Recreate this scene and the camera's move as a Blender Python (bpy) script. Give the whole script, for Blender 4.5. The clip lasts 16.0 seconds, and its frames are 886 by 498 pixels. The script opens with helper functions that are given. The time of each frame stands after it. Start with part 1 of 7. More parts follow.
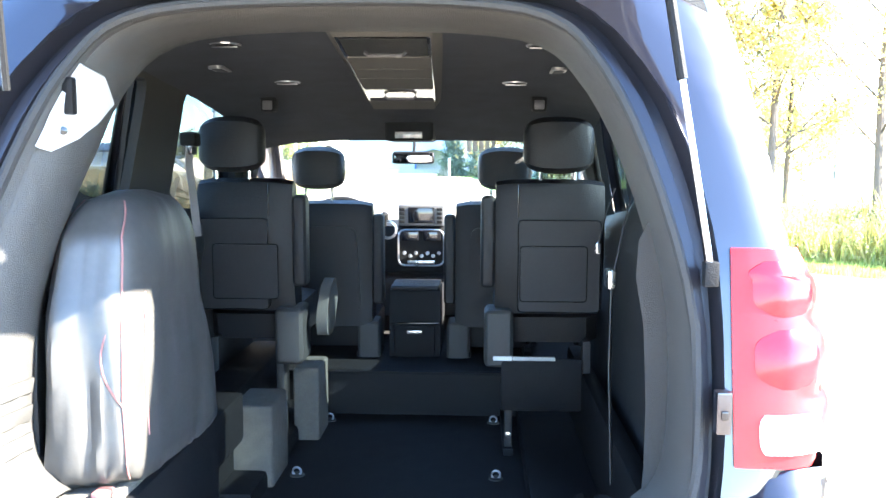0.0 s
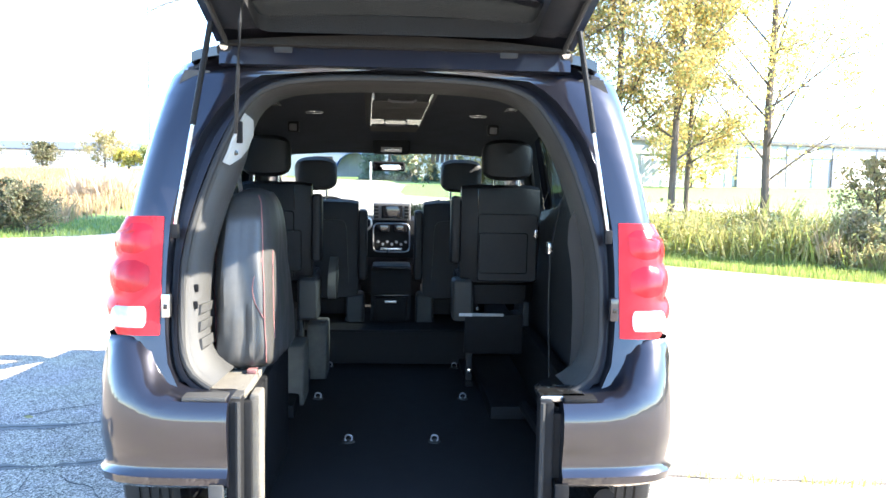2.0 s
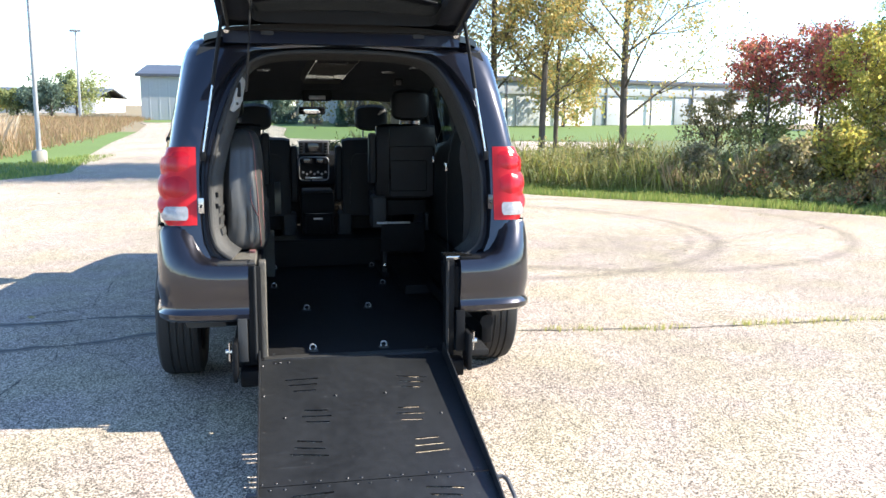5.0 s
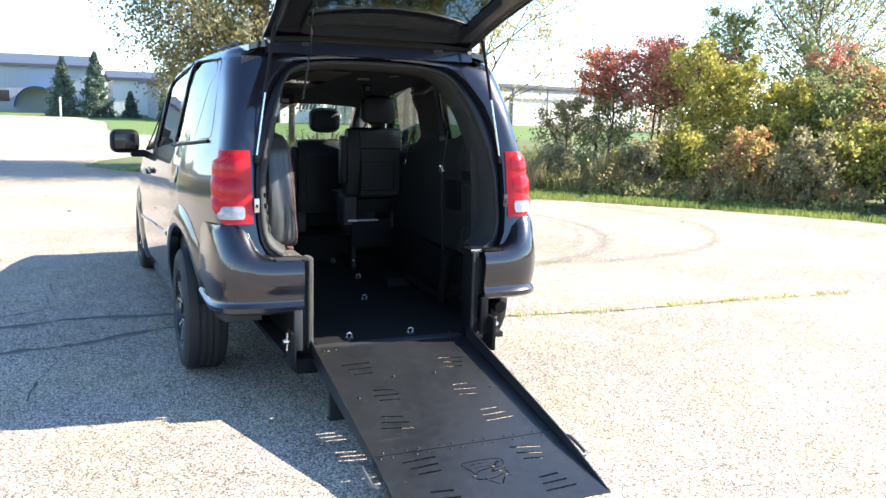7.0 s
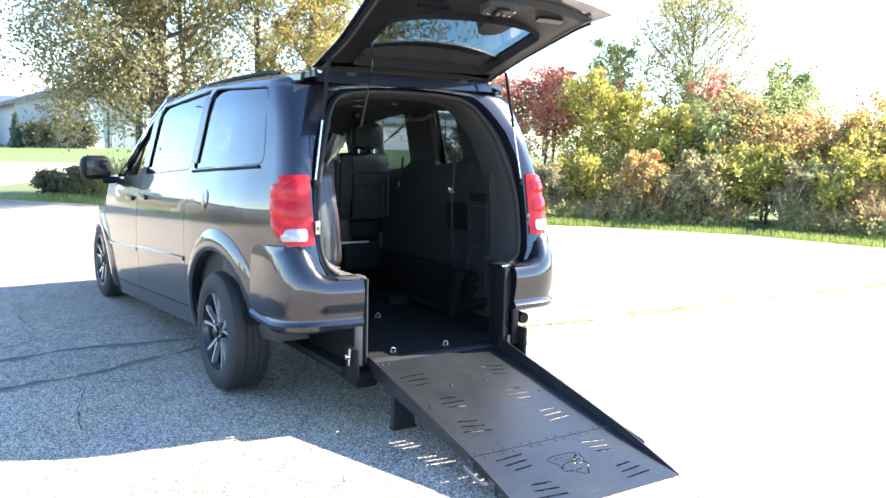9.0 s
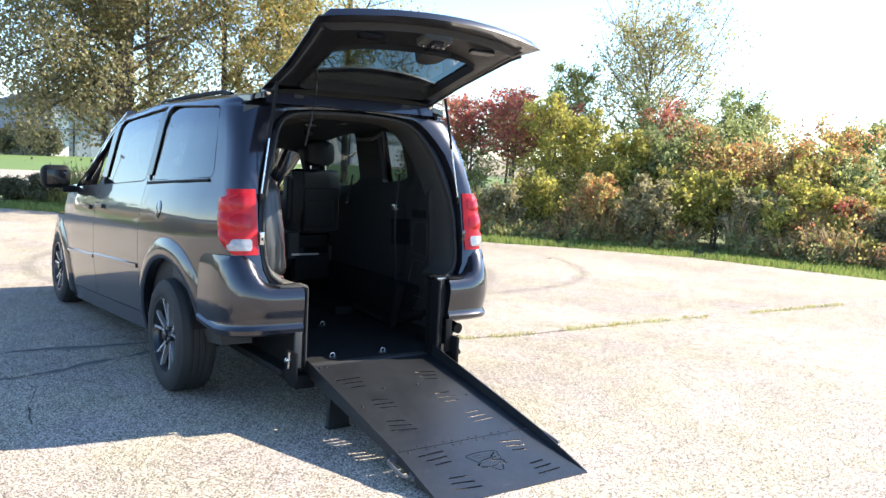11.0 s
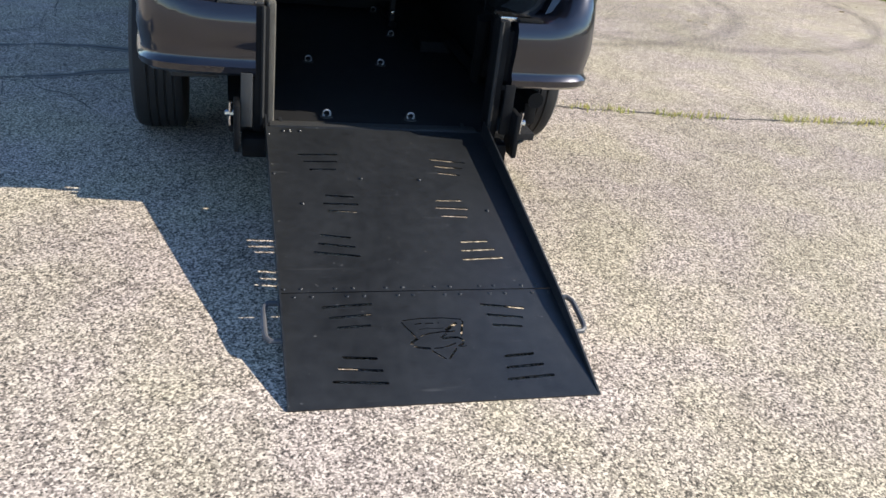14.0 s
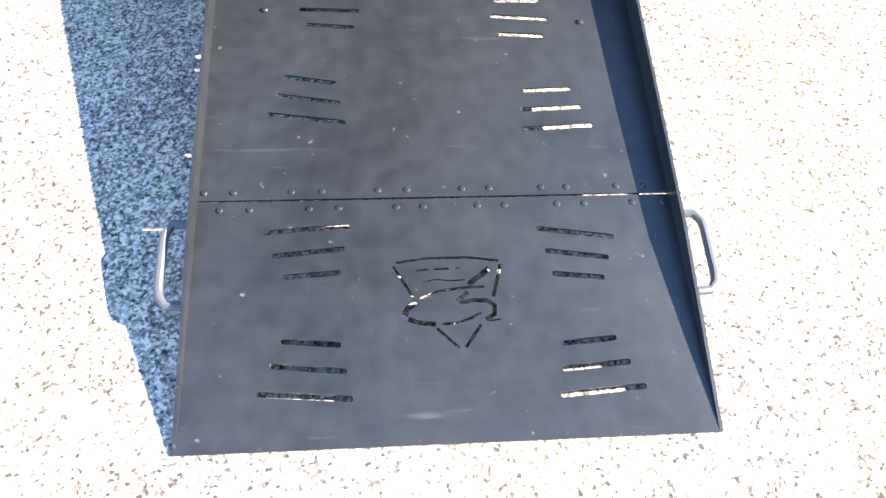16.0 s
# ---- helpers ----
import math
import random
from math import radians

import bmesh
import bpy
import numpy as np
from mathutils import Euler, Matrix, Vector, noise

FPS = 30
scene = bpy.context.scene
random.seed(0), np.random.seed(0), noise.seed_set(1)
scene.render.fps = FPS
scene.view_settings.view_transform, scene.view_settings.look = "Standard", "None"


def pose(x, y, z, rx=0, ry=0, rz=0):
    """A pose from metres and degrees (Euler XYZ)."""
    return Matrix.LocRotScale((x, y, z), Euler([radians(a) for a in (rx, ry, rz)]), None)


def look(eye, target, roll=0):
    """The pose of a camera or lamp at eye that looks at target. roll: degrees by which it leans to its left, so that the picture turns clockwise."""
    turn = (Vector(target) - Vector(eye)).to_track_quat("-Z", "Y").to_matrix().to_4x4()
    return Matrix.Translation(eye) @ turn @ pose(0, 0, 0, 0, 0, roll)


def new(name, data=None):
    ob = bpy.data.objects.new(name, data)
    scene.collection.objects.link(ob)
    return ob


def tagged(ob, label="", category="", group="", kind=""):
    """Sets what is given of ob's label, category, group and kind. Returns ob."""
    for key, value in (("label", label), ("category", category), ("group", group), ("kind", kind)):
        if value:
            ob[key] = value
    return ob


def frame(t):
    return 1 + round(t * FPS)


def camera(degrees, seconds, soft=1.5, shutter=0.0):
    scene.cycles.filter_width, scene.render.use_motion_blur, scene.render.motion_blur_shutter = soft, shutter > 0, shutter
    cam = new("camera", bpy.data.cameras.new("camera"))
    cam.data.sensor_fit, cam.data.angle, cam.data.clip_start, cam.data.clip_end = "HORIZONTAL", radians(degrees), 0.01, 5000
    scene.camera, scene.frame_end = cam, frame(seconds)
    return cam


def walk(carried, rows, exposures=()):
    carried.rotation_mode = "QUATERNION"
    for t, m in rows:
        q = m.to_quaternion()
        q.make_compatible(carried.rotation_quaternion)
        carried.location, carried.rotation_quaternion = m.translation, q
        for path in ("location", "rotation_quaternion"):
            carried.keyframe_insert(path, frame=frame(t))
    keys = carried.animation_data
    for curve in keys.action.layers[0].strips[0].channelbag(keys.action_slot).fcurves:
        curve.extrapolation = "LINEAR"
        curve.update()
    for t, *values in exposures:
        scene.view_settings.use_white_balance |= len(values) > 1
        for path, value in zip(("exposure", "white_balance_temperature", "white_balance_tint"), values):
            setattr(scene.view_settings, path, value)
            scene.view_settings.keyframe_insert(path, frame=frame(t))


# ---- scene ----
cam = camera(55.7, 16.0)
PATH = [
    (0, (0.276, -0.981, 1.396), (0.189, 1.005, 1.184), 0.2),
    (0.5, (0.248, -1.256, 1.391), (0.207, 0.731, 1.166), 0.5),
    (1, (0.127, -1.518, 1.389), (0.17, 0.467, 1.15), 0.4),
    (1.5, (0.01, -1.8, 1.421), (0.133, 0.18, 1.164), 1.1),
    (2, (0.008, -2.135, 1.424), (0.118, -0.148, 1.223), 1.1),
    (2.5, (-0.034, -2.406, 1.477), (0.069, -0.411, 1.372), 0.5),
    (3, (-0.085, -2.717, 1.51), (0.044, -0.721, 1.488), 0.1),
    (3.5, (-0.038, -2.986, 1.499), (0.103, -0.992, 1.46), 0.5),
    (4, (-0.023, -3.226, 1.453), (0.16, -1.245, 1.249), 1.0),
    (4.5, (-0.143, -3.418, 1.433), (0.14, -1.462, 1.124), 0.8),
    (7, (-1.458, -3.651, 1.479), (-0.66, -1.848, 1.147), 1.6),
    (7.5, (-1.794, -3.647, 1.473), (-0.896, -1.892, 1.138), 2.3),
    (8, (-1.968, -3.47, 1.464), (-1.029, -1.739, 1.114), 1.6),
    (8.5, (-2.14, -3.394, 1.472), (-1.128, -1.698, 1.157), 1.4),
    (9, (-2.421, -3.468, 1.463), (-1.332, -1.811, 1.196), 1.5),
    (10.25, (-2.63, -3.75, 1.475), (-1.44, -2.16, 1.283), 2.8),
    (11.5, (-2.222, -3.856, 1.493), (-1.133, -2.205, 1.195), 4.1),
    (12, (-1.947, -3.715, 1.442), (-0.944, -2.038, 1.016), 5.6),
    (12.5, (-1.582, -3.497, 1.445), (-0.683, -1.793, 0.908), 5.6),
    (13, (-1.163, -3.397, 1.433), (-0.389, -1.647, 0.853), 5.8),
    (13.5, (-0.821, -3.119, 1.382), (-0.172, -1.374, 0.651), 6.7),
    (14, (-0.59, -2.809, 1.357), (-0.079, -1.093, 0.465), 7.2),
    (14.5, (-0.384, -2.422, 1.289), (-0.032, -0.743, 0.262), 8.0),
    (15, (-0.215, -2.048, 1.259), (0.061, -0.515, 0.005), 6.0),
    (15.5, (-0.11, -1.83, 1.228), (0.096, -0.441, -0.197), 5.6),
    (16, (-0.12, -1.677, 1.199), (0.047, -0.415, -0.343), 4.4),
]
EXPOSE = [(0, 4.55), (0.5, 4.2), (1, 3.8), (2, 3.2), (2.5, 2.65), (3, 2.05), (3.5, 1.1), (4, 0.7), (4.25, 0.55), (4.5, 1.5), (7, 1.9), (8, 1.95), (8.5, 2.35), (9, 2.55),
          (11.5, 1.4), (12, 1.2), (12.5, 1.05), (13, 0.9), (13.5, 1.0), (14.5, 0.85), (15, 1.55), (15.5, 2.3), (16, 2.7)]
walk(cam, [(t, look(eye, target, roll)) for t, eye, target, roll in PATH], EXPOSE)

# ---- daylight ----
SUN = Vector((1.42, -0.20, 1.0)).normalized()
world = bpy.data.worlds.new("world")
scene.world = world
world.use_nodes = True
sky = world.node_tree.nodes.new("ShaderNodeTexSky")
sky.sky_type, sky.sun_disc = "NISHITA", False
sky.sun_elevation, sky.sun_rotation = math.asin(SUN.z), math.atan2(SUN.x, SUN.y)
sky.air_density, sky.dust_density, sky.ozone_density = 0.9, 0.0, 4.5
world.node_tree.links.new(sky.outputs[0], world.node_tree.nodes["Background"].inputs[0])
world.node_tree.nodes["Background"].inputs[1].default_value = 0.13
sun = new("sun", bpy.data.lights.new("sun", "SUN"))
sun.data.energy, sun.data.angle, sun.data.color = 4.0, radians(0.55), (1.0, 0.93, 0.81)
sun.rotation_mode = "QUATERNION"
sun.rotation_quaternion = SUN.to_track_quat("Z", "Y")

# ---- materials ----
def material(name, colour, rough=0.5, metal=0.0, second=None, scale=8.0, fine=60.0, bump=0.0, bump_scale=80.0, coat=0.0,
             spread=0.5, spec=0.5, stretch=(1, 1, 1)):
    """A surface whose colour wanders between two tones at two scales, with fine relief."""
    m = bpy.data.materials.new(name)
    m.use_nodes = True
    t = m.node_tree
    n, l = t.nodes, t.links
    b = n["Principled BSDF"]
    second = second or tuple(c * 0.75 for c in colour)
    co = n.new("ShaderNodeTexCoord")
    mp = n.new("ShaderNodeMapping")
    mp.inputs["Scale"].default_value = stretch
    l.new(co.outputs["Object"], mp.inputs[0])
    a = n.new("ShaderNodeTexNoise")
    a.inputs["Scale"].default_value, a.inputs["Detail"].default_value = scale, 5
    c = n.new("ShaderNodeTexNoise")
    c.inputs["Scale"].default_value, c.inputs["Detail"].default_value = fine, 3
    l.new(mp.outputs[0], a.inputs[0]), l.new(mp.outputs[0], c.inputs[0])
    mix = n.new("ShaderNodeMath")
    mix.operation = "MULTIPLY_ADD"
    mix.inputs[1].default_value = 0.5
    half = n.new("ShaderNodeMath")
    half.operation = "MULTIPLY"
    half.inputs[1].default_value = 0.5
    l.new(c.outputs[0], half.inputs[0]), l.new(a.outputs[0], mix.inputs[0]), l.new(half.outputs[0], mix.inputs[2])
    r = n.new("ShaderNodeValToRGB")
    r.color_ramp.elements[0].position, r.color_ramp.elements[1].position = 0.5 - spread / 2, 0.5 + spread / 2
    r.color_ramp.elements[0].color, r.color_ramp.elements[1].color = (*second, 1), (*colour, 1)
    l.new(mix.outputs[0], r.inputs[0]), l.new(r.outputs[0], b.inputs["Base Color"])
    rr = n.new("ShaderNodeMapRange")
    rr.inputs[3].default_value, rr.inputs[4].default_value = max(0.02, rough - 0.08), min(1, rough + 0.08)
    l.new(a.outputs[0], rr.inputs[0]), l.new(rr.outputs[0], b.inputs["Roughness"])
    b.inputs["Metallic"].default_value = metal
    b.inputs["Coat Weight"].default_value, b.inputs["Coat Roughness"].default_value = coat, 0.04
    b.inputs["Specular IOR Level"].default_value = spec
    if bump:
        k = n.new("ShaderNodeTexNoise")
        k.inputs["Scale"].default_value, k.inputs["Detail"].default_value = bump_scale, 4
        u = n.new("ShaderNodeBump")
        u.inputs["Strength"].default_value, u.inputs["Distance"].default_value = bump, 0.01
        l.new(mp.outputs[0], k.inputs[0]), l.new(k.outputs[0], u.inputs["Height"]), l.new(u.outputs[0], b.inputs["Normal"])
    return m


def glass(name, tint, rough=0.0):
    """A thin tinted pane: see-through with a mirror-like gloss."""
    m = bpy.data.materials.new(name)
    m.use_nodes = True
    n, l = m.node_tree.nodes, m.node_tree.links
    n.remove(n["Principled BSDF"])
    tr, gl, mx, fr = (n.new("ShaderNodeBsdfTransparent"), n.new("ShaderNodeBsdfGlossy"), n.new("ShaderNodeMixShader"),
                      n.new("ShaderNodeLayerWeight"))
    tr.inputs[0].default_value = (*tint, 1)
    gl.inputs["Roughness"].default_value = rough
    fr.inputs[0].default_value = 0.5
    po, ma = n.new("ShaderNodeMath"), n.new("ShaderNodeMath")
    po.operation, ma.operation = "POWER", "MULTIPLY_ADD"
    po.inputs[1].default_value, ma.inputs[1].default_value, ma.inputs[2].default_value = 3.0, 0.9, 0.07
    l.new(fr.outputs["Facing"], po.inputs[0]), l.new(po.outputs[0], ma.inputs[0]), l.new(ma.outputs[0], mx.inputs[0]), l.new(tr.outputs[0], mx.inputs[1]), l.new(gl.outputs[0], mx.inputs[2])
    l.new(mx.outputs[0], n["Material Output"].inputs[0])
    return m


def leaves(name, tones, rough=0.55):
    """Leaves or blades: every loose piece takes its own tone, and some light passes through it."""
    m = bpy.data.materials.new(name)
    m.use_nodes = True
    n, l = m.node_tree.nodes, m.node_tree.links
    b = n["Principled BSDF"]
    g = n.new("ShaderNodeNewGeometry")
    r = n.new("ShaderNodeValToRGB")
    e = r.color_ramp.elements
    while len(e) < len(tones):
        e.new(0.5)
    for i, tone in enumerate(tones):
        e[i].position, e[i].color = i / (len(tones) - 1), (*tone, 1)
    l.new(g.outputs["Random Per Island"], r.inputs[0]), l.new(r.outputs[0], b.inputs["Base Color"])
    b.inputs["Roughness"].default_value = rough
    tl, mx = n.new("ShaderNodeBsdfTranslucent"), n.new("ShaderNodeMixShader")
    mx.inputs[0].default_value = 0.5
    l.new(r.outputs[0], tl.inputs[0]), l.new(b.outputs[0], mx.inputs[1]), l.new(tl.outputs[0], mx.inputs[2])
    l.new(mx.outputs[0], n["Material Output"].inputs[0])
    return m


def asphalt():
    """Old chip-seal: pale and dark grains, blotches, faint round tyre marks."""
    m = bpy.data.materials.new("asphalt")
    m.use_nodes = True
    n, l = m.node_tree.nodes, m.node_tree.links
    b = n["Principled BSDF"]
    co = n.new("ShaderNodeTexCoord")
    def cells(scale):
        """One random grey for every stone chip."""
        k = n.new("ShaderNodeTexVoronoi")
        k.inputs["Scale"].default_value = scale
        g = n.new("ShaderNodeRGBToBW")
        l.new(co.outputs["Object"], k.inputs[0]), l.new(k.outputs["Color"], g.inputs[0])
        return g.outputs[0]

    def cloud(scale, detail, rough=0.5):
        k = n.new("ShaderNodeTexNoise")
        k.inputs["Scale"].default_value, k.inputs["Detail"].default_value, k.inputs["Roughness"].default_value = scale, detail, rough
        l.new(co.outputs["Object"], k.inputs[0])
        return k.outputs[0]

    def blend(a, b, t):
        k = n.new("ShaderNodeMix")
        k.inputs[0].default_value = t
        l.new(a, k.inputs[2]), l.new(b, k.inputs[3])
        return k.outputs[0]

    big = n.new("ShaderNodeTexNoise")
    big.inputs["Scale"].default_value, big.inputs["Detail"].default_value = 0.35, 9
    big.inputs["Roughness"].default_value = 0.62
    l.new(co.outputs["Object"], big.inputs[0])
    chips = blend(cells(185), cells(110), 0.33)
    grain = blend(chips, cloud(80, 4, 0.6), 0.24)
    both = blend(grain, cloud(5, 5, 0.6), 0.10)
    r = n.new("ShaderNodeValToRGB")
    e = r.color_ramp.elements
    e[0].position, e[0].color = 0.29, (0.060, 0.053, 0.045, 1)
    e[1].position, e[1].color = 0.66, (0.79, 0.695, 0.565, 1)
    for at, tone in ((0.42, (0.232, 0.199, 0.161, 1)), (0.50, (0.377, 0.323, 0.260, 1))):
        e.new(at).color = tone
    l.new(both, r.inputs[0])
    tint = n.new("ShaderNodeValToRGB")
    f = tint.color_ramp.elements
    f[0].position, f[0].color = 0.35, (0.785, 0.770, 0.745, 1)
    f[1].position, f[1].color = 0.65, (1.11, 1.088, 1.05, 1)
    l.new(big.outputs[0], tint.inputs[0])
    mul = n.new("ShaderNodeMix")
    mul.data_type, mul.blend_type = "RGBA", "MULTIPLY"
    mul.inputs[0].default_value = 1
    l.new(r.outputs[0], mul.inputs[6]), l.new(tint.outputs[0], mul.inputs[7])
    hue = n.new("ShaderNodeValToRGB")
    g = hue.color_ramp.elements
    g[0].position, g[0].color = 0.38, (1.02, 0.99, 1.06, 1)
    g[1].position, g[1].color = 0.62, (1.0, 1.0, 0.93, 1)
    patch = n.new("ShaderNodeMix")
    patch.data_type, patch.blend_type = "RGBA", "MULTIPLY"
    patch.inputs[0].default_value = 1
    l.new(cloud(1.7, 4, 0.55), hue.inputs[0]), l.new(mul.outputs[2], patch.inputs[6]), l.new(hue.outputs[0], patch.inputs[7])
    last = patch.outputs[2]
    # tyre marks: rubber rings round two turning points
    for centre, radius, width, dark in MARKS:
        d = n.new("ShaderNodeVectorMath")
        d.operation = "DISTANCE"
        d.inputs[1].default_value = (*centre, 0)
        l.new(co.outputs["Object"], d.inputs[0])
        sub = n.new("ShaderNodeMath")
        sub.operation = "SUBTRACT"
        sub.inputs[1].default_value = radius
        ab = n.new("ShaderNodeMath")
        ab.operation = "ABSOLUTE"
        mr = n.new("ShaderNodeMapRange")
        mr.inputs[1].default_value, mr.inputs[2].default_value = 0.0, width
        mr.inputs[3].default_value, mr.inputs[4].default_value = dark, 0.0
        l.new(d.outputs["Value"], sub.inputs[0]), l.new(sub.outputs[0], ab.inputs[0]), l.new(ab.outputs[0], mr.inputs[0])
        worn = n.new("ShaderNodeMath")
        worn.operation = "MULTIPLY"
        l.new(mr.outputs[0], worn.inputs[0]), l.new(big.outputs[0], worn.inputs[1])
        mk = n.new("ShaderNodeMix")
        mk.data_type = "RGBA"
        mk.inputs[7].default_value = (0.06, 0.055, 0.05, 1)
        l.new(worn.outputs[0], mk.inputs[0]), l.new(last, mk.inputs[6])
        last = mk.outputs[2]
    l.new(last, b.inputs["Base Color"])
    b.inputs["Roughness"].default_value = 0.9
    b.inputs["Specular IOR Level"].default_value = 0.25
    u = n.new("ShaderNodeBump")
    u.inputs["Strength"].default_value, u.inputs["Distance"].default_value = 0.85, 0.006
    l.new(grain, u.inputs["Height"]), l.new(u.outputs[0], b.inputs["Normal"])
    return m


def powder_coat():
    """Black powder coat on steel: soft sheen, dusty patches, light scuffs and specks."""
    m = material("black_powder_coat", (0.030, 0.0315, 0.0335), 0.33, 0.0, (0.013, 0.0138, 0.0152), 3.2, 28, 0.08, 420, spread=0.42)
    n, l = m.node_tree.nodes, m.node_tree.links
    b = n["Principled BSDF"]
    co = n.new("ShaderNodeTexCoord")
    last = b.inputs["Base Color"].links[0].from_socket
    for scale, stretch, lo, hi, tone, most in ((55, (1, 1, 1), 0.70, 0.80, (0.20, 0.195, 0.185, 1), 0.55), (26, (0.18, 1.6, 1), 0.68, 0.78, (0.11, 0.11, 0.11, 1), 0.32)):
        mp = n.new("ShaderNodeMapping")
        mp.inputs["Scale"].default_value = stretch
        k = n.new("ShaderNodeTexNoise")
        k.inputs["Scale"].default_value, k.inputs["Detail"].default_value = scale, 3
        r = n.new("ShaderNodeMapRange")
        r.inputs[1].default_value, r.inputs[2].default_value, r.inputs[4].default_value = lo, hi, most
        x = n.new("ShaderNodeMix")
        x.data_type = "RGBA"
        x.inputs[7].default_value = tone
        l.new(co.outputs["Object"], mp.inputs[0]), l.new(mp.outputs[0], k.inputs[0]), l.new(k.outputs[0], r.inputs[0])
        l.new(r.outputs[0], x.inputs[0]), l.new(last, x.inputs[6])
        last = x.outputs[2]
    l.new(last, b.inputs["Base Color"])
    return m


MARKS = [((1.9, 6.0), 2.78, 0.13, 0.75), ((1.95, 6.1), 2.50, 0.09, 0.4), ((3.5, 6.3), 2.98, 0.13, 0.65), ((-7.5, 4.5), 3.6, 0.13, 0.45), ((-7.2, 6.5), 2.6, 0.10, 0.4)]
PAINT = material("grey_metallic_paint", (0.021, 0.021, 0.029), 0.32, 0.6, (0.016, 0.016, 0.023), 900, 1500, coat=1.0, spec=0.25)
PAINT.node_tree.nodes["Principled BSDF"].inputs["Coat IOR"].default_value = 1.6
PAINT.node_tree.nodes["Principled BSDF"].inputs["Coat Roughness"].default_value = 0.015
JAMBPAINT = material("grey_jamb_paint", (0.021, 0.021, 0.027), 0.42, 0.4, (0.016, 0.016, 0.021), 900, 1500, coat=0.25, spec=0.3)
BLACK = material("black_plastic", (0.013, 0.0136, 0.015), 0.55, 0, (0.008, 0.008, 0.0085), 30, 200, 0.25, 350, spec=0.13)
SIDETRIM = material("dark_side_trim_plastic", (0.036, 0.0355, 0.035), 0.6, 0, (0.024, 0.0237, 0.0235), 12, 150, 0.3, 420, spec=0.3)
TRIM = material("charcoal_trim_plastic", (0.115, 0.113, 0.106), 0.6, 0, (0.095, 0.093, 0.088), 12, 150, 0.3, 420)
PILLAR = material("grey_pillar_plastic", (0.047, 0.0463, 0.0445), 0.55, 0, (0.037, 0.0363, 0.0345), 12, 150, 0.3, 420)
RUBBER = material("rubber", (0.022, 0.022, 0.022), 0.75, 0, (0.014, 0.014, 0.014), 20, 120, 0.2, 200)
LEATHER = material("black_leather", (0.016, 0.0163, 0.0175), 0.42, 0, (0.010, 0.010, 0.0115), 9, 90, 0.3, 260, spec=0.3)
VINYL = material("black_vinyl", (0.054, 0.0525, 0.050), 0.38, 0, (0.036, 0.035, 0.0335), 6, 50, 0.14, 16, spec=0.55)
HEADLINER = material("dark_headliner_cloth", (0.056, 0.064, 0.078), 0.9, 0, (0.016, 0.018, 0.022), 10, 300, 0.3, 500)
CARPET = material("grey_carpet", (0.19, 0.175, 0.145), 0.95, 0, (0.11, 0.10, 0.085), 25, 240, 0.9, 300)
MAT = material("black_rubber_floor", (0.019, 0.0185, 0.019), 0.68, 0, (0.013, 0.013, 0.0135), 15, 200, 0.4, 250, spec=0.2)
RAMP = powder_coat()
STEEL = material("bright_steel", (0.62, 0.61, 0.60), 0.25, 1.0, (0.45, 0.45, 0.45), 40, 200)
ALLOY = material("machined_alloy", (0.84, 0.84, 0.85), 0.24, 0.7, (0.55, 0.55, 0.56), 40, 200)
DARKRIM = material("black_wheel_paint", (0.02, 0.02, 0.022), 0.3, 0.3, (0.014, 0.014, 0.015), 30, 100, coat=0.6)
BEIGE = material("grey_beige_plastic", (0.125, 0.12, 0.107), 0.8, 0, (0.10, 0.096, 0.086), 10, 120, 0.1, 300, spec=0.12)
SILVER = material("silver_trim", (0.50, 0.50, 0.50), 0.3, 0.85, (0.42, 0.42, 0.42), 30, 100)
REDLENS = material("red_lamp_lens", (0.52, 0.014, 0.018), 0.30, 0, (0.42, 0.010, 0.013), 14, 60, coat=0.12, spec=0.22)
REDDEEP = material("deep_red_lamp", (0.42, 0.006, 0.014), 0.22, 0, (0.34, 0.004, 0.010), 14, 60, coat=0.15, spec=0.3)
CLEARLENS = material("white_lamp_lens", (0.42, 0.41, 0.41), 0.2, 0.0, (0.24, 0.235, 0.235), 30, 60, coat=1.0)
WHITE = material("white_print", (0.75, 0.75, 0.75), 0.5, 0, (0.68, 0.68, 0.68))
# label grey, and sunlight on the pillar trim put into the colour
SUNPATCH_LABEL = material("pale_sun_patch_and_label", (0.44, 0.436, 0.415), 0.45, 0, (0.39, 0.386, 0.366), 12, 120, 0.1, 300)
HANDLE = material("worn_grey_handle", (0.115, 0.115, 0.12), 0.45, 0.0, (0.075, 0.075, 0.08), 30, 150, 0.1, 300)
LINING = material("dark_gate_plastic", (0.011, 0.012, 0.0145), 0.42, 0, (0.008, 0.0088, 0.011), 10, 120, 0.2, 350, spec=0.3)
FRIT = material("printed_glass_border", (0.036, 0.040, 0.042), 0.22, 0, (0.028, 0.031, 0.034), 12, 120, spec=0.8)
SCREEN = material("dark_screen", (0.012, 0.013, 0.016), 0.08, 0, (0.01, 0.01, 0.012))
MIRRORGLASS = material("mirror_glass", (0.25, 0.26, 0.26), 0.03, 1.0, (0.83, 0.83, 0.83))
WEBBING = material("grey_seat_belt", (0.32, 0.29, 0.28), 0.6, 0, (0.24, 0.22, 0.21), 20, 200)
DARKWEB = material("black_seat_belt", (0.03, 0.03, 0.03), 0.5, 0, (0.02, 0.02, 0.02), 20, 200)
STITCH = material("red_stitching", (0.26, 0.12, 0.11), 0.6, 0, (0.18, 0.07, 0.065))
PRIVACY = glass("tinted_privacy_glass", (0.10, 0.135, 0.155))
CLEAR = glass("clear_window_glass", (0.80, 0.86, 0.83))
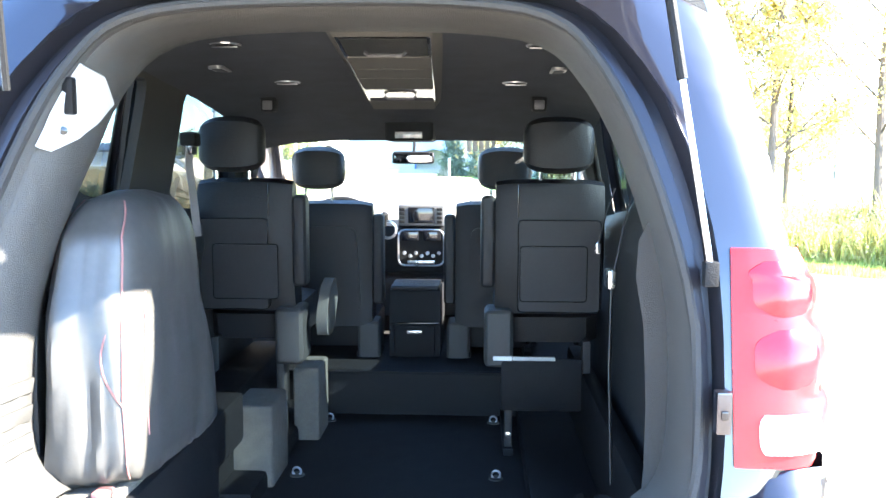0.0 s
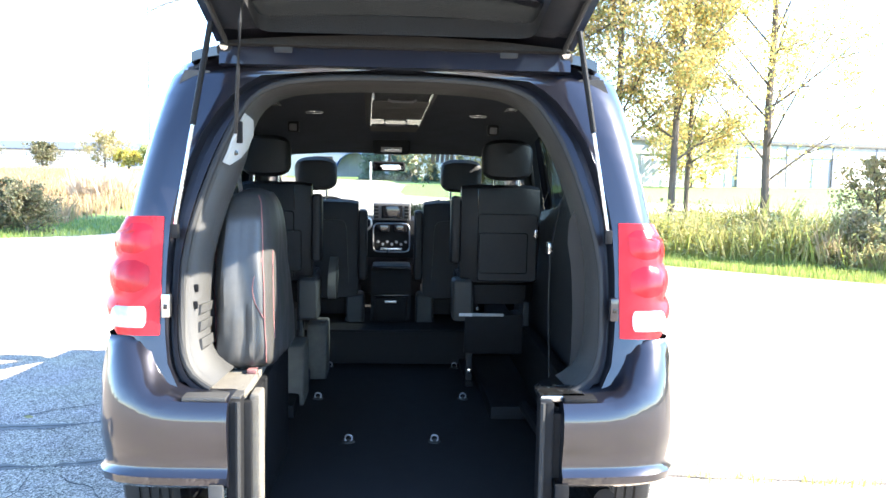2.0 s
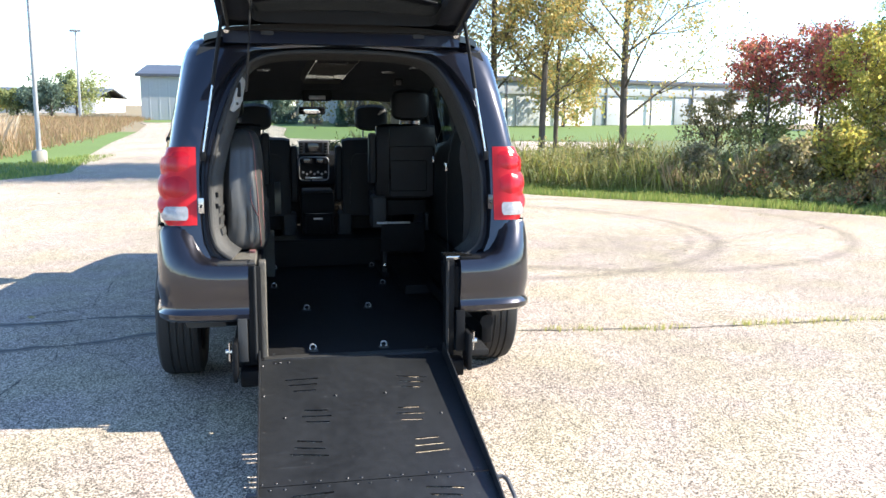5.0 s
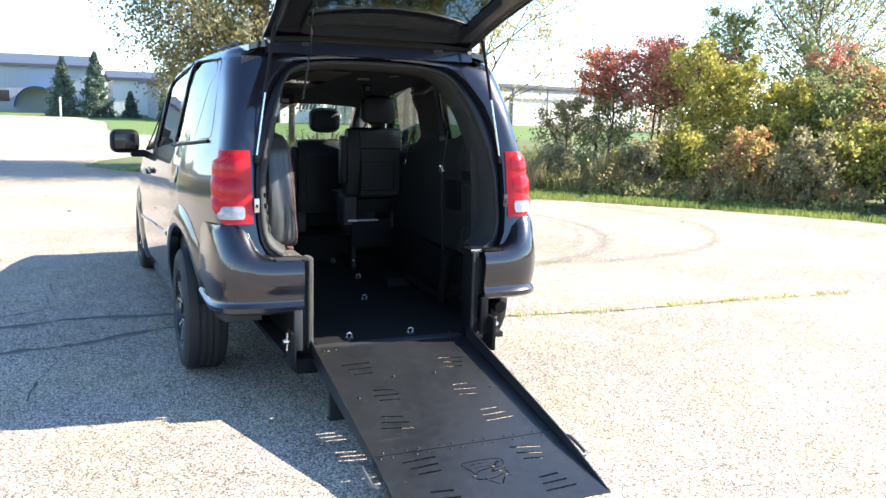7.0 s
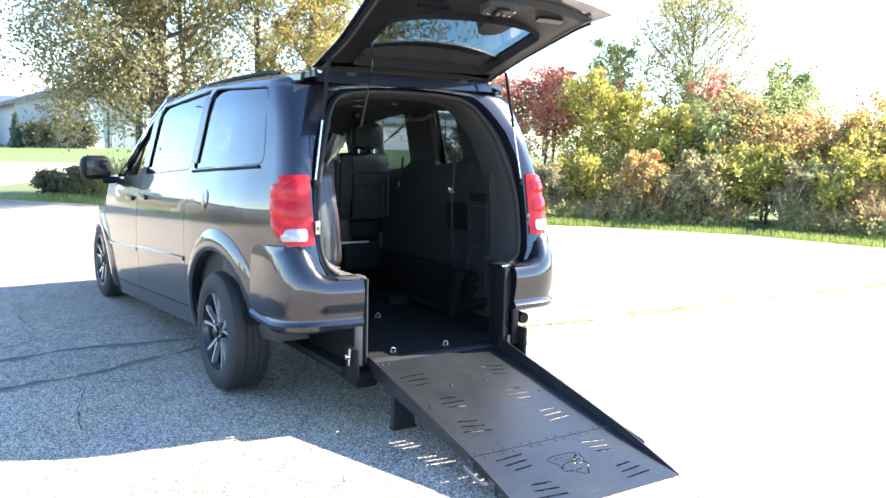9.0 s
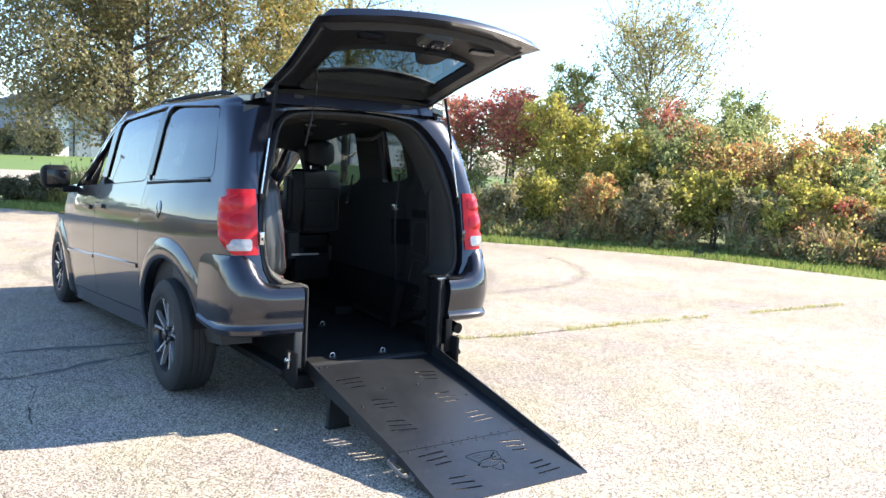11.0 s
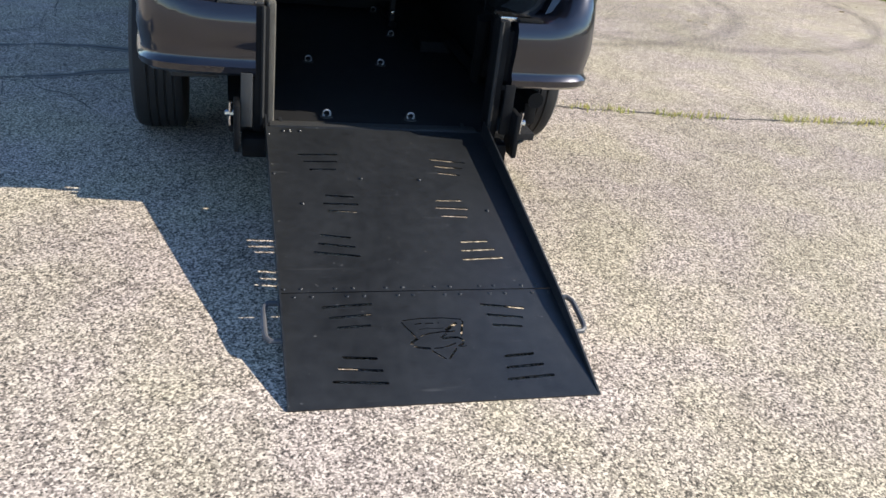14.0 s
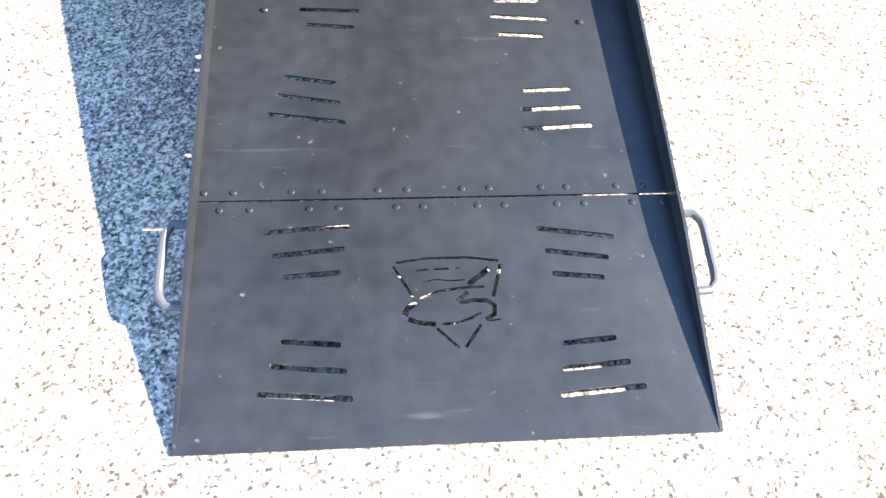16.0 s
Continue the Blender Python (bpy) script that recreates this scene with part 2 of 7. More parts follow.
ASPHALT = asphalt()
CRACK = material("crack_dirt", (0.125, 0.112, 0.095), 0.95, 0, (0.07, 0.064, 0.055), 6, 60, 0.4, 80)
STAIN = material("faded_crack_seal", (0.265, 0.238, 0.205), 0.9, 0, (0.17, 0.155, 0.135), 5, 90, 0.5, 120)
LAWN = material("mown_lawn", (0.16, 0.23, 0.05), 0.95, 0, (0.10, 0.16, 0.035), 0.6, 14, 0.8, 40)
FIELD = material("dry_field", (0.30, 0.22, 0.13), 0.95, 0, (0.20, 0.17, 0.085), 0.08, 1.3, 0.8, 6)
SOIL = material("grassy_soil", (0.16, 0.18, 0.06), 0.95, 0, (0.10, 0.12, 0.04), 0.3, 9, 0.8, 30)
BARK = material("grey_bark", (0.16, 0.13, 0.10), 0.9, 0, (0.08, 0.065, 0.05), 6, 30, 0.8, 40, stretch=(1, 1, 0.25))
CONCRETE = material("concrete", (0.42, 0.39, 0.34), 0.9, 0, (0.32, 0.29, 0.25), 4, 60, 0.4, 90)
POLE = material("galvanised_pole", (0.42, 0.42, 0.42), 0.5, 0.5, (0.34, 0.34, 0.34), 10, 60)
SHEET = material("white_metal_siding", (0.80, 0.77, 0.73), 0.5, 0, (0.66, 0.635, 0.60), 0.4, 6)
ROOFING = material("dark_metal_roof", (0.10, 0.11, 0.13), 0.5, 0.2, (0.08, 0.085, 0.10), 0.3, 4)
GREYWALL = material("grey_siding", (0.42, 0.43, 0.44), 0.6, 0, (0.36, 0.37, 0.38), 0.4, 6)
AWNING = material("blue_awning_cloth", (0.03, 0.14, 0.55), 0.7, 0, (0.025, 0.11, 0.45), 3, 40)
DARKDOOR = material("dark_opening", (0.03, 0.03, 0.03), 0.8, 0, (0.02, 0.02, 0.02))
ASPEN = leaves("aspen_leaves", [(0.24, 0.29, 0.12), (0.38, 0.39, 0.15), (0.60, 0.45, 0.13), (0.62, 0.40, 0.14), (0.32, 0.35, 0.14)])
BROADLEAF = leaves("brown_green_tree_leaves", [(0.18, 0.19, 0.08), (0.28, 0.25, 0.11), (0.38, 0.29, 0.15), (0.33, 0.29, 0.12), (0.22, 0.22, 0.09)])
GREENLEAF = leaves("green_shrub_leaves", [(0.17, 0.22, 0.09), (0.32, 0.36, 0.13), (0.48, 0.48, 0.20), (0.24, 0.29, 0.12)])
YELLOWLEAF = leaves("yellow_shrub_leaves", [(0.30, 0.33, 0.08), (0.74, 0.62, 0.14), (0.62, 0.56, 0.13), (0.28, 0.32, 0.09), (0.66, 0.46, 0.15)])
OLIVELEAF = leaves("olive_tree_leaves", [(0.26, 0.29, 0.12), (0.44, 0.42, 0.19), (0.54, 0.46, 0.22), (0.34, 0.35, 0.15), (0.46, 0.30, 0.17)])
RUSTLEAF = leaves("rusty_shrub_leaves", [(0.30, 0.32, 0.13), (0.58, 0.44, 0.17), (0.72, 0.58, 0.18), (0.64, 0.22, 0.13), (0.30, 0.32, 0.13)])
REDLEAF = leaves("red_sumac_leaves", [(0.66, 0.13, 0.14), (0.66, 0.25, 0.14), (0.52, 0.12, 0.14), (0.32, 0.32, 0.13), (0.62, 0.17, 0.15)])
BROWNLEAF = leaves("brown_brush_leaves", [(0.30, 0.25, 0.14), (0.50, 0.41, 0.24), (0.26, 0.25, 0.11), (0.42, 0.37, 0.17)])
DUSKLEAF = leaves("dusky_bush_leaves", [(0.10, 0.11, 0.06), (0.16, 0.15, 0.08), (0.22, 0.19, 0.11), (0.13, 0.15, 0.07)])
WEEDLEAF = leaves("olive_weed_leaves", [(0.22, 0.25, 0.09), (0.34, 0.35, 0.13), (0.42, 0.37, 0.18), (0.26, 0.28, 0.10)])
NEEDLES = leaves("conifer_needles", [(0.12, 0.18, 0.13), (0.18, 0.25, 0.18), (0.10, 0.14, 0.11)])
TALLGRASS = leaves("tall_grass_blades", [(0.30, 0.34, 0.08), (0.44, 0.45, 0.11), (0.58, 0.48, 0.22), (0.34, 0.37, 0.10)])
WEEDGRASS = leaves("olive_grass_blades", [(0.28, 0.29, 0.08), (0.38, 0.36, 0.11), (0.46, 0.38, 0.18), (0.22, 0.25, 0.07), (0.34, 0.27, 0.14)])
DRYGRASS = leaves("dry_grass_blades", [(0.48, 0.34, 0.20), (0.58, 0.44, 0.28), (0.40, 0.30, 0.14), (0.34, 0.31, 0.13)])
FIELDGRASS = leaves("brown_field_blades", [(0.36, 0.23, 0.12), (0.44, 0.29, 0.16), (0.31, 0.21, 0.11), (0.30, 0.27, 0.11)])
PALEREED = leaves("pale_reed_blades", [(0.62, 0.50, 0.36), (0.70, 0.58, 0.42), (0.52, 0.40, 0.27)])
SHORTGRASS = leaves("mown_grass_blades", [(0.17, 0.26, 0.06), (0.26, 0.34, 0.08), (0.40, 0.40, 0.13), (0.14, 0.21, 0.05)])


# ---- building helpers ----
def part(name, bm, mat, parent=None, label="", smooth=34):
    """Links a bmesh as one mesh object under a thing or a part."""
    lim = radians(smooth)
    bmesh.ops.recalc_face_normals(bm, faces=bm.faces[:])
    for f in bm.faces:
        f.smooth = True
    for e in bm.edges:
        if len(e.link_faces) == 2 and e.calc_face_angle(0) > lim:
            e.smooth = False
    me = bpy.data.meshes.new(name)
    bm.to_mesh(me)
    bm.free()
    me.materials.append(mat)
    return hang(new(name, me), parent, label)


def hang(ob, parent, label):
    """Puts a part under its thing; the parts' coordinates are the world's."""
    if parent is not None:
        ob.parent = parent
        ob.matrix_parent_inverse = Matrix.Translation(parent.location).inverted()
    return tagged(ob, label)


def thing(name, label, category, at=(0, 0, 0), group="", kind=""):
    ob = new(name)
    ob.location = at
    ob.empty_display_size = 0.1
    return tagged(ob, label, category, group, kind)


def box(a, b, bevel=0.0, seg=2, bm=None, turn=None):
    own = bmesh.new()
    bmesh.ops.create_cube(own, size=1)
    a, b = Vector(a), Vector(b)
    for v in own.verts:
        v.co = Vector(((a[i] + b[i]) / 2 + v.co[i] * abs(b[i] - a[i]) for i in range(3)))
    if bevel:
        bmesh.ops.bevel(own, geom=own.edges[:], offset=bevel, segments=seg, profile=0.6, affect="EDGES")
    if turn is not None:
        own.transform(turn)
    return merge(bm, own)


def merge(bm, own):
    if bm is None:
        return own
    me = bpy.data.meshes.new("tmp")
    own.to_mesh(me)
    own.free()
    bm.from_mesh(me)
    bpy.data.meshes.remove(me)
    return bm


def loft(rings, closed=True, caps=True, bm=None):
    bm = bm or bmesh.new()
    vs = [[bm.verts.new(p) for p in ring] for ring in rings]
    n = len(vs[0])
    for a, b in zip(vs, vs[1:]):
        for i in range(n if closed else n - 1):
            j = (i + 1) % n
            try:
                bm.faces.new((a[i], a[j], b[j], b[i]))
            except ValueError:
                pass
    if caps and closed:
        bm.faces.new(vs[0]), bm.faces.new(vs[-1])
    return bm


def tube(points, r, seg=8, bm=None, r2=None):
    pts = [Vector(p) for p in points]
    rings = []
    for i, p in enumerate(pts):
        d = (pts[min(i + 1, len(pts) - 1)] - pts[max(i - 1, 0)]).normalized()
        s = d.cross(Vector((0, 0, 1)))
        s = d.cross(Vector((1, 0, 0))) if s.length < 0.1 else s
        s.normalize()
        u = d.cross(s)
        k = r if r2 is None else r + (r2 - r) * i / (len(pts) - 1)
        rings.append([p + k * (math.cos(q) * s + math.sin(q) * u) for q in (2 * math.pi * j / seg for j in range(seg))])
    return loft(rings, bm=bm)


def lathe(profile, axis_at, axis, seg=32, bm=None, closed=True):
    """Turns (radius, along) pairs about an axis."""
    ax = Vector(axis).normalized()
    s = ax.orthogonal().normalized()
    u = ax.cross(s)
    c = Vector(axis_at)
    rings = [[c + ax * h + r * (math.cos(2 * math.pi * j / seg) * s + math.sin(2 * math.pi * j / seg) * u) for j in range(seg)] for r, h in profile]
    if closed:
        rings.append(rings[0])
    bm = loft(rings, caps=not closed, bm=bm)
    if closed:
        bmesh.ops.remove_doubles(bm, verts=bm.verts[:], dist=1e-5)
    return bm


def prism(outline, lo, hi, place, bm=None):
    """A plate: a flat outline between two heights, placed by place(u, v, h)."""
    bm = bm or bmesh.new()
    a = [bm.verts.new(place(u, v, lo)) for u, v in outline]
    b = [bm.verts.new(place(u, v, hi)) for u, v in outline]
    bm.faces.new(a), bm.faces.new(list(reversed(b)))
    for i in range(len(a)):
        j = (i + 1) % len(a)
        bm.faces.new((a[i], a[j], b[j], b[i]))
    return bm


def rounded(points, r, seg=4):
    """An outline with rounded corners."""
    out, n = [], len(points)
    for i in range(n):
        p, a, b = Vector(points[i]), Vector(points[i - 1]), Vector(points[(i + 1) % n])
        k = min(r, (a - p).length * 0.45, (b - p).length * 0.45)
        s, e = p + (a - p).normalized() * k, p + (b - p).normalized() * k
        for j in range(seg + 1):
            t = j / seg
            out.append(tuple((1 - t) ** 2 * s + 2 * t * (1 - t) * p + t * t * e))
    return out


def cut(ob, bm):
    """Takes the solid bm out of an object."""
    me = bpy.data.meshes.new("cutter")
    bmesh.ops.recalc_face_normals(bm, faces=bm.faces[:])
    bm.to_mesh(me)
    bm.free()
    c = new("cutter", me)
    mod = ob.modifiers.new("cut", "BOOLEAN")
    mod.operation, mod.object, mod.solver = "DIFFERENCE", c, "EXACT"
    dg = bpy.context.evaluated_depsgraph_get()
    dg.update()
    made = bpy.data.meshes.new_from_object(ob.evaluated_get(dg))
    ob.modifiers.clear()
    old = ob.data
    ob.data = made
    bpy.data.objects.remove(c)
    bpy.data.meshes.remove(me)
    bpy.data.meshes.remove(old)
    return ob


def soup(name, verts, faces, mat, parent=None, label=""):
    """Many loose faces as one mesh."""
    me = bpy.data.meshes.new(name)
    me.from_pydata(verts, [], faces)
    me.materials.append(mat)
    return hang(new(name, me), parent, label)


def ramped(x, xs, ys):
    return float(np.interp(x, xs, ys))

# ---- ground ----
bm = bmesh.new()
bmesh.ops.create_grid(bm, x_segments=24, y_segments=24, size=1500)
for v in bm.verts:
    v.co.z = -0.03
tagged(part("ground", bm, FIELD), "dry brown field with patches of green weeds", "field", kind="structure")

LOT = [(-24, -70), (14, -70), (12.6, -20), (11.2, -4), (10.4, 1.0), (9.75, 3.1), (9.1, 5.1), (7.6, 6.9), (6.2, 8.2), (4.6, 9.4), (3.2, 10.6),
       (1.2, 13.0), (-0.7, 15.3), (-1.3, 16.6), (-0.9, 18.5), (0.5, 21.0), (3.0, 22.4), (8.0, 24.5), (14, 27), (14.5, 30.5), (9.0, 32.5), (3.4, 33.2), (1.7, 33.9), (0.3, 35.5), (0.1, 40), (0.5, 54), (-1.1, 66), (-4.5, 69), (-9, 70.5), (-11, 69),
       (-9.5, 62), (-7.6, 45), (-6.4, 30), (-5.6, 22.5), (-5.0, 18.5), (-4.6, 15.6), (-5.6, 13.6), (-7.6, 12.2), (-20, 11.0), (-24, 10.6)]
bm = bmesh.new()
f = bm.faces.new([bm.verts.new((x, y, 0)) for x, y in LOT])
r = bmesh.ops.extrude_face_region(bm, geom=[f])
for v in (k for k in r["geom"] if isinstance(k, bmesh.types.BMVert)):
    v.co.z = -0.05
bmesh.ops.triangulate(bm, faces=bm.faces[:])
tagged(part("pavement", bm, ASPHALT), "weathered pale grey asphalt lot with cracks", "asphalt", kind="structure")


def sheet(name, outline, z, mat, label, category):
    bm = bmesh.new()
    bm.faces.new([bm.verts.new((x, y, z)) for x, y in outline])
    bmesh.ops.triangulate(bm, faces=bm.faces[:])
    return tagged(part(name, bm, mat), label, category, kind="structure")


# the green verge behind the lot's right edge, the lawn round the lamp post, the far lawn
sheet("verge", [(14, -70), (12.6, -20), (11.2, -4), (10.4, 1.0), (9.75, 3.1), (9.1, 5.1), (7.6, 6.9), (6.2, 8.2), (4.6, 9.4), (3.2, 10.6),
                (1.2, 13.0), (-0.7, 15.3), (-1.3, 16.6), (-0.9, 18.5), (0.6, 24), (2.2, 33.4), (0.3, 35.5), (0.1, 40), (0.5, 54), (30, 62), (60, 30), (60, -70)],
      -0.02, SOIL, "grassy verge with weeds beside the asphalt", "grass")
sheet("lawn", [(-25.5, -70), (-24, -70), (-24, 10.6), (-20, 11), (-7.6, 12.2), (-5.6, 13.6), (-4.6, 15.6), (-5.0, 18.5), (-5.6, 22.5), (-6.4, 30), (-7.6, 45), (-9.0, 45), (-8.2, 33), (-8.0, 26), (-7.8, 18.5), (-7.4, 16.0), (-8.4, 14.2), (-20, 12.6), (-25.5, 12.2)],
      -0.018, LAWN, "strip of mown green lawn beside the asphalt", "lawn")
sheet("far_lawn", [(3.4, 33.3), (1.7, 34.0), (0.4, 35.6), (0.2, 40), (0.6, 54), (-1.0, 66.1), (-4.5, 69.1), (-9, 70.6), (-11, 71.5), (-14, 90), (40, 90), (34, 33.3)],
      -0.014, LAWN, "mown green lawn before the far building", "lawn")


# ---- plants ----
def rng_tree(seed):
    return np.random.RandomState(seed)


def leaf_cloud(centres, size, rs, droop=0.0):
    """Small pointed leaves, each a bent kite, turned at random."""
    n = len(centres)
    d = rs.normal(size=(n, 3))
    d[:, 2] -= droop
    d /= np.linalg.norm(d, axis=1)[:, None]
    e = rs.normal(size=(n, 3))
    s = np.cross(d, e)
    s /= np.linalg.norm(s, axis=1)[:, None]
    k = (size * rs.uniform(0.6, 1.4, n))[:, None]
    c = np.asarray(centres)
    v = np.stack([c, c + d * k * 0.5 + s * k * 0.38, c + d * k, c + d * k * 0.5 - s * k * 0.38], 1).reshape(-1, 3)
    f = (np.arange(n)[:, None] * 4 + np.arange(4)[None]).tolist()
    return v.tolist(), f


def branches(rs, base, height, r, spread, count, up=0.5, lean=(0, 0), bottom=0.2):
    """A trunk and limbs as tapered tubes; gives the mesh and the twig ends."""
    bm = bmesh.new()
    base = Vector(base)
    top = base + Vector((lean[0], lean[1], height))
    trunk = []
    for i in range(9):
        t = i / 8
        w = Vector((rs.normal() * 0.012 * height * t, rs.normal() * 0.012 * height * t, 0)) if 0 < i else Vector()
        trunk.append(base.lerp(top, t) + w)
    tube(trunk, r, 9, bm, r * 0.15)
    tips = []
    for i in range(count):
        t = bottom + (0.97 - bottom) * (i + rs.uniform(0, 0.8)) / count
        k = t * 8
        p = trunk[int(k)].lerp(trunk[min(int(k) + 1, 8)], k - int(k))
        a = i * 2.4 + rs.uniform(-0.4, 0.4)
        ln = spread * (1.15 - 0.75 * t) * rs.uniform(0.7, 1.15)
        d = Vector((math.cos(a), math.sin(a), up * rs.uniform(0.6, 1.4)))
        pts = [p + d * ln * q + Vector((0, 0, 0.18 * ln * q * q)) + Vector(rs.normal(size=3) * 0.04 * ln * q) for q in (0, 0.3, 0.6, 1)]
        tube(pts, r * (1 - t) * 0.26 + 0.009, 5, bm, 0.005)
        for q in (1, 2, 3):
            tips.append((pts[q], ln * (0.42 if q == 3 else 0.34)))
        for s in range(3):
            e = pts[1 + s % 2]
            g = (d + Vector(rs.normal(size=3) * 0.7)).normalized()
            tw = [e, e + g * ln * 0.28, e + g * ln * 0.5 + Vector((0, 0, 0.05))]
            tube(tw, 0.012, 4, bm, 0.004)
            tips.append((tw[2], ln * 0.34))
    tips.append((top, spread * 0.3))
    return bm, tips


def tree(name, at, height, r, spread, count, n_leaves, size, mat, seed, label, category="tree", up=0.5, lean=(0, 0), bottom=0.2, group="", loose=0.34):
    rs = rng_tree(seed)
    t = thing(name, label, category, at, group)
    bm, tips = branches(rs, at, height, r, spread, count, up, lean, bottom)
    part("trunk", bm, BARK, t)
    load = rs.uniform(0.15, 1.0, len(tips)) ** 1.5
    pick = rs.choice(len(tips), n_leaves, p=load / load.sum())
    c = np.array([tips[i][0] for i in pick]) + rs.normal(size=(n_leaves, 3)) * np.array([[max(tips[i][1], 0.12) * loose] * 3 for i in pick])
    c[:, 2] = np.maximum(c[:, 2], at[2] + 0.05)
    v, f = leaf_cloud(c, size, rs, 0.5)
    soup("crown", v, f, mat, t)
    return t


ASPENS = [((2.35, 14.6, -0.02), 11.5, 0.20, 3.0, 64, 0.10), ((4.35, 14.4, -0.02), 11.0, 0.08, 1.7, 28, 0.16), ((5.30, 13.9, -0.02), 11.5, 0.075, 1.35, 28, 0.13),
          ((7.2, 13.9, -0.02), 11.0, 0.09, 2.3, 34, 0.11), ((3.3, 16.2, -0.02), 10.5, 0.08, 1.7, 26, 0.2), ((6.2, 15.6, -0.02), 10.0, 0.06, 1.4, 24, 0.15)]
for i, (at, h, r, sp, n, lo) in enumerate(ASPENS):
    if i == 0:
        broad = tree("broad_tree", at, h, 0.24, sp, n, 80000, 0.066, BROADLEAF, 10, "large tree with low hanging brown-green autumn leaves", "tree", 0.45, (-0.15, 0.1), lo)
        continue
    tree("aspen_tree", at, h, r, sp, n, 26000, 0.060, ASPEN, 10 + i,
         "tall slender aspen with thinning yellow-green autumn leaves", "tree", 0.9, (0.15 * (i % 3 - 1), 0.1), lo, "aspens behind the verge")

rs1 = rng_tree(77)
for i in range(8):
    a, ln = math.radians(160 + 11 * i + rs1.normal() * 4), rs1.uniform(1.3, 2.5)
    root = Vector((2.33, 14.6, rs1.uniform(2.0, 4.2)))
    tip = root + Vector((math.cos(a) * ln, math.sin(a) * ln * 0.8, rs1.uniform(-0.7, 0.3)))
    line = [root.lerp(tip, u) + Vector((0, 0, 0.55 * math.sin(math.pi * u))) for u in (0, 0.25, 0.5, 0.75, 1)]
    part("bough", tube(line, 0.045, 6, None, 0.008), BARK, broad)
    c = []
    for j in range(14):
        u = rs1.uniform(0.3, 1.05)
        hub = root.lerp(tip, u) + Vector((0, 0, 0.55 * math.sin(math.pi * min(u, 1)))) + Vector(rs1.normal(size=3)) * 0.28
        c += [tuple(hub + Vector(p) * 0.97) for p in rs1.normal(size=(95, 3)) * 0.16]
    v, f = leaf_cloud(np.array(c), 0.064, rs1, 0.5)
    soup("bough_leaves", v, f, BROADLEAF, broad)

# sumac and shrubs along the verge
SUMACS = [((8.6, 11.7, -0.02), 3.0), ((9.4, 11.1, -0.02), 3.2), ((10.2, 10.6, -0.02), 3.0), ((9.0, 10.6, -0.02), 2.6), ((8.7, 12.4, -0.02), 3.1), ((9.7, 11.7, -0.02), 3.4)]
for i, (at, h) in enumerate(SUMACS):
    tree("sumac", (at[0] + 0.6, at[1], at[2]), h - 0.25, 0.04, 1.0, 20, 2300, 0.062, REDLEAF, 40 + i, "sumac with red autumn leaves over bare stems", "tree", 0.22, (0.1, 0), 0.62, "sumacs")
EDGE = [(11.4, -5), (10.4, 1.0), (9.75, 3.1), (9.1, 5.1), (7.6, 6.9), (6.2, 8.2), (4.6, 9.4), (3.2, 10.6), (1.2, 13.0), (-0.7, 15.3)]


def edge_spot(t, d):
    """A spot d metres outside the lot's right edge, t counting the edge's corners."""
    i = min(int(t), len(EDGE) - 2)
    (x0, y0), (x1, y1) = EDGE[i], EDGE[i + 1]
    nx, ny = (y1 - y0), -(x1 - x0)
    ln = math.hypot(nx, ny)
    return x0 + (x1 - x0) * (t - i) + nx / ln * d, y0 + (y1 - y0) * (t - i) + ny / ln * d


rs0 = rng_tree(900)
TONES = {"yellow_shrub_leaves": "yellow and green", "green_shrub_leaves": "green", "brown_brush_leaves": "dry brown", "rusty_shrub_leaves": "rusty and olive"}
k = 0
for lo, hi, step, d, h0, h1, mats in ((0.2, 5.3, 0.21, 2.3, 0.7, 1.3, (YELLOWLEAF, RUSTLEAF, GREENLEAF, YELLOWLEAF, BROWNLEAF)), (0.2, 4.7, 0.30, 3.4, 1.5, 2.5, (YELLOWLEAF, YELLOWLEAF, RUSTLEAF, GREENLEAF)),
                                      (0.4, 4.6, 0.42, 5.2, 2.2, 3.5, (GREENLEAF, RUSTLEAF, GREENLEAF))):
    t = lo
    while t < hi:
        if t > 3.8 and d > 5:
            break
        x, y = edge_spot(t, d + rs0.normal() * 0.35)
        m = mats[rs0.randint(len(mats))]
        h = rs0.uniform(h0, h1) * ramped(t, [0, 1.0, 2.0, 3.0, 4.2, 5.3], [0.28, 0.30, 0.46, 0.92, 0.86, 0.5]) * (0.6 if t > 3.8 and d > 3 else 1.0)
        tree("shrub", (x, y, -0.02), h, 0.03, h * 0.5, 20, int(2200 + 2300 * h), 0.060, m, 60 + k, TONES[m.name] + " leafy shrub in the thicket behind the verge", "shrub",
             rs0.uniform(0.6, 1.1), (rs0.normal() * 0.15, rs0.normal() * 0.1), 0.05, "thicket behind the verge")
        k += 1
        t += step * rs0.uniform(0.75, 1.25)
for i, (x, y, h) in enumerate(((10.0, 9.7, 2.7), (10.6, 9.2, 2.3), (11.2, 8.4, 2.0), (11.9, 7.6, 1.8))):
    tree("vine_shrub", (x, y, -0.02), h, 0.03, h * 0.36, 22, 8000, 0.060, YELLOWLEAF, 220 + i, "tall shrub hung with bright yellow-green vine leaves", "shrub", 0.7, (-0.2, 0), 0.08, "thicket behind the verge")
tree("young_tree", (13.6, 10.3, -0.02), 4.5, 0.06, 2.3, 44, 15000, 0.060, OLIVELEAF, 230, "airy olive young tree standing over the thicket", "tree", 1.0, (0, 0), 0.3)
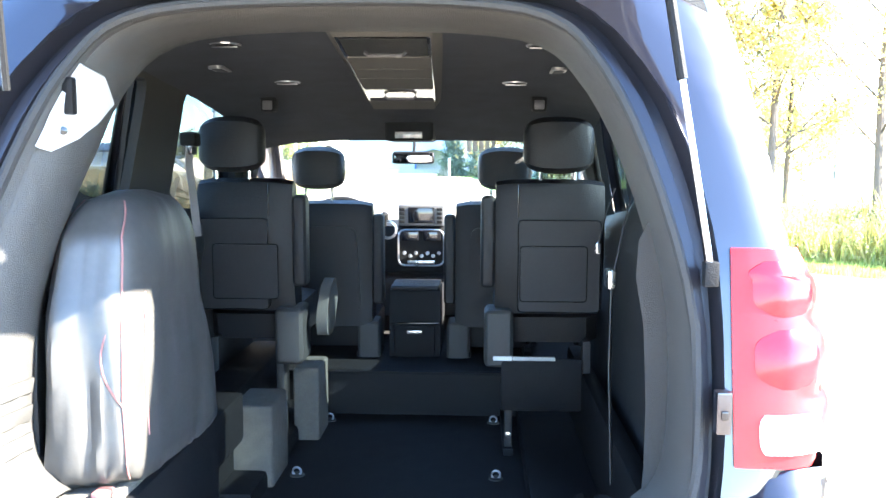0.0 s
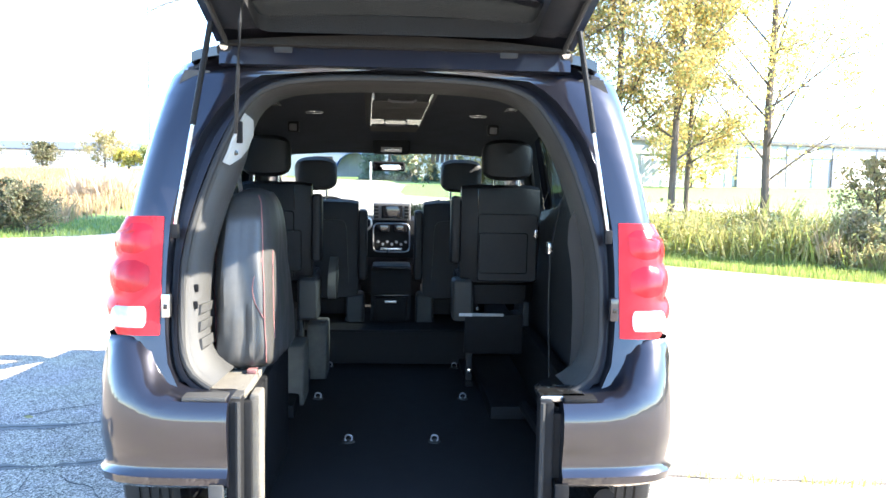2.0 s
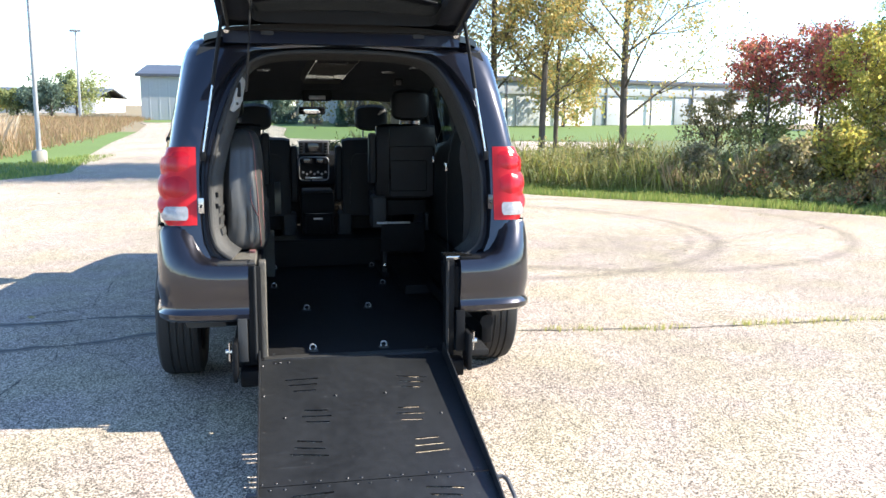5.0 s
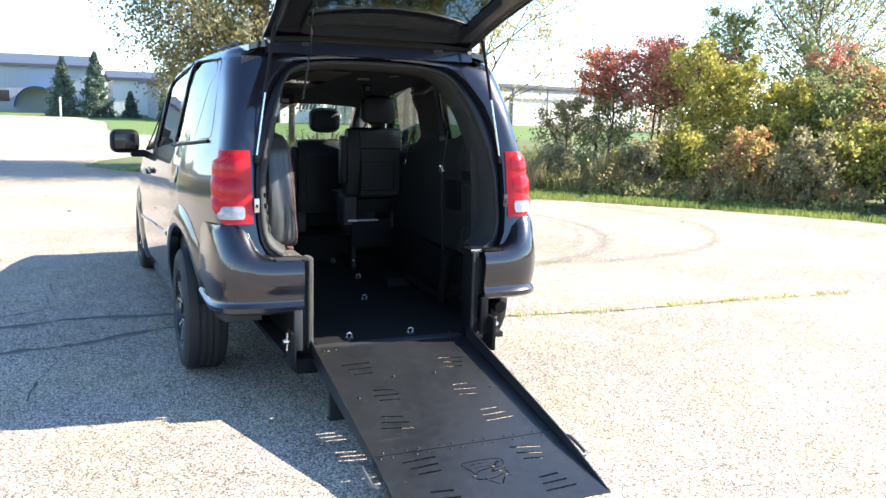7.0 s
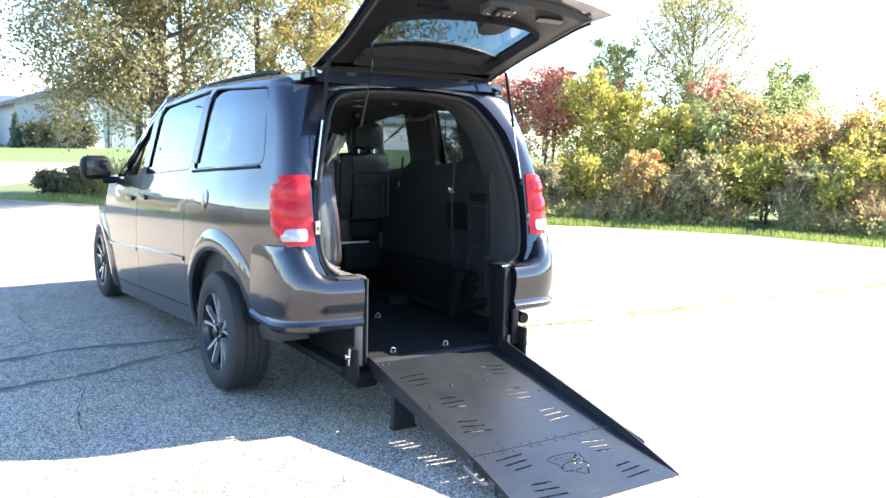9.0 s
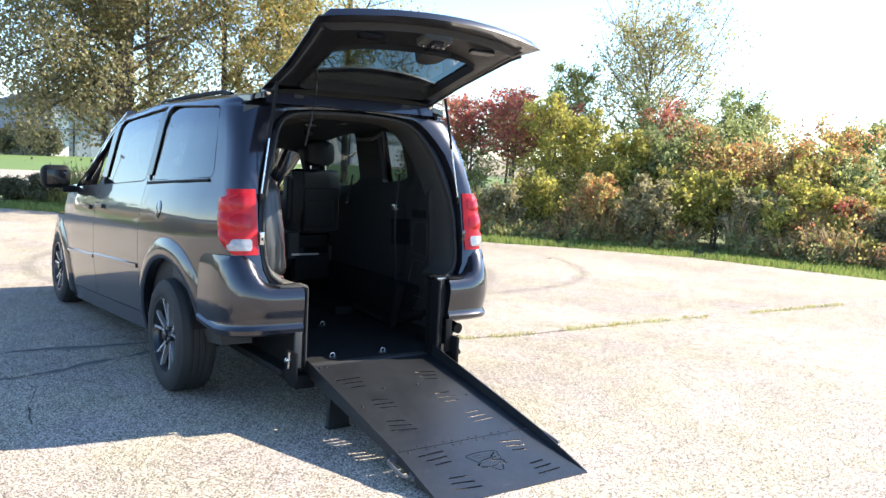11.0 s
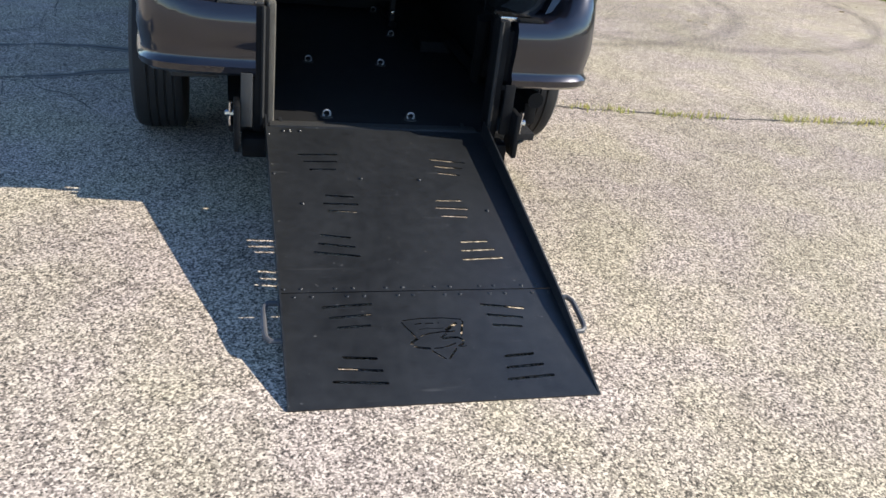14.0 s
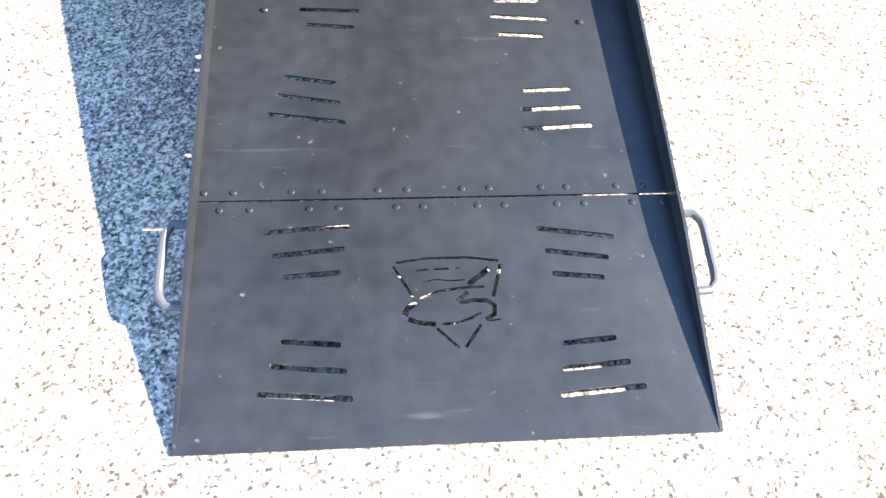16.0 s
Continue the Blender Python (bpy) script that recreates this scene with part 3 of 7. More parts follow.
for x, y, h in ((14.4, 8.2, 3.0), (12.3, 11.6, 3.6)):
    tree("young_tree", (x, y, -0.02), h, 0.05, 1.1, 26, 7500, 0.060, GREENLEAF, 160 + int(h * 10), "green young tree standing over the thicket", "tree", 0.9, (0, 0), 0.3)
for i, (x, y, h, m) in enumerate(((11.2, 6.3, 1.25, YELLOWLEAF), (11.9, 6.9, 1.8, RUSTLEAF), (10.6, 6.8, 1.2, YELLOWLEAF), (12.4, 7.6, 2.2, GREENLEAF), (11.0, 5.4, 0.9, BROWNLEAF), (11.8, 5.6, 1.1, YELLOWLEAF), (12.9, 6.2, 1.5, GREENLEAF))):
    tree("shrub", (x, y, -0.02), h, 0.03, h * 0.58, 20, int(2200 + 2300 * h), 0.060, m, 290 + i, TONES[m.name] + " leafy shrub in the thicket behind the verge", "shrub", 0.8, (0, 0), 0.05, "thicket behind the verge")
for i, (at, d, h, m) in enumerate(((2.45, 2.4, 1.1, YELLOWLEAF), (2.2, 2.6, 1.0, RUSTLEAF), (2.6, 3.6, 1.7, YELLOWLEAF), (2.3, 3.8, 1.6, GREENLEAF), (2.0, 3.2, 1.1, YELLOWLEAF), (2.9, 3.4, 1.8, RUSTLEAF), (1.8, 2.4, 0.8, BROWNLEAF))):
    x, y = edge_spot(at, d)
    tree("shrub", (x, y, -0.02), h, 0.03, h * 0.55, 20, int(2200 + 2300 * h), 0.060, m, 270 + i, TONES[m.name] + " leafy shrub in the thicket behind the verge", "shrub", 0.8, (0, 0), 0.05, "thicket behind the verge")
for i, (at, d, h) in enumerate(((2.15, 2.5, 0.9), (2.75, 2.6, 1.0), (1.5, 2.6, 0.7), (3.3, 4.4, 2.5))):
    x, y = edge_spot(at, d)
    tree("shrub", (x, y, -0.02), h, 0.025, h * 0.45, 14, int(1500 * h + 500), 0.055, REDLEAF, 240 + i, "red-leaved shrub among the yellow thicket", "shrub", 0.8, (0, 0), 0.25, "thicket behind the verge")
for i, (x, y, h) in enumerate(((8.7, 12.6, 1.6), (9.4, 12.0, 1.8))):
    tree("shrub", (x, y, -0.02), h, 0.03, h * 0.5, 16, 3600, 0.060, (BROWNLEAF, GREENLEAF)[i % 2], 180 + i, TONES[(BROWNLEAF, GREENLEAF)[i % 2].name] + " leafy shrub among the tall weeds", "shrub", 0.8, (0, 0), 0.05, "thicket behind the verge")


def blades(name, n, where, height, width, mat, seed, label, category="grass"):
    """Grass blades as thin bent slivers."""
    rs = rng_tree(seed)
    v, f = [], []
    while len(f) < n:
        p = where(rs)
        if p is None:
            continue
        x, y, k = p
        h = height * k * rs.uniform(0.5, 1.25)
        a = rs.uniform(0, 6.283)
        w = width * rs.uniform(0.6, 1.3)
        dx, dy = math.cos(a) * w, math.sin(a) * w
        lx, ly = rs.normal(size=2) * 0.22 * h
        i = len(v)
        v += [(x - dx, y - dy, -0.03), (x + dx, y + dy, -0.03), (x + lx * 0.5 + dx * 0.6, y + ly * 0.5 + dy * 0.6, h * 0.6), (x + lx, y + ly, h)]
        f.append((i, i + 1, i + 2, i + 3))
    return tagged(soup(name, v, f, mat), label, category, kind="stuff")


def beside(lo, hi, t0=0.0, t1=9.0):
    """A spot lo to hi metres outside the lot's right edge."""
    def spot(rs):
        t, d = rs.uniform(t0, t1), rs.uniform(lo, hi)
        x, y = edge_spot(t, d)
        return x, y, 0.6 + 0.5 * noise.noise((x * 0.9, y * 0.9, 0))
    return spot


blades("mown_grass", 34000, beside(-0.05, 1.9), 0.13, 0.008, SHORTGRASS, 3, "short lush green grass along the asphalt's edge")
blades("tall_grass", 11000, beside(1.3, 5.0, 4.2, 9.0), 0.68, 0.010, TALLGRASS, 4, "tall green and straw weeds before the aspens")
blades("dry_weeds", 15000, beside(1.4, 2.7, 0.0, 5.5), 0.75, 0.010, DRYGRASS, 5, "dry straw weeds before the thicket")
blades("tall_weeds", 9000, beside(1.6, 5.2, 4.0, 9.0), 0.95, 0.010, WEEDGRASS, 19, "tall olive and straw grass before the aspens")
blades("green_weeds", 6000, beside(1.5, 3.4, 0.0, 5.5), 0.50, 0.012, TALLGRASS, 9, "green weeds before the thicket")


def leafy(name, n, where, height, size, mat, seed, label):
    """Loose leafy stems: each plant is a leaning column of small leaves."""
    rs = rng_tree(seed)
    c = []
    while len(c) < n:
        x, y, k = where(rs)
        h = height * k * rs.uniform(0.4, 1.3)
        lx, ly = rs.normal(size=2) * 0.12
        for u in rs.uniform(0.1, 1, 26):
            w = 0.10 * (1.15 - u)
            c.append((x + lx * u + rs.normal() * w, y + ly * u + rs.normal() * w, h * u))
    v, f = leaf_cloud(c, size, rs, -0.6)
    return tagged(soup(name, v, f, mat), label, "weeds", kind="stuff")


leafy("leafy_weeds", 36000, beside(1.3, 4.6, 4.2, 9.0), 0.95, 0.052, WEEDLEAF, 31, "leafy olive weeds before the aspens")
leafy("leafy_weeds", 5000, beside(2.4, 4.6, 4.4, 9.0), 1.1, 0.05, BROWNLEAF, 32, "seeded brown weeds before the aspens")
leafy("leafy_weeds", 14000, beside(1.2, 2.4, 0.0, 5.0), 0.8, 0.055, RUSTLEAF, 33, "rusty weeds before the thicket")
leafy("leafy_weeds", 8000, beside(1.0, 2.2, 0.0, 5.0), 0.6, 0.055, WEEDLEAF, 34, "olive weeds before the thicket")


def field_spot(rs):
    y = 14.5 + 75 * rs.uniform() ** 1.7
    x = rs.uniform(-60, -7)
    return None if x > ramped(y, [14, 16, 18.5, 28, 45, 70], [-8.4, -7.2, -7.5, -7.8, -8.7, -12]) + rs.normal() * 0.25 or x < -12 - y * 0.75 else (x, y, 0.5 + 0.7 * abs(noise.noise((x * 0.2, y * 0.2, 0))))


blades("field_grass", 90000, field_spot, 0.55, 0.022, FIELDGRASS, 6, "tall dry brown grass of the open field")


def lawn_spot(rs):
    x = rs.uniform(-16, -4.8)
    y = rs.uniform(11.6, 22)
    edge = ramped(x, [-20, -7.6, -5.6, -4.7], [11.1, 12.3, 13.7, 15.5])
    return (x, y, 0.8) if y > edge and y < edge + 2.6 + (x + 8) * 0.6 * (x > -8) * 4 else None


blades("lawn_grass", 6000, lawn_spot, 0.09, 0.014, SHORTGRASS, 7, "short mown grass round the lamp post")
for i, (x, y, h) in enumerate([(-7.7, 14.0, 0.85), (-6.9, 13.9, 0.8), (-8.6, 14.4, 0.9), (-10.2, 14.0, 0.9), (0.9, 15.7, 0.5), (0.35, 16.2, 0.4)]):
    tree("bush", (x, y, -0.02), h, 0.03, h * 0.75, 18, 5200, 0.05, DUSKLEAF, 90 + i, "low dusky bush beside the mown grass", "bush", 0.5, (0, 0), 0.05)


def reed_spot(rs):
    a, d = rs.uniform(0, 6.283), rs.uniform() ** 0.7
    return -9.6 + math.cos(a) * d * 1.0, 26.0 + math.sin(a) * d * 0.8, 1.0


blades("reeds", 1500, reed_spot, 0.95, 0.014, PALEREED, 16, "clump of pale feathery reeds in the field")

# far trees
FAR = [(-51, 122, 6, DUSKLEAF), (-39.5, 114, 8.5, BROWNLEAF), (-36, 113, 4.5, YELLOWLEAF), (-44, 150, 6, DUSKLEAF), (-32, 112, 5.5, GREENLEAF), (-29.5, 110, 6, NEEDLES),
       (-27, 108, 7.5, NEEDLES), (-24.5, 110, 9.5, GREENLEAF), (-68, 140, 6, DUSKLEAF), (-92, 150, 8, DUSKLEAF), (22, 60, 9, ASPEN), (44, 52, 9, GREENLEAF), (60, 40, 10, ASPEN),
       (50, 24, 8, GREENLEAF), (46, 12, 6, GREENLEAF), (64, 4, 7, ASPEN), (12, 70, 7, ASPEN),
       (-85, -32, 8, DUSKLEAF), (-92, -12, 9, DUSKLEAF), (-80, 6, 7, DUSKLEAF), (-98, 22, 9, DUSKLEAF), (-84, 40, 8, DUSKLEAF), (-100, 62, 9, DUSKLEAF)]
for i, (x, y, h, m) in enumerate(FAR):
    tree("distant_tree", (x, y, -0.02), h * 0.5, 0.16, h * 0.42, 16, 3200, 0.28, m, 120 + i, "distant leafy tree on the skyline", "tree", 0.5, (0, 0), 0.08, "distant trees")
def conifer(x, y, h, wide, n, name, label, seed):
    rs = rng_tree(seed)
    t = thing(name, label, "tree", (x, y, 0), "conifers")
    part("trunk", tube([(x, y, 0), (x, y, h * 0.97)], 0.12, 7, None, 0.02), BARK, t)
    u = rs.uniform(0.02, 1, n) ** 1.25
    a = rs.uniform(0, 6.283, n)
    whorl = 0.78 + 0.22 * np.sin(u * h * 7 + 1.3 * np.sin(a * 3 + seed)) + 0.12 * np.sin(a * 5 + u * 9)
    rad = (1 - u) ** 0.75 * wide * np.sqrt(rs.uniform(0.25, 1, n)) * whorl
    v, f = leaf_cloud(np.stack([x + np.cos(a) * rad, y + np.sin(a) * rad, u * h], 1), 0.17, rs, 0.6)
    soup("crown", v, f, NEEDLES, t)


conifer(0.35, 69, 5.0, 1.65, 6500, "conifer", "dark green spruce on the far lawn", 200)
conifer(-2.0, 70, 4.6, 1.55, 6000, "conifer", "dark green spruce on the far lawn", 201)
conifer(2.9, 68.5, 2.0, 0.8, 1800, "small_conifer", "low rounded evergreen beside the taller spruces", 202)
conifer(4.5, 58.8, 2.2, 0.5, 2200, "cypress", "narrow dark cypress before the grey workshop", 203)
for i, (x, y, h) in enumerate(((5.6, 58.2, 1.5), (7.0, 58.0, 1.9), (8.6, 58.4, 1.6))):
    tree("bush", (x, y, -0.02), h, 0.04, h * 0.7, 18, 3500, 0.13, DUSKLEAF, 260 + i, "dusky bush before the grey workshop", "bush", 0.5, (0, 0), 0.05)


# ---- buildings and posts ----
def ribbed(a, b, z0, z1, mat, parent, name="wall", pitch=0.9):
    """A wall of ribbed metal sheet from a to b."""
    bm = bmesh.new()
    a, b = Vector((*a, 0)), Vector((*b, 0))
    d = (b - a).normalized()
    nrm = Vector((d.y, -d.x, 0))
    pts, s, ln = [], 0.0, (b - a).length
    while s < ln:
        for o, k in ((0, 0), (pitch * 0.8, 0), (pitch * 0.84, 0.01), (pitch * 0.96, 0.01)):
            pts.append(a + d * min(s + o, ln) + nrm * k)
        s += pitch
    pts.append(b)
    loft([[p + Vector((0, 0, z)) for p in pts] for z in (z0, z1)], closed=False, bm=bm)
    return part(name, bm, mat, parent, smooth=2)


def hall(name, x0, y0, x1, y1, eave, ridge, wall, roof, label):
    """A low metal hall with a shallow roof whose eave faces the lot."""
    h = thing(name, label, "building", ((x0 + x1) / 2, (y0 + y1) / 2, 0))
    for a, b in (((x0, y0), (x1, y0)), ((x1, y0), (x1, y1)), ((x1, y1), (x0, y1)), ((x0, y1), (x0, y0))):
        ribbed(a, b, -0.03, eave, wall, h)
    bm = bmesh.new()
    ym = (y0 + y1) / 2
    loft([[(x, y0 - 0.4, eave - 0.02), (x, ym, ridge), (x, y1 + 0.4, eave - 0.02), (x, y1 + 0.4, eave + 0.25), (x, ym, ridge + 0.27), (x, y0 - 0.4, eave + 0.25)] for x in (x0 - 0.4, x1 + 0.4)], bm=bm)
    part("roof", bm, roof, h)
    return h


east = hall("white_hall", 9.0, 47, 60, 75, 3.6, 4.3, SHEET, ROOFING, "long low white metal industrial hall")
for x in (10.5, 19, 27, 36):
    part("door", box((x, 46.85, 0), (x + 2.6, 46.97, 2.6), 0.03), GREYWALL if x > 18 else DARKDOOR, east)
part("gutter", box((8.6, 46.45, 3.55), (60.4, 46.62, 3.75), 0.03), BEIGE, east)
# eave's shade on the upper wall, put in as a grey panel
part("fascia", box((8.8, 46.72, 2.55), (60.2, 46.90, 3.54), 0.03), GREYWALL, east, "shade under the eave, put in as a grey upper wall band")
for x in range(13, 60, 5):
    part("downpipe", box((x, 46.66, 0), (x + 0.16, 46.80, 3.55), 0.03), ROOFING, east)
slant = Matrix.Identity(4)
slant[1][0] = math.tan(radians(20))
for piece in east.children:
    to_world = Matrix.Translation(Vector((9.0, 0, 0)) - east.location)
    piece.data.transform(to_world @ slant @ to_world.inverted())
west = hall("distant_warehouse", -150, 150, -30, 180, 2.6, 4.2, SHEET, ROOFING, "distant long white warehouse with dark roof")
for x in range(-145, -32, 14):
    part("downpipe", box((x, 149.7, 0), (x + 0.7, 149.9, 2.6), 0.05), GREYWALL, west)
office = hall("grey_hall", -13, 84, 0.5, 100, 4.2, 5.4, GREYWALL, ROOFING, "pale grey hall with a blue barrel awning")
bm = bmesh.new()
loft([[(-6.2 + 1.9 + 1.9 * math.cos(q), 84 - 2.4 * u, 0.5 + 1.9 * math.sin(q)) for q in (math.pi * j / 12 for j in range(13))] for u in (0, 1)], closed=False, bm=bm)
part("awning", bm, AWNING, office, "blue cloth barrel awning")
part("window", box((-8.6, 83.85, 1.0), (-6.6, 83.95, 2.0), 0.03), DARKDOOR, office)
annex = hall("white_annex", 2.2, 82, 15, 96, 3.2, 4.0, SHEET, ROOFING, "white metal annex of the far hall")


# a workshop whose low gable faces the lot
shop = thing("grey_workshop", "pale grey workshop with a dark low gable roof", "building", (8.0, 66, 0))
for a, b in (((4.6, 60), (12.4, 60)), ((12.4, 60), (12.4, 74)), ((12.4, 74), (4.6, 74)), ((4.6, 74), (4.6, 60))):
    ribbed(a, b, -0.03, 2.95, GREYWALL, shop)
part("gable", prism([(4.6, 2.95), (12.4, 2.95), (8.5, 4.15)], 59.985, 60.06, lambda x, z, k: Vector((x, k, z))), GREYWALL, shop)
part("roof", prism([(3.9, 2.72), (8.5, 4.16), (13.1, 2.72), (13.1, 2.98), (8.5, 4.42), (3.9, 2.98)], 59.3, 74.6, lambda x, z, k: Vector((x, k, z))), ROOFING, shop)


def lamp_post(x, y, h, arm):
    t = thing("street_lamp", "tall galvanised lamp post on a concrete base", "street lamp", (x, y, 0))
    bm = lathe([(0.0, 0.0), (0.18, 0.0), (0.18, 0.29), (0.165, 0.32), (0.0, 0.32)], (x, y, -0.03), (0, 0, 1), 20, closed=False)
    part("base", bm, CONCRETE, t, "round concrete base")
    part("base_plate", box((x - 0.11, y - 0.11, 0.285), (x + 0.11, y + 0.11, 0.31), 0.008), POLE, t)
    part("pole", tube([(x, y, 0.29), (x, y, h)], 0.06, 14, None, 0.042), POLE, t)
    pts = [(x, y, h - 0.12), (x + arm * 0.3, y, h + 0.08), (x + arm * 0.65, y, h + 0.24), (x + arm, y, h + 0.3)]
    part("arm", tube(pts, 0.032, 8), POLE, t)
    head = part("lamp_head", box((x + arm - 0.05, y - 0.13, h + 0.22), (x + arm + 0.5, y + 0.13, h + 0.36), 0.05, 3), POLE, t)
    part("lens", box((x + arm + 0.08, y - 0.1, h + 0.19), (x + arm + 0.44, y + 0.1, h + 0.225), 0.012), CLEARLENS, head)
    return t


lamp_post(-6.1, 19.1, 5.12, 1.5)
for x, y, h in ((-72, 130, 9.0), (-22, 100, 9.5)):
    t = thing("utility_pole", "thin distant pole with a lamp head", "pole", (x, y, 0))
    part("pole", tube([(x, y, -0.03), (x, y, h)], 0.16, 8, None, 0.11), POLE, t)
    part("lamp_head", box((x - 0.6, y - 0.2, h), (x + 0.6, y + 0.2, h + 0.25), 0.04), POLE, t)
t = thing("marker_post", "white marker post on the far lawn", "post", (-2.2, 66.5, 0))
part("post", box((-2.28, 66.42, -0.03), (-2.12, 66.58, 1.5), 0.02), WHITE, t)

# ---- the minivan: outer body ----
def rake(x, y, z):
    """The van stands nose-down: its raised tail lifts the whole body."""
    return Vector((x, y, z - 0.065 * (y - 1.0)))


BZ = [0.18, 0.30, 0.42, 0.58, 0.78, 0.92, 1.06, 1.15, 1.25, 1.33, 1.48, 1.60, 1.67, 1.715, 1.75, 1.775, 1.79, 1.795]
BX = [0.86, 0.90, 0.93, 0.952, 0.965, 0.966, 0.956, 0.938, 0.912, 0.893, 0.855, 0.826, 0.800, 0.765, 0.685, 0.50, 0.25, 0.0]
PY = [0.3, 0.45, 0.6, 0.8, 1.1, 1.5, 2.5, 3.5, 4.0, 4.4, 4.7, 4.9]
PX = [0.852, 0.874, 0.902, 0.938, 0.972, 0.992, 1.0, 1.0, 0.985, 0.95, 0.89, 0.8]
RY = [0.3, 0.6, 1.2, 2.0, 2.6, 2.85, 3.2, 3.8]
RZ = [1.775, 1.795, 1.828, 1.865, 1.850, 1.812, 1.66, 1.16]
LINER = [1.775, 1.795, 1.80, 1.785, 1.745, 1.70, 1.56, 1.16]
BELT = 1.26


def half(y, z):
    return ramped(z, BZ, BX) * ramped(y, PY, PX)


def lift(y, z):
    """Heights over the belt follow the roof's line."""
    return z if z < BELT else BELT + (z - BELT) * (ramped(y, RY, RZ) - BELT) / (1.795 - BELT)


def liner_z(y):
    """Height of the ceiling's upper side along the van."""
    return BELT + (1.79 - BELT) * (ramped(y, RY, LINER) - BELT) / (1.795 - BELT)


def skin(s, y, z, inset=0.0):
    return rake(s * (half(y, z) - inset), y, lift(y, z) - (inset * 0.9 if z > 1.7 else 0))


ZS = [0.30, 0.36, 0.42, 0.50, 0.58, 0.68, 0.78, 0.86, 0.92, 1.0, 1.06, 1.10, 1.15, 1.20, 1.25, 1.29, 1.33, 1.40, 1.48, 1.54, 1.60, 1.64, 1.67, 1.695, 1.715, 1.735]
REAR_Z = [0.5, 0.70, 0.87, 1.21, 1.46, 1.66, 1.74, 1.80]
REAR_Y = [0.27, 0.30, 0.335, 0.40, 0.48, 0.585, 0.63, 0.66]
OPEN_Z = [0.60, 0.665, 0.72, 0.80, 0.92, 1.08, 1.22, 1.34, 1.46, 1.55, 1.625, 1.675, 1.70]
OPEN_X = [0.55, 0.605, 0.645, 0.668, 0.676, 0.676, 0.668, 0.645, 0.605, 0.555, 0.50, 0.42, 0.0]


def slab(rows, rows_in):
    """A closed shell between an outer and an inner net of points."""
    bm = bmesh.new()
    a = [[bm.verts.new(p) for p in r] for r in rows]
    b = [[bm.verts.new(p) for p in r] for r in rows_in]
    m, n = len(a), len(a[0])
    for i in range(m - 1):
        for j in range(n - 1):
            bm.faces.new((a[i][j], a[i][j + 1], a[i + 1][j + 1], a[i + 1][j]))
            bm.faces.new((b[i][j], b[i + 1][j], b[i + 1][j + 1], b[i][j + 1]))
    for i in range(m - 1):
        bm.faces.new((a[i][0], a[i + 1][0], b[i + 1][0], b[i][0]))
        bm.faces.new((a[i][-1], b[i][-1], b[i + 1][-1], a[i + 1][-1]))
    for j in range(n - 1):
        bm.faces.new((a[0][j], b[0][j], b[0][j + 1], a[0][j + 1]))
        bm.faces.new((a[-1][j], a[-1][j + 1], b[-1][j + 1], b[-1][j]))
    return bm


def window_solid(s, corners, r=0.06):
    o = rounded(corners, r, 5)
    return prism(o, 0.45, 1.2, lambda y, z, k: rake(s * k, y, lift(y, z)))


def drum(s, y, z, r):
    w = rake(0, y, z)
    return lathe([(0.0, 0.3), (r, 0.3), (r, 1.3), (0.0, 1.3)], (0, y, w.z), (s, 0, 0), 40, closed=False)


QUARTER = [(0.655, 1.275), (0.775, 1.675), (1.56, 1.705), (1.62, 1.265)]
SLIDER = [(1.675, 1.265), (1.615, 1.70), (2.62, 1.67), (2.745, 1.245)]
FRONT = [(2.85, 1.245), (2.72, 1.65), (2.98, 1.60), (3.66, 1.235)]
WHEELS = [(1.10, 0.336), (4.17, 0.31)]
minivan = thing("minivan", "dark grey minivan with a raised tailgate and lowered rear floor", "minivan", (0, 2.5, 0))


def side_panel(name, s, y0, y1, n, zs=ZS, holes=(), arches=()):
    ys = np.linspace(y0, y1, n)
    ob = part(name, slab([[skin(s, y, z) for y in ys] for z in zs], [[skin(s, y, z, 0.035) for y in ys] for z in zs]), PAINT, minivan)
    for h in holes:
        cut(ob, window_solid(s, h))
    for y, z, r in arches:
        cut(ob, drum(s, y, z, r))
    return ob


def tail_path(s, z, inset=0.0):
    """Along the quarter panel at one height: from the door seam back round the corner to the opening."""
    yr = ramped(z, REAR_Z, REAR_Y)
    ys = list(np.linspace(1.635, yr + 0.13, 12))
    pts = [(half(y, z) - inset, y) for y in ys]
    xc = half(yr + 0.13, z)
    xo = ramped(z, OPEN_Z, OPEN_X)
    w = max(xc - xo, 0.02)
    for k, d in ((0.06, 0.075), (0.2, 0.03), (0.42, 0.006), (0.7, 0.004), (1.0, 0.012)):
        pts.append((xc - w * k - inset * (1 - k) * 0.5, yr + d + inset))
    return [rake(s * x, y, lift(y, z)) for x, y in pts]


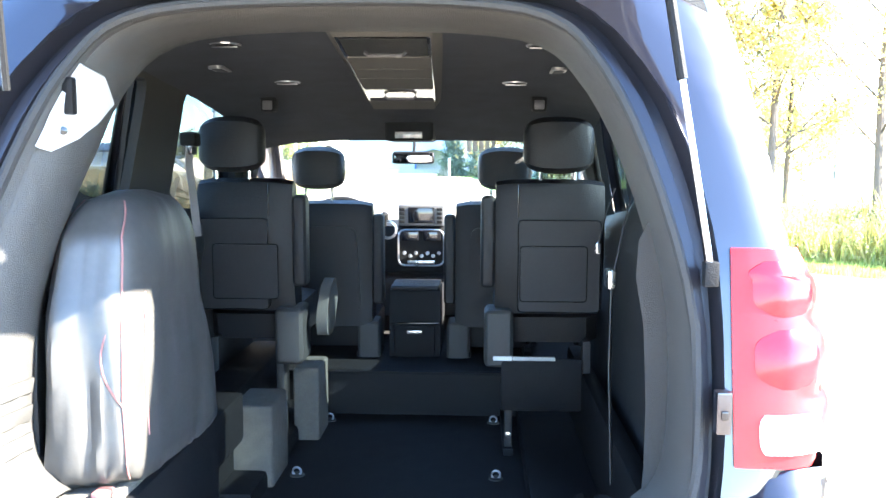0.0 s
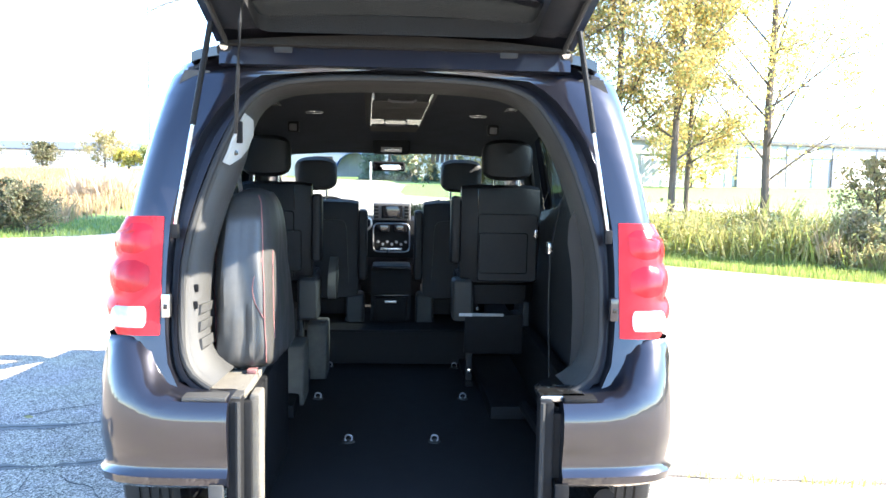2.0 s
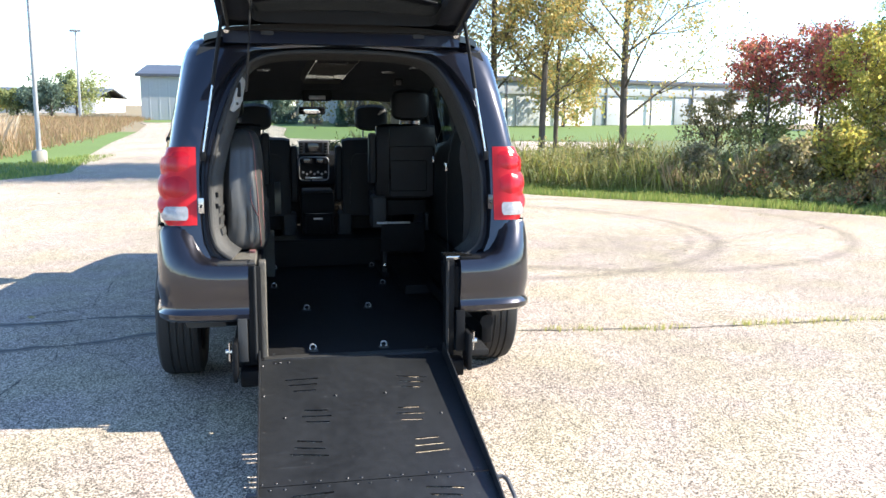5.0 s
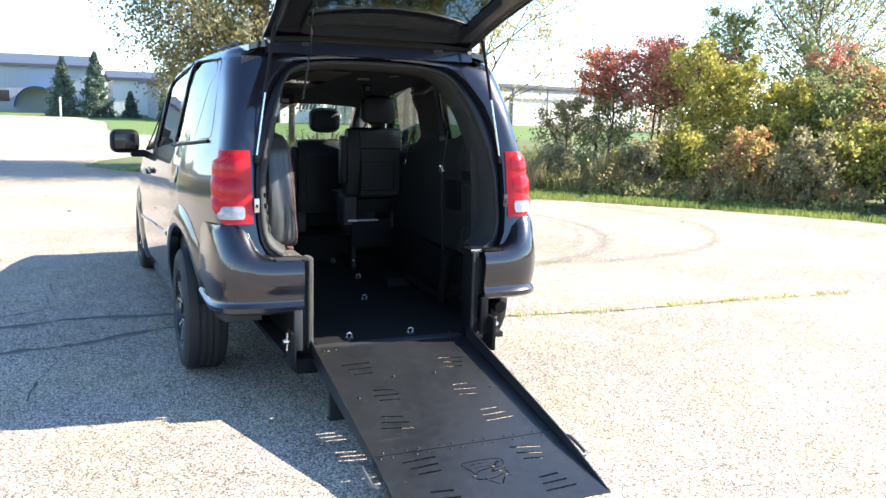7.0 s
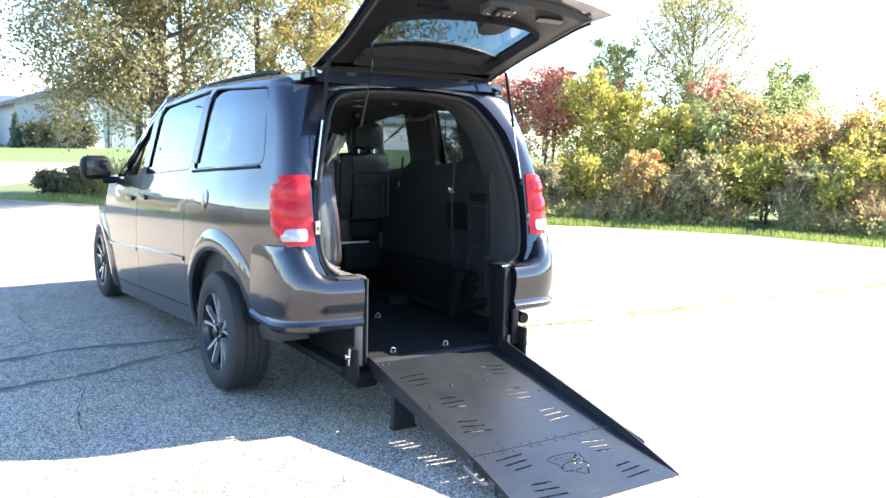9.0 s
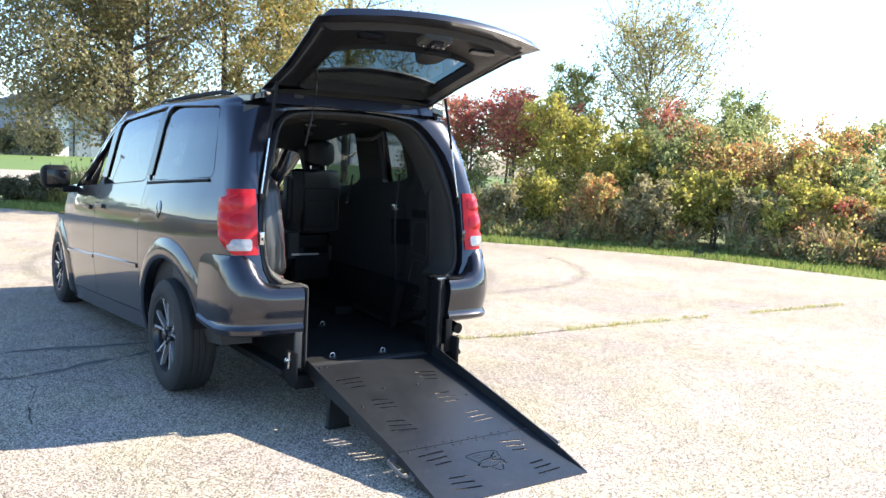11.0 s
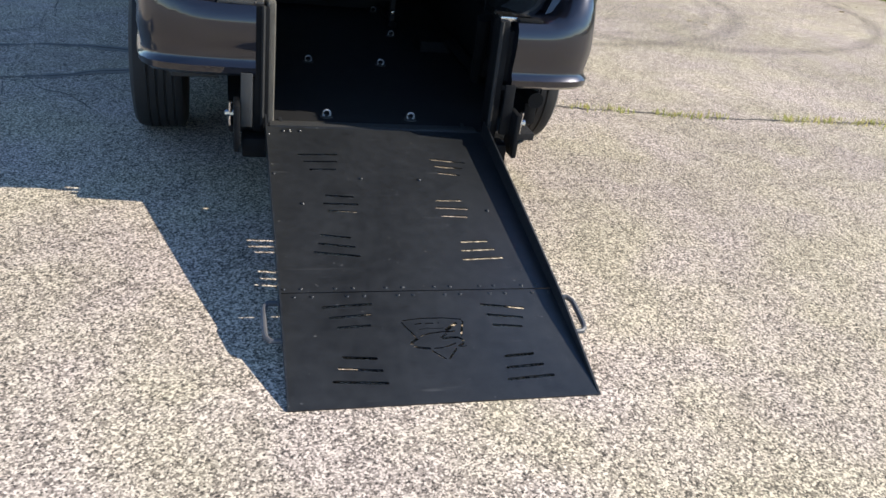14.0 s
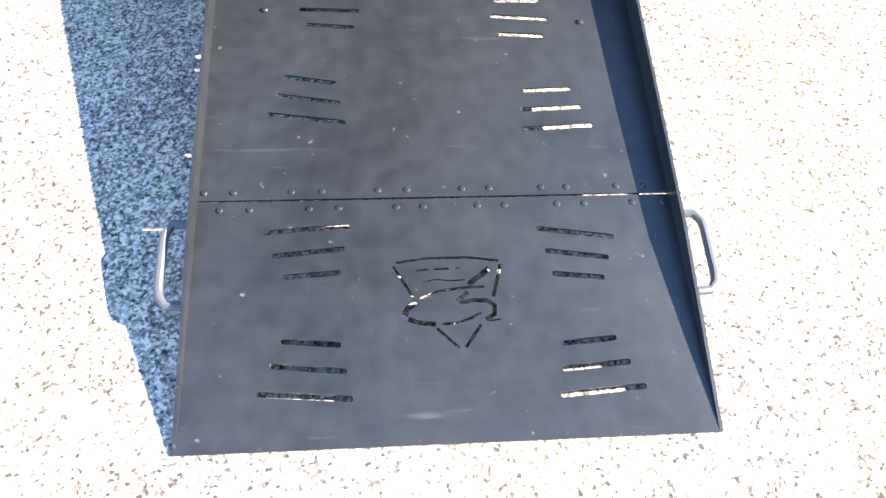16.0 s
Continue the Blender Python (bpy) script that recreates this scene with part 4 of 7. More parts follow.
TZ = [z for z in ZS if z >= 0.5] + [1.655, 1.685, 1.70]
TZ = sorted(set(TZ))
for s in (-1, 1):
    zs = [z for z in TZ if z < 1.74]
    ob = part("rear_quarter", slab([tail_path(s, z) for z in zs], [tail_path(s, z, 0.03) for z in zs]), PAINT, minivan)
    cut(ob, window_solid(s, QUARTER))
    cut(ob, drum(s, 1.12, 0.40, 0.405))
    low = part("rocker_panel", slab([[skin(s, y, z) for y in np.linspace(1.50, 1.635, 4)] for z in (0.36, 0.42, 0.47, 0.498)],
                                    [[skin(s, y, z, 0.03) for y in np.linspace(1.50, 1.635, 4)] for z in (0.36, 0.42, 0.47, 0.498)]), PAINT, minivan)
    door = side_panel("sliding_door", s, 1.640, 2.800, 14, [z for z in ZS if z >= 0.42], [SLIDER])
    part("door_handle", box((0, 0, 0), (0.018, 0.20, 0.035), 0.008, 3, turn=Matrix.Translation(skin(s, 2.55, 1.07) - Vector((0.005 + 0.012 * (s < 0), 0, 0)))), PAINT, door)
    part("door_strip", slab([[skin(s, y, z, -0.010) for y in np.linspace(1.66, 2.78, 8)] for z in (0.708, 0.728)], [[skin(s, y, z, 0.002) for y in np.linspace(1.66, 2.78, 8)] for z in (0.702, 0.736)]), PAINT, door)
    door = side_panel("front_door", s, 2.806, 3.92, 14, [z for z in ZS if 0.42 <= z <= 1.70], [FRONT])
    part("door_handle", box((0, 0, 0), (0.018, 0.20, 0.035), 0.008, 3, turn=Matrix.Translation(skin(s, 2.92, 1.06) - Vector((0.005 + 0.012 * (s < 0), 0, 0)))), PAINT, door)
    part("door_strip", slab([[skin(s, y, z, -0.010) for y in np.linspace(2.82, 3.9, 8)] for z in (0.698, 0.718)], [[skin(s, y, z, 0.002) for y in np.linspace(2.82, 3.9, 8)] for z in (0.692, 0.726)]), PAINT, door)
    side_panel("sill", s, 1.62, 3.80, 10, [0.30, 0.34, 0.38, 0.415])
    side_panel("front_fender", s, 3.926, 4.88, 14, [z for z in ZS if 0.42 <= z <= 1.0], arches=[(4.17, 0.44, 0.40)])
    # wheel arch lips
    for y, z, r in ((1.12, 0.40, 0.405), (4.17, 0.44, 0.40)):
        rings = []
        for j in range(25):
            q = -0.19 + (math.pi if y < 2 else math.pi + 0.38) * j / 24
            ring = []
            for dr, off in ((0.0, -0.03), (0.0, 0.016), (0.02, 0.026), (0.07, 0.022), (0.12, 0.002), (0.11, -0.02)):
                yy, zz = y + (r + dr) * math.cos(q), z + (r + dr) * math.sin(q)
                ring.append(rake(s * (half(min(max(yy, 0.45), 4.8), zz) + off), yy, zz))
            rings.append(ring)
        part("wheel_arch", loft(rings), PAINT, minivan)
        w = rake(0, y, z)
        bm = bmesh.new()
        loft([[(s * x, y + (r - 0.005) * math.cos(q), w.z + (r - 0.005) * math.sin(q)) for q in np.linspace(-0.1, math.pi - 0.12 if y < 2 else math.pi + 0.1, 20)] for x in (0.77, 0.90)], closed=False, bm=bm)
        part("wheel_liner", bm, BLACK, minivan)
    # windows, set just inside the skin
    for name, c, mat in (("quarter_window", QUARTER, PRIVACY), ("sliding_door_window", SLIDER, PRIVACY), ("front_door_window", FRONT, CLEAR)):
        rows = []
        for i in range(7):
            t = -0.04 + 1.08 * i / 6
            a = Vector(c[0]).lerp(Vector(c[1]), t)
            b = Vector(c[3]).lerp(Vector(c[2]), t)
            rows.append([skin(s, *a.lerp(b, -0.03 + 1.06 * j / 8), inset=0.010) for j in range(9)])
        if s < 0 and mat is CLEAR:
            rows = rows[:1] + [[a.lerp(b, 0.12) for a, b in zip(rows[0], rows[1])]]    # wound down
        g = part(name, loft(rows, closed=False), mat, minivan)
        g.visible_shadow = mat is PRIVACY
        o = rounded(c, 0.06, 5)
        ring = [skin(s, y, z, 0.004) for y, z in o]
        part("window_seal", tube(ring + ring[:1], 0.0055, 6), RUBBER, minivan)
    for ya, yb in ((1.56, 1.672), (2.655, 2.80)):
        part("window_pillar", slab([[skin(s, y + (0.09 * (1.48 - z) if ya > 2 else 0.02 * (1.48 - z)), z, -0.003) for y in np.linspace(ya, yb, 3)] for z in np.linspace(1.30, 1.66, 7)],
                                   [[skin(s, y + (0.09 * (1.48 - z) if ya > 2 else 0.02 * (1.48 - z)), z, 0.004) for y in np.linspace(ya, yb, 3)] for z in np.linspace(1.30, 1.66, 7)]), SCREEN, minivan, "gloss black pillar cover")
    bm = bmesh.new()
    part("window_rail", tube([skin(s, y, z, -0.002) for y, z in ((0.69, 1.262), (1.0, 1.258), (1.60, 1.252))], 0.010, 6, bm), BLACK, minivan)
    # tail lamp, wrapped round the rear corner
    def lamp_net(z0, z1, k0, k1, nz, nk, off, bulge=0.0, lobes=0.0, slant=0.0, ends=0.0):
        rows = []
        for i in range(nz):
            z = z0 + (z1 - z0) * i / (nz - 1)
            p = tail_path(s, z)[8:]
            d = [0.0]
            for a, b in zip(p, p[1:]):
                d.append(d[-1] + (b - a).length)
            end = next((k for k, q in enumerate(p) if abs(q.x) < 0.688), len(p) - 1)
            lo = d[end - 1] + (d[end] - d[end - 1]) * min(1, max(0, (abs(p[end - 1].x) - 0.688) / max(1e-6, abs(p[end - 1].x) - abs(p[end].x))))
            start = next((k for k, q in enumerate(p) if q.y < ramped(z, [0.86, 0.93, 1.21], [0.48, 0.54, 0.52])), 1)
            hi = d[max(start, 1)]
            row = []
            for j in range(nk):
                pinch = ends * (k1 - k0) * abs(2 * i / (nz - 1) - 1) ** 4
                k = k0 + pinch + (k1 - k0 - 2 * pinch) * j / (nk - 1)
                g = hi + (lo - hi) * k
                x = [np.interp(g, d, [q[c] for q in p]) for c in range(3)]
                g2 = [np.interp(g + 0.01, d, [q[c] for q in p]) for c in range(3)]
                t = Vector(g2) - Vector(x)
                nrm = Vector((t.y, -t.x, 0))
                nrm = nrm.normalized() if nrm.length > 1e-6 else Vector((s, 0, 0))
                if nrm.dot(Vector((s, -0.6, 0))) < 0:
                    nrm = -nrm
                u, w = (j / (nk - 1) - 0.5) * 2, (i / (nz - 1) - 0.5) * 2
                lobe = lobes * max(0, 1 - ((z - 1.15) / 0.066) ** 2, 1 - ((z - 1.035) / 0.062) ** 2, 1 - ((z - 0.925) / 0.05) ** 2) * max(0, 1 - ((k - 0.26) / 0.30) ** 2)
                up = slant * max(0, 1 - k / 0.45) * (1 - i / (nz - 1)) ** 2
                row.append(Vector(x) + nrm * (off + lobe + bulge * max(0, 1 - u * u) * max(0, 1 - w * w)) + Vector((0, 0, up)))
            rows.append(row)
        return rows
    lamp = part("tail_lamp", slab(lamp_net(0.865, 1.215, 0, 1, 29, 16, 0.010, 0.004, 0.016, 0.075), lamp_net(0.865, 1.215, 0, 1, 29, 16, -0.01, slant=0.075)), REDLENS, minivan, "red tail lamp lens")
    part("reversing_lens", slab(lamp_net(0.888, 0.950, 0.34, 0.84, 9, 10, 0.0155, 0.003, 0.010, ends=0.06), lamp_net(0.888, 0.950, 0.34, 0.84, 9, 10, 0.004, ends=0.06)), CLEARLENS, lamp, "clear white lens")
    for z0, z1 in ((1.105, 1.195), (0.99, 1.085)):
        part("round_lamp", slab(lamp_net(z0, z1, 0.30, 0.86, 13, 13, 0.0135, 0.008, 0.008, ends=0.30), lamp_net(z0, z1, 0.30, 0.86, 13, 13, 0.004, ends=0.30)), REDDEEP, lamp)
    # bumper half, from the arch round the corner to the cut
    plan = [(0.893, 0.68), (0.890, 0.60), (0.886, 0.52), (0.878, 0.43), (0.862, 0.35), (0.832, 0.29), (0.785, 0.255), (0.735, 0.238), (0.70, 0.230), (0.66, 0.225), (0.605, 0.221), (0.54, 0.218), (0.468, 0.215)]
    low = [(-0.10, 0.43), (-0.012, 0.433), (0.004, 0.445), (0.008, 0.468), (-0.004, 0.484), (-0.008, 0.50), (0.0, 0.54), (0.006, 0.58), (0.008, 0.62), (0.002, 0.66), (-0.014, 0.685), (-0.04, 0.694), (-0.075, 0.697), (-0.11, 0.699), (-0.14, 0.700), (-0.16, 0.62)]
    high = [(-0.10, 0.43), (-0.012, 0.433), (0.004, 0.445), (0.008, 0.468), (-0.004, 0.484), (-0.008, 0.50), (0.0, 0.54), (0.006, 0.58), (0.008, 0.63), (0.004, 0.68), (-0.006, 0.725), (-0.020, 0.765), (-0.038, 0.80), (-0.062, 0.835), (-0.095, 0.862), (-0.13, 0.80)]
    share = [1, 1, 1, 1, 1, 1, 0.94, 0.76, 0.46, 0.18, 0.04, 0.0, 0.0]
    rings = []
    if s > 0:
        plan[-1] = (0.500, 0.216)
    for i, (x, y) in enumerate(plan):
        a, b = Vector(plan[max(i - 1, 0)]), Vector(plan[min(i + 1, len(plan) - 1)])
        t = (b - a).normalized()
        nrm = Vector((-t.y, t.x))
        if nrm.dot(Vector((0.6, -1))) < 0:
            nrm = -nrm
        prof = [(d0 + (d1 - d0) * share[i], z0 + (z1 - z0) * share[i]) for (d0, z0), (d1, z1) in zip(low, high)]
        flat = ramped(abs(nrm.y), [0.2, 0.8], [0.15, 1.0])
        rings.append([rake(s * (x + nrm.x * (d * flat if z > 0.6 else d)), y + nrm.y * (d * flat if z > 0.6 else d), z + (0.04 * max(0, 1 - i / 3) if z < 0.5 else 0)) for d, z in prof])
    bumper = part("bumper", loft(rings), PAINT, minivan)
    part("step_pad", box((s * (0.475 if s < 0 else 0.505), 0.235, 0.736), (s * 0.60, 0.300, 0.748), 0.004), BLACK if s > 0 else PILLAR, bumper)
    # gas strut from gate to jamb
    p0, p1 = Vector((s * 0.655, 0.40, 1.22)), Vector((s * 0.556, 0.455, 1.835))
    strut = part("gas_strut", tube([p0, p0.lerp(p1, 0.52)], 0.0055, 8), STEEL, minivan, "bright gas strut rod")
    part("strut_cylinder", tube([p0.lerp(p1, 0.5), p1], 0.009, 10), BLACK, strut)
    part("strut_end", box(p0 - Vector((0.012, 0.012, 0.03)), p0 + Vector((0.012, 0.012, 0.012)), 0.004), BLACK, strut)
    # mirror
    m = skin(s, 3.62, 1.16)
    arm = part("door_mirror", box((m.x - s * 0.02, m.y - 0.05, m.z + 0.03), (m.x + s * 0.10, m.y + 0.05, m.z + 0.085), 0.02, 3), BLACK, minivan, "black door mirror")
    part("mirror_shell", box((m.x + s * 0.03, m.y - 0.06, m.z + 0.06), (m.x + s * 0.255, m.y + 0.10, m.z + 0.25), 0.075, 6), BLACK, arm)
    part("mirror_glass", box((m.x + s * 0.065, m.y - 0.066, m.z + 0.095), (m.x + s * 0.22, m.y - 0.0585, m.z + 0.215), 0.003), SCREEN, arm)

# fuel flap and lock on the left flank
p = skin(-1, 1.30, 1.09)
part("fuel_flap", lathe([(0.056, -0.003), (0.056, 0.0008), (0.053, 0.0020), (0.0, 0.0022)], p, (-1, 0.02, 0.20), 28, closed=False), PAINT, minivan)
part("flap_latch", lathe([(0.013, -0.004), (0.013, 0.006), (0.0, 0.006)], p + Vector((0, -0.03, -0.05)), (-1, 0, 0), 12, closed=False), BLACK, minivan)

# roof, header, windscreen, bonnet, nose
rows, inner = [], []
for y in list(np.linspace(0.60, 2.86, 16)):
    xs = [-1, -0.97, -0.9, -0.75, -0.5, -0.25, 0, 0.25, 0.5, 0.75, 0.9, 0.97, 1]
    rim = half(y, 1.735)
    def roof_z(x, y):
        z = np.interp(abs(x), sorted(h * ramped(y, PY, PX) for h in BX[13:]), [lift(y, z) for z in reversed(BZ[13:])])
        return float(z)
    rows.append([rake(k * rim, y, roof_z(k * rim, y)) for k in xs])
    inner.append([rake(k * rim, y, roof_z(k * rim, y) - 0.03) for k in xs])
roof = part("roof", slab(rows, inner), PAINT, minivan)
for s in (-1, 1):
    part("roof_rail", tube([rake(s * 0.62, y, lift(y, 1.765) + 0.008 - (0.02 if y in (0.95, 2.4) else 0)) for y in (0.95, 1.1, 1.7, 2.25, 2.4)], 0.014, 8), BLACK, roof)
ws = part("windscreen", loft([[rake(k * (0.64 + 0.12 * t), 2.86 + 0.92 * t - 0.10 * k * k * (1 - t * 0.3) + 0.06, 1.79 - 0.69 * t - 0.01 * k * k) for k in np.linspace(-1, 1, 11)] for t in np.linspace(0, 1, 7)], closed=False), CLEAR, minivan)
ws.visible_shadow = False
for i in range(5):
    part("window_marking", prism([(0.212 + i * 0.029, 1.435), (0.232 + i * 0.029, 1.435), (0.232 + i * 0.029, 1.495), (0.212 + i * 0.029, 1.495)], 3.045, 3.048, lambda x, z, k: Vector((x, k - 1.1 * (z - 1.46), z))), WHITE, ws, "white painted sales figures on the glass")
for s in (-1, 1):
    part("windscreen_pillar", tube([rake(s * 0.70, 2.80, 1.785), rake(s * 0.735, 3.1, 1.66), rake(s * 0.80, 3.5, 1.40), rake(s * 0.85, 3.82, 1.13)], 0.035, 8), PAINT, minivan)
hood = [[rake(k * half(y, 1.0) * 0.93, y, z - 0.05 * k * k) for k in np.linspace(-1, 1, 11)] for y, z in ((3.70, 1.11), (3.9, 1.07), (4.2, 1.04), (4.5, 0.99), (4.75, 0.92), (4.90, 0.82), (4.95, 0.7), (4.96, 0.5), (4.93, 0.32))]
part("bonnet", slab(hood, [[p - Vector((0, 0.03, 0.03)) for p in r] for r in hood]), PAINT, minivan)


# ---- wheels ----
def wheel(s, y, z, r):
    c = Vector((s * 0.945, y, z))
    hub = part("wheel", lathe([(0.0, 0.0), (0.045, 0.0), (0.05, -0.01), (0.05, -0.15), (0.0, -0.15)], c + Vector((s * -0.012, 0, 0)), (s, 0, 0), 20, closed=False), DARKRIM, minivan)
    k = r / 0.34
    tyre = [(0.222 * k, 0.0), (0.235 * k, 0.008), (0.27 * k, 0.012), (0.31 * k, 0.006), (0.330 * k, -0.008), (0.338 * k, -0.03), (0.34 * k, -0.05)]
    for g in range(4):
        h = -0.058 - g * 0.034
        tyre += [(0.34 * k, h), (0.333 * k, h - 0.003), (0.333 * k, h - 0.009), (0.34 * k, h - 0.012)]
    tyre += [(0.34 * k, -0.178), (0.332 * k, -0.198), (0.30 * k, -0.212), (0.24 * k, -0.205), (0.222 * k, -0.195)]
    part("tyre", lathe(tyre, c, (s, 0, 0), 56), RUBBER, hub, "black rubber tyre")
    part("rim", lathe([(0.226 * k, -0.002), (0.218 * k, -0.006), (0.208 * k, -0.03), (0.205 * k, -0.12), (0.215 * k, -0.18), (0.224 * k, -0.185)], c, (s, 0, 0), 48), DARKRIM, hub)
    part("rim_lip", lathe([(0.228 * k, -0.001), (0.226 * k, 0.004), (0.219 * k, 0.003), (0.217 * k, -0.004)], c, (s, 0, 0), 48), DARKRIM, hub)
    part("brake_disc", lathe([(0.15, -0.13), (0.15, -0.145), (0.05, -0.145), (0.05, -0.13)], c, (s, 0, 0), 32), STEEL, hub)
    for i in range(5):
        for d in (-1, 1):
            a = 2 * math.pi * i / 5 + 0.3
            a0, a1 = a + d * 0.10, a + d * 0.24
            rings = []
            for t in (0.0, 0.35, 0.7, 1.0):
                rr = (0.035 + 0.18 * t) * k
                q = a0 + (a1 - a0) * t
                w = 0.0058 + 0.0035 * t
                e = Vector((0, math.cos(q), math.sin(q)))
                g = Vector((0, -math.sin(q), math.cos(q)))
                o = c + e * rr + Vector((s * (-0.006 - 0.02 * (1 - t)), 0, 0))
                rings.append([o - g * w, o + g * w, o + g * w * 0.8 - Vector((s * 0.028, 0, 0)), o - g * w * 0.8 - Vector((s * 0.028, 0, 0))])
            part("spoke", loft(rings), ALLOY, hub)
    part("hub_cap", lathe([(0.033, -0.01), (0.033, 0.0), (0.026, 0.005), (0.0, 0.006)], c, (s, 0, 0), 20, closed=False), DARKRIM, hub)
    for i in range(5):
        a = 2 * math.pi * i / 5 + 0.93
        part("wheel_nut", lathe([(0.009, -0.02), (0.009, -0.006), (0.0, -0.004)], c + Vector((0, math.cos(a), math.sin(a))) * 0.056, (s, 0, 0), 6, closed=False), STEEL, hub)


for s in (-1, 1):
    for (y, z), r in zip(WHEELS, (0.338, 0.325)):
        wheel(s, y, r - 0.002 if y > 2 else z, r)

# ---- the minivan: tailgate, jamb, floor and trim ----
GATE = radians(19.6)


def on_gate(k, s, h):
    """A spot on the raised gate: across (-1 to 1), down from the hinge, out from its inner face."""
    w = ramped(s, [0, 0.37, 0.75, 0.93, 1.09], [0.575, 0.585, 0.640, 0.685, 0.694])
    crown = 0.035 * (1 - k * k) - 0.042 * max(0, s - 0.8) / 0.26
    n = h + crown
    return Vector((k * w, 0.62 - s * math.cos(GATE) + n * math.sin(GATE), 1.778 + s * math.sin(GATE) + n * math.cos(GATE)))


def gate_end(k):
    return 1.05 - 0.115 * k * k


def gate_net(h, pull, edge=1.0, t0=0.0, t1=1.0):
    ks = [-1, -0.97, -0.9, -0.7, -0.45, -0.2, 0, 0.2, 0.45, 0.7, 0.9, 0.97, 1]
    rows = []
    for t in [0, 0.03, 0.1, 0.22, 0.35, 0.5, 0.65, 0.78, 0.88, 0.95, 0.985, 1.0]:
        rows.append([on_gate(k * edge, gate_end(k) * (t0 + (t1 - t0) * t), h - pull * (abs(k) > 0.96 or t > 0.99 or t < 0.01)) for k in ks])
    return rows


gate = part("tailgate", slab(gate_net(0.060, 0.035), gate_net(0.022, 0.0)), PAINT, minivan, "raised tailgate with its rear window")
HOLE = rounded([(-0.425, 0.135), (0.425, 0.135), (0.455, 0.645), (0.28, 0.712), (0.10, 0.735), (-0.10, 0.735), (-0.28, 0.712), (-0.455, 0.645)], 0.05, 4)


def gate_flat(x, s, h):
    return Vector((x, 0.62 - s * math.cos(GATE) + h * math.sin(GATE), 1.778 + s * math.sin(GATE) + h * math.cos(GATE)))


GLAZED = rounded([(-0.455, 0.115), (0.455, 0.115), (0.485, 0.66), (0.30, 0.735), (0.10, 0.755), (-0.10, 0.755), (-0.30, 0.735), (-0.485, 0.66)], 0.05, 4)
cut(gate, prism(GLAZED, -0.1, 0.2, gate_flat))
lining = part("gate_lining", slab(gate_net(0.020, 0.0, 0.955, 0.10, 0.90), gate_net(-0.012, -0.02, 0.93, 0.11, 0.885)), LINING, gate, "black plastic lining")
cut(lining, prism(HOLE, -0.1, 0.2, gate_flat))
part("window_frame", loft([[gate_flat(x * 0.99, 0.44 + (s - 0.44) * 0.985, h) for x, s in HOLE] for h in (-0.012, 0.010, 0.050)], caps=False), MAT, gate)
pane = part("gate_window", loft([[gate_flat(x, s, 0.062 - 0.03 * (x / 0.5) ** 2) for x in np.linspace(-0.50, 0.50, 13)] for s in np.linspace(0.10, 0.77, 7)], closed=False), PRIVACY, gate, "tinted rear window")
pane.visible_shadow = False
# opaque printed border along the pane's upper edge, and the wiper motor's cover
rows = [[gate_flat(x, 0.112 + t * (0.265 - 0.112 + 0.085 * (1 - (x / 0.47) ** 2)), 0.056 - 0.03 * (x / 0.5) ** 2) for x in np.linspace(-0.47, 0.47, 15)] for t in np.linspace(0, 1, 5)]
band = part("printed_border", slab(rows, [[p + Vector((0, 0.001, 0.003)) for p in r] for r in rows]), FRIT, gate, "grey printed border of the rear window")
rows = [[p - Vector((0, 0.002, 0.006)) for p in (rows[3][j].lerp(rows[4][j], 0.2), rows[4][j])] for j in range(15)]
part("border_edge", slab(rows, [[p + Vector((0, 0.001, 0.004)) for p in r] for r in rows]), SCREEN, band)
part("wiper_motor_cover", prism(rounded([(0.03, 0.74), (0.22, 0.74), (0.20, 0.62), (0.155, 0.585), (0.095, 0.585), (0.05, 0.62)], 0.03, 4), 0.0, 0.05, gate_flat), LINING, gate)
part("gate_seal", tube([on_gate(-0.93, s, -0.004) for s in np.linspace(0.02, 0.84, 12)], 0.008, 6), RUBBER, gate)
part("gate_seal", tube([on_gate(0.93, s, -0.004) for s in np.linspace(0.02, 0.84, 12)], 0.008, 6), RUBBER, gate)

def gate_box(x0, s0, x1, s1, h0, h1, bevel):
    o = rounded([(x0, s0), (x1, s0), (x1, s1), (x0, s1)], bevel, 4)
    return prism(o, h0, h1, gate_flat)


latch = part("latch_plate", gate_box(-0.078, 0.822, 0.098, 0.918, -0.02, 0.02, 0.02), PILLAR, gate, "grey latch plate")
part("latch", gate_box(-0.025, 0.835, 0.045, 0.908, -0.035, -0.015, 0.015), SCREEN, gate)
for x in (-0.006, 0.026):
    part("latch_claw", gate_box(x - 0.006, 0.862, x + 0.006, 0.878, -0.040, -0.034, 0.003), SILVER, gate)
for x, s in ((-0.052, 0.848), (0.075, 0.848), (0.075, 0.892)):
    part("latch_screw", lathe([(0.008, 0.0), (0.008, 0.012), (0.0, 0.014)], gate_flat(x, s, -0.018), gate_flat(x, s, -1) - gate_flat(x, s, 0), 8, closed=False), STEEL, gate)
for x in (-0.337, 0.345):
    part("grip_recess", gate_box(x - 0.08, 0.812, x + 0.08, 0.850, -0.018, 0.0, 0.014), SCREEN, gate)
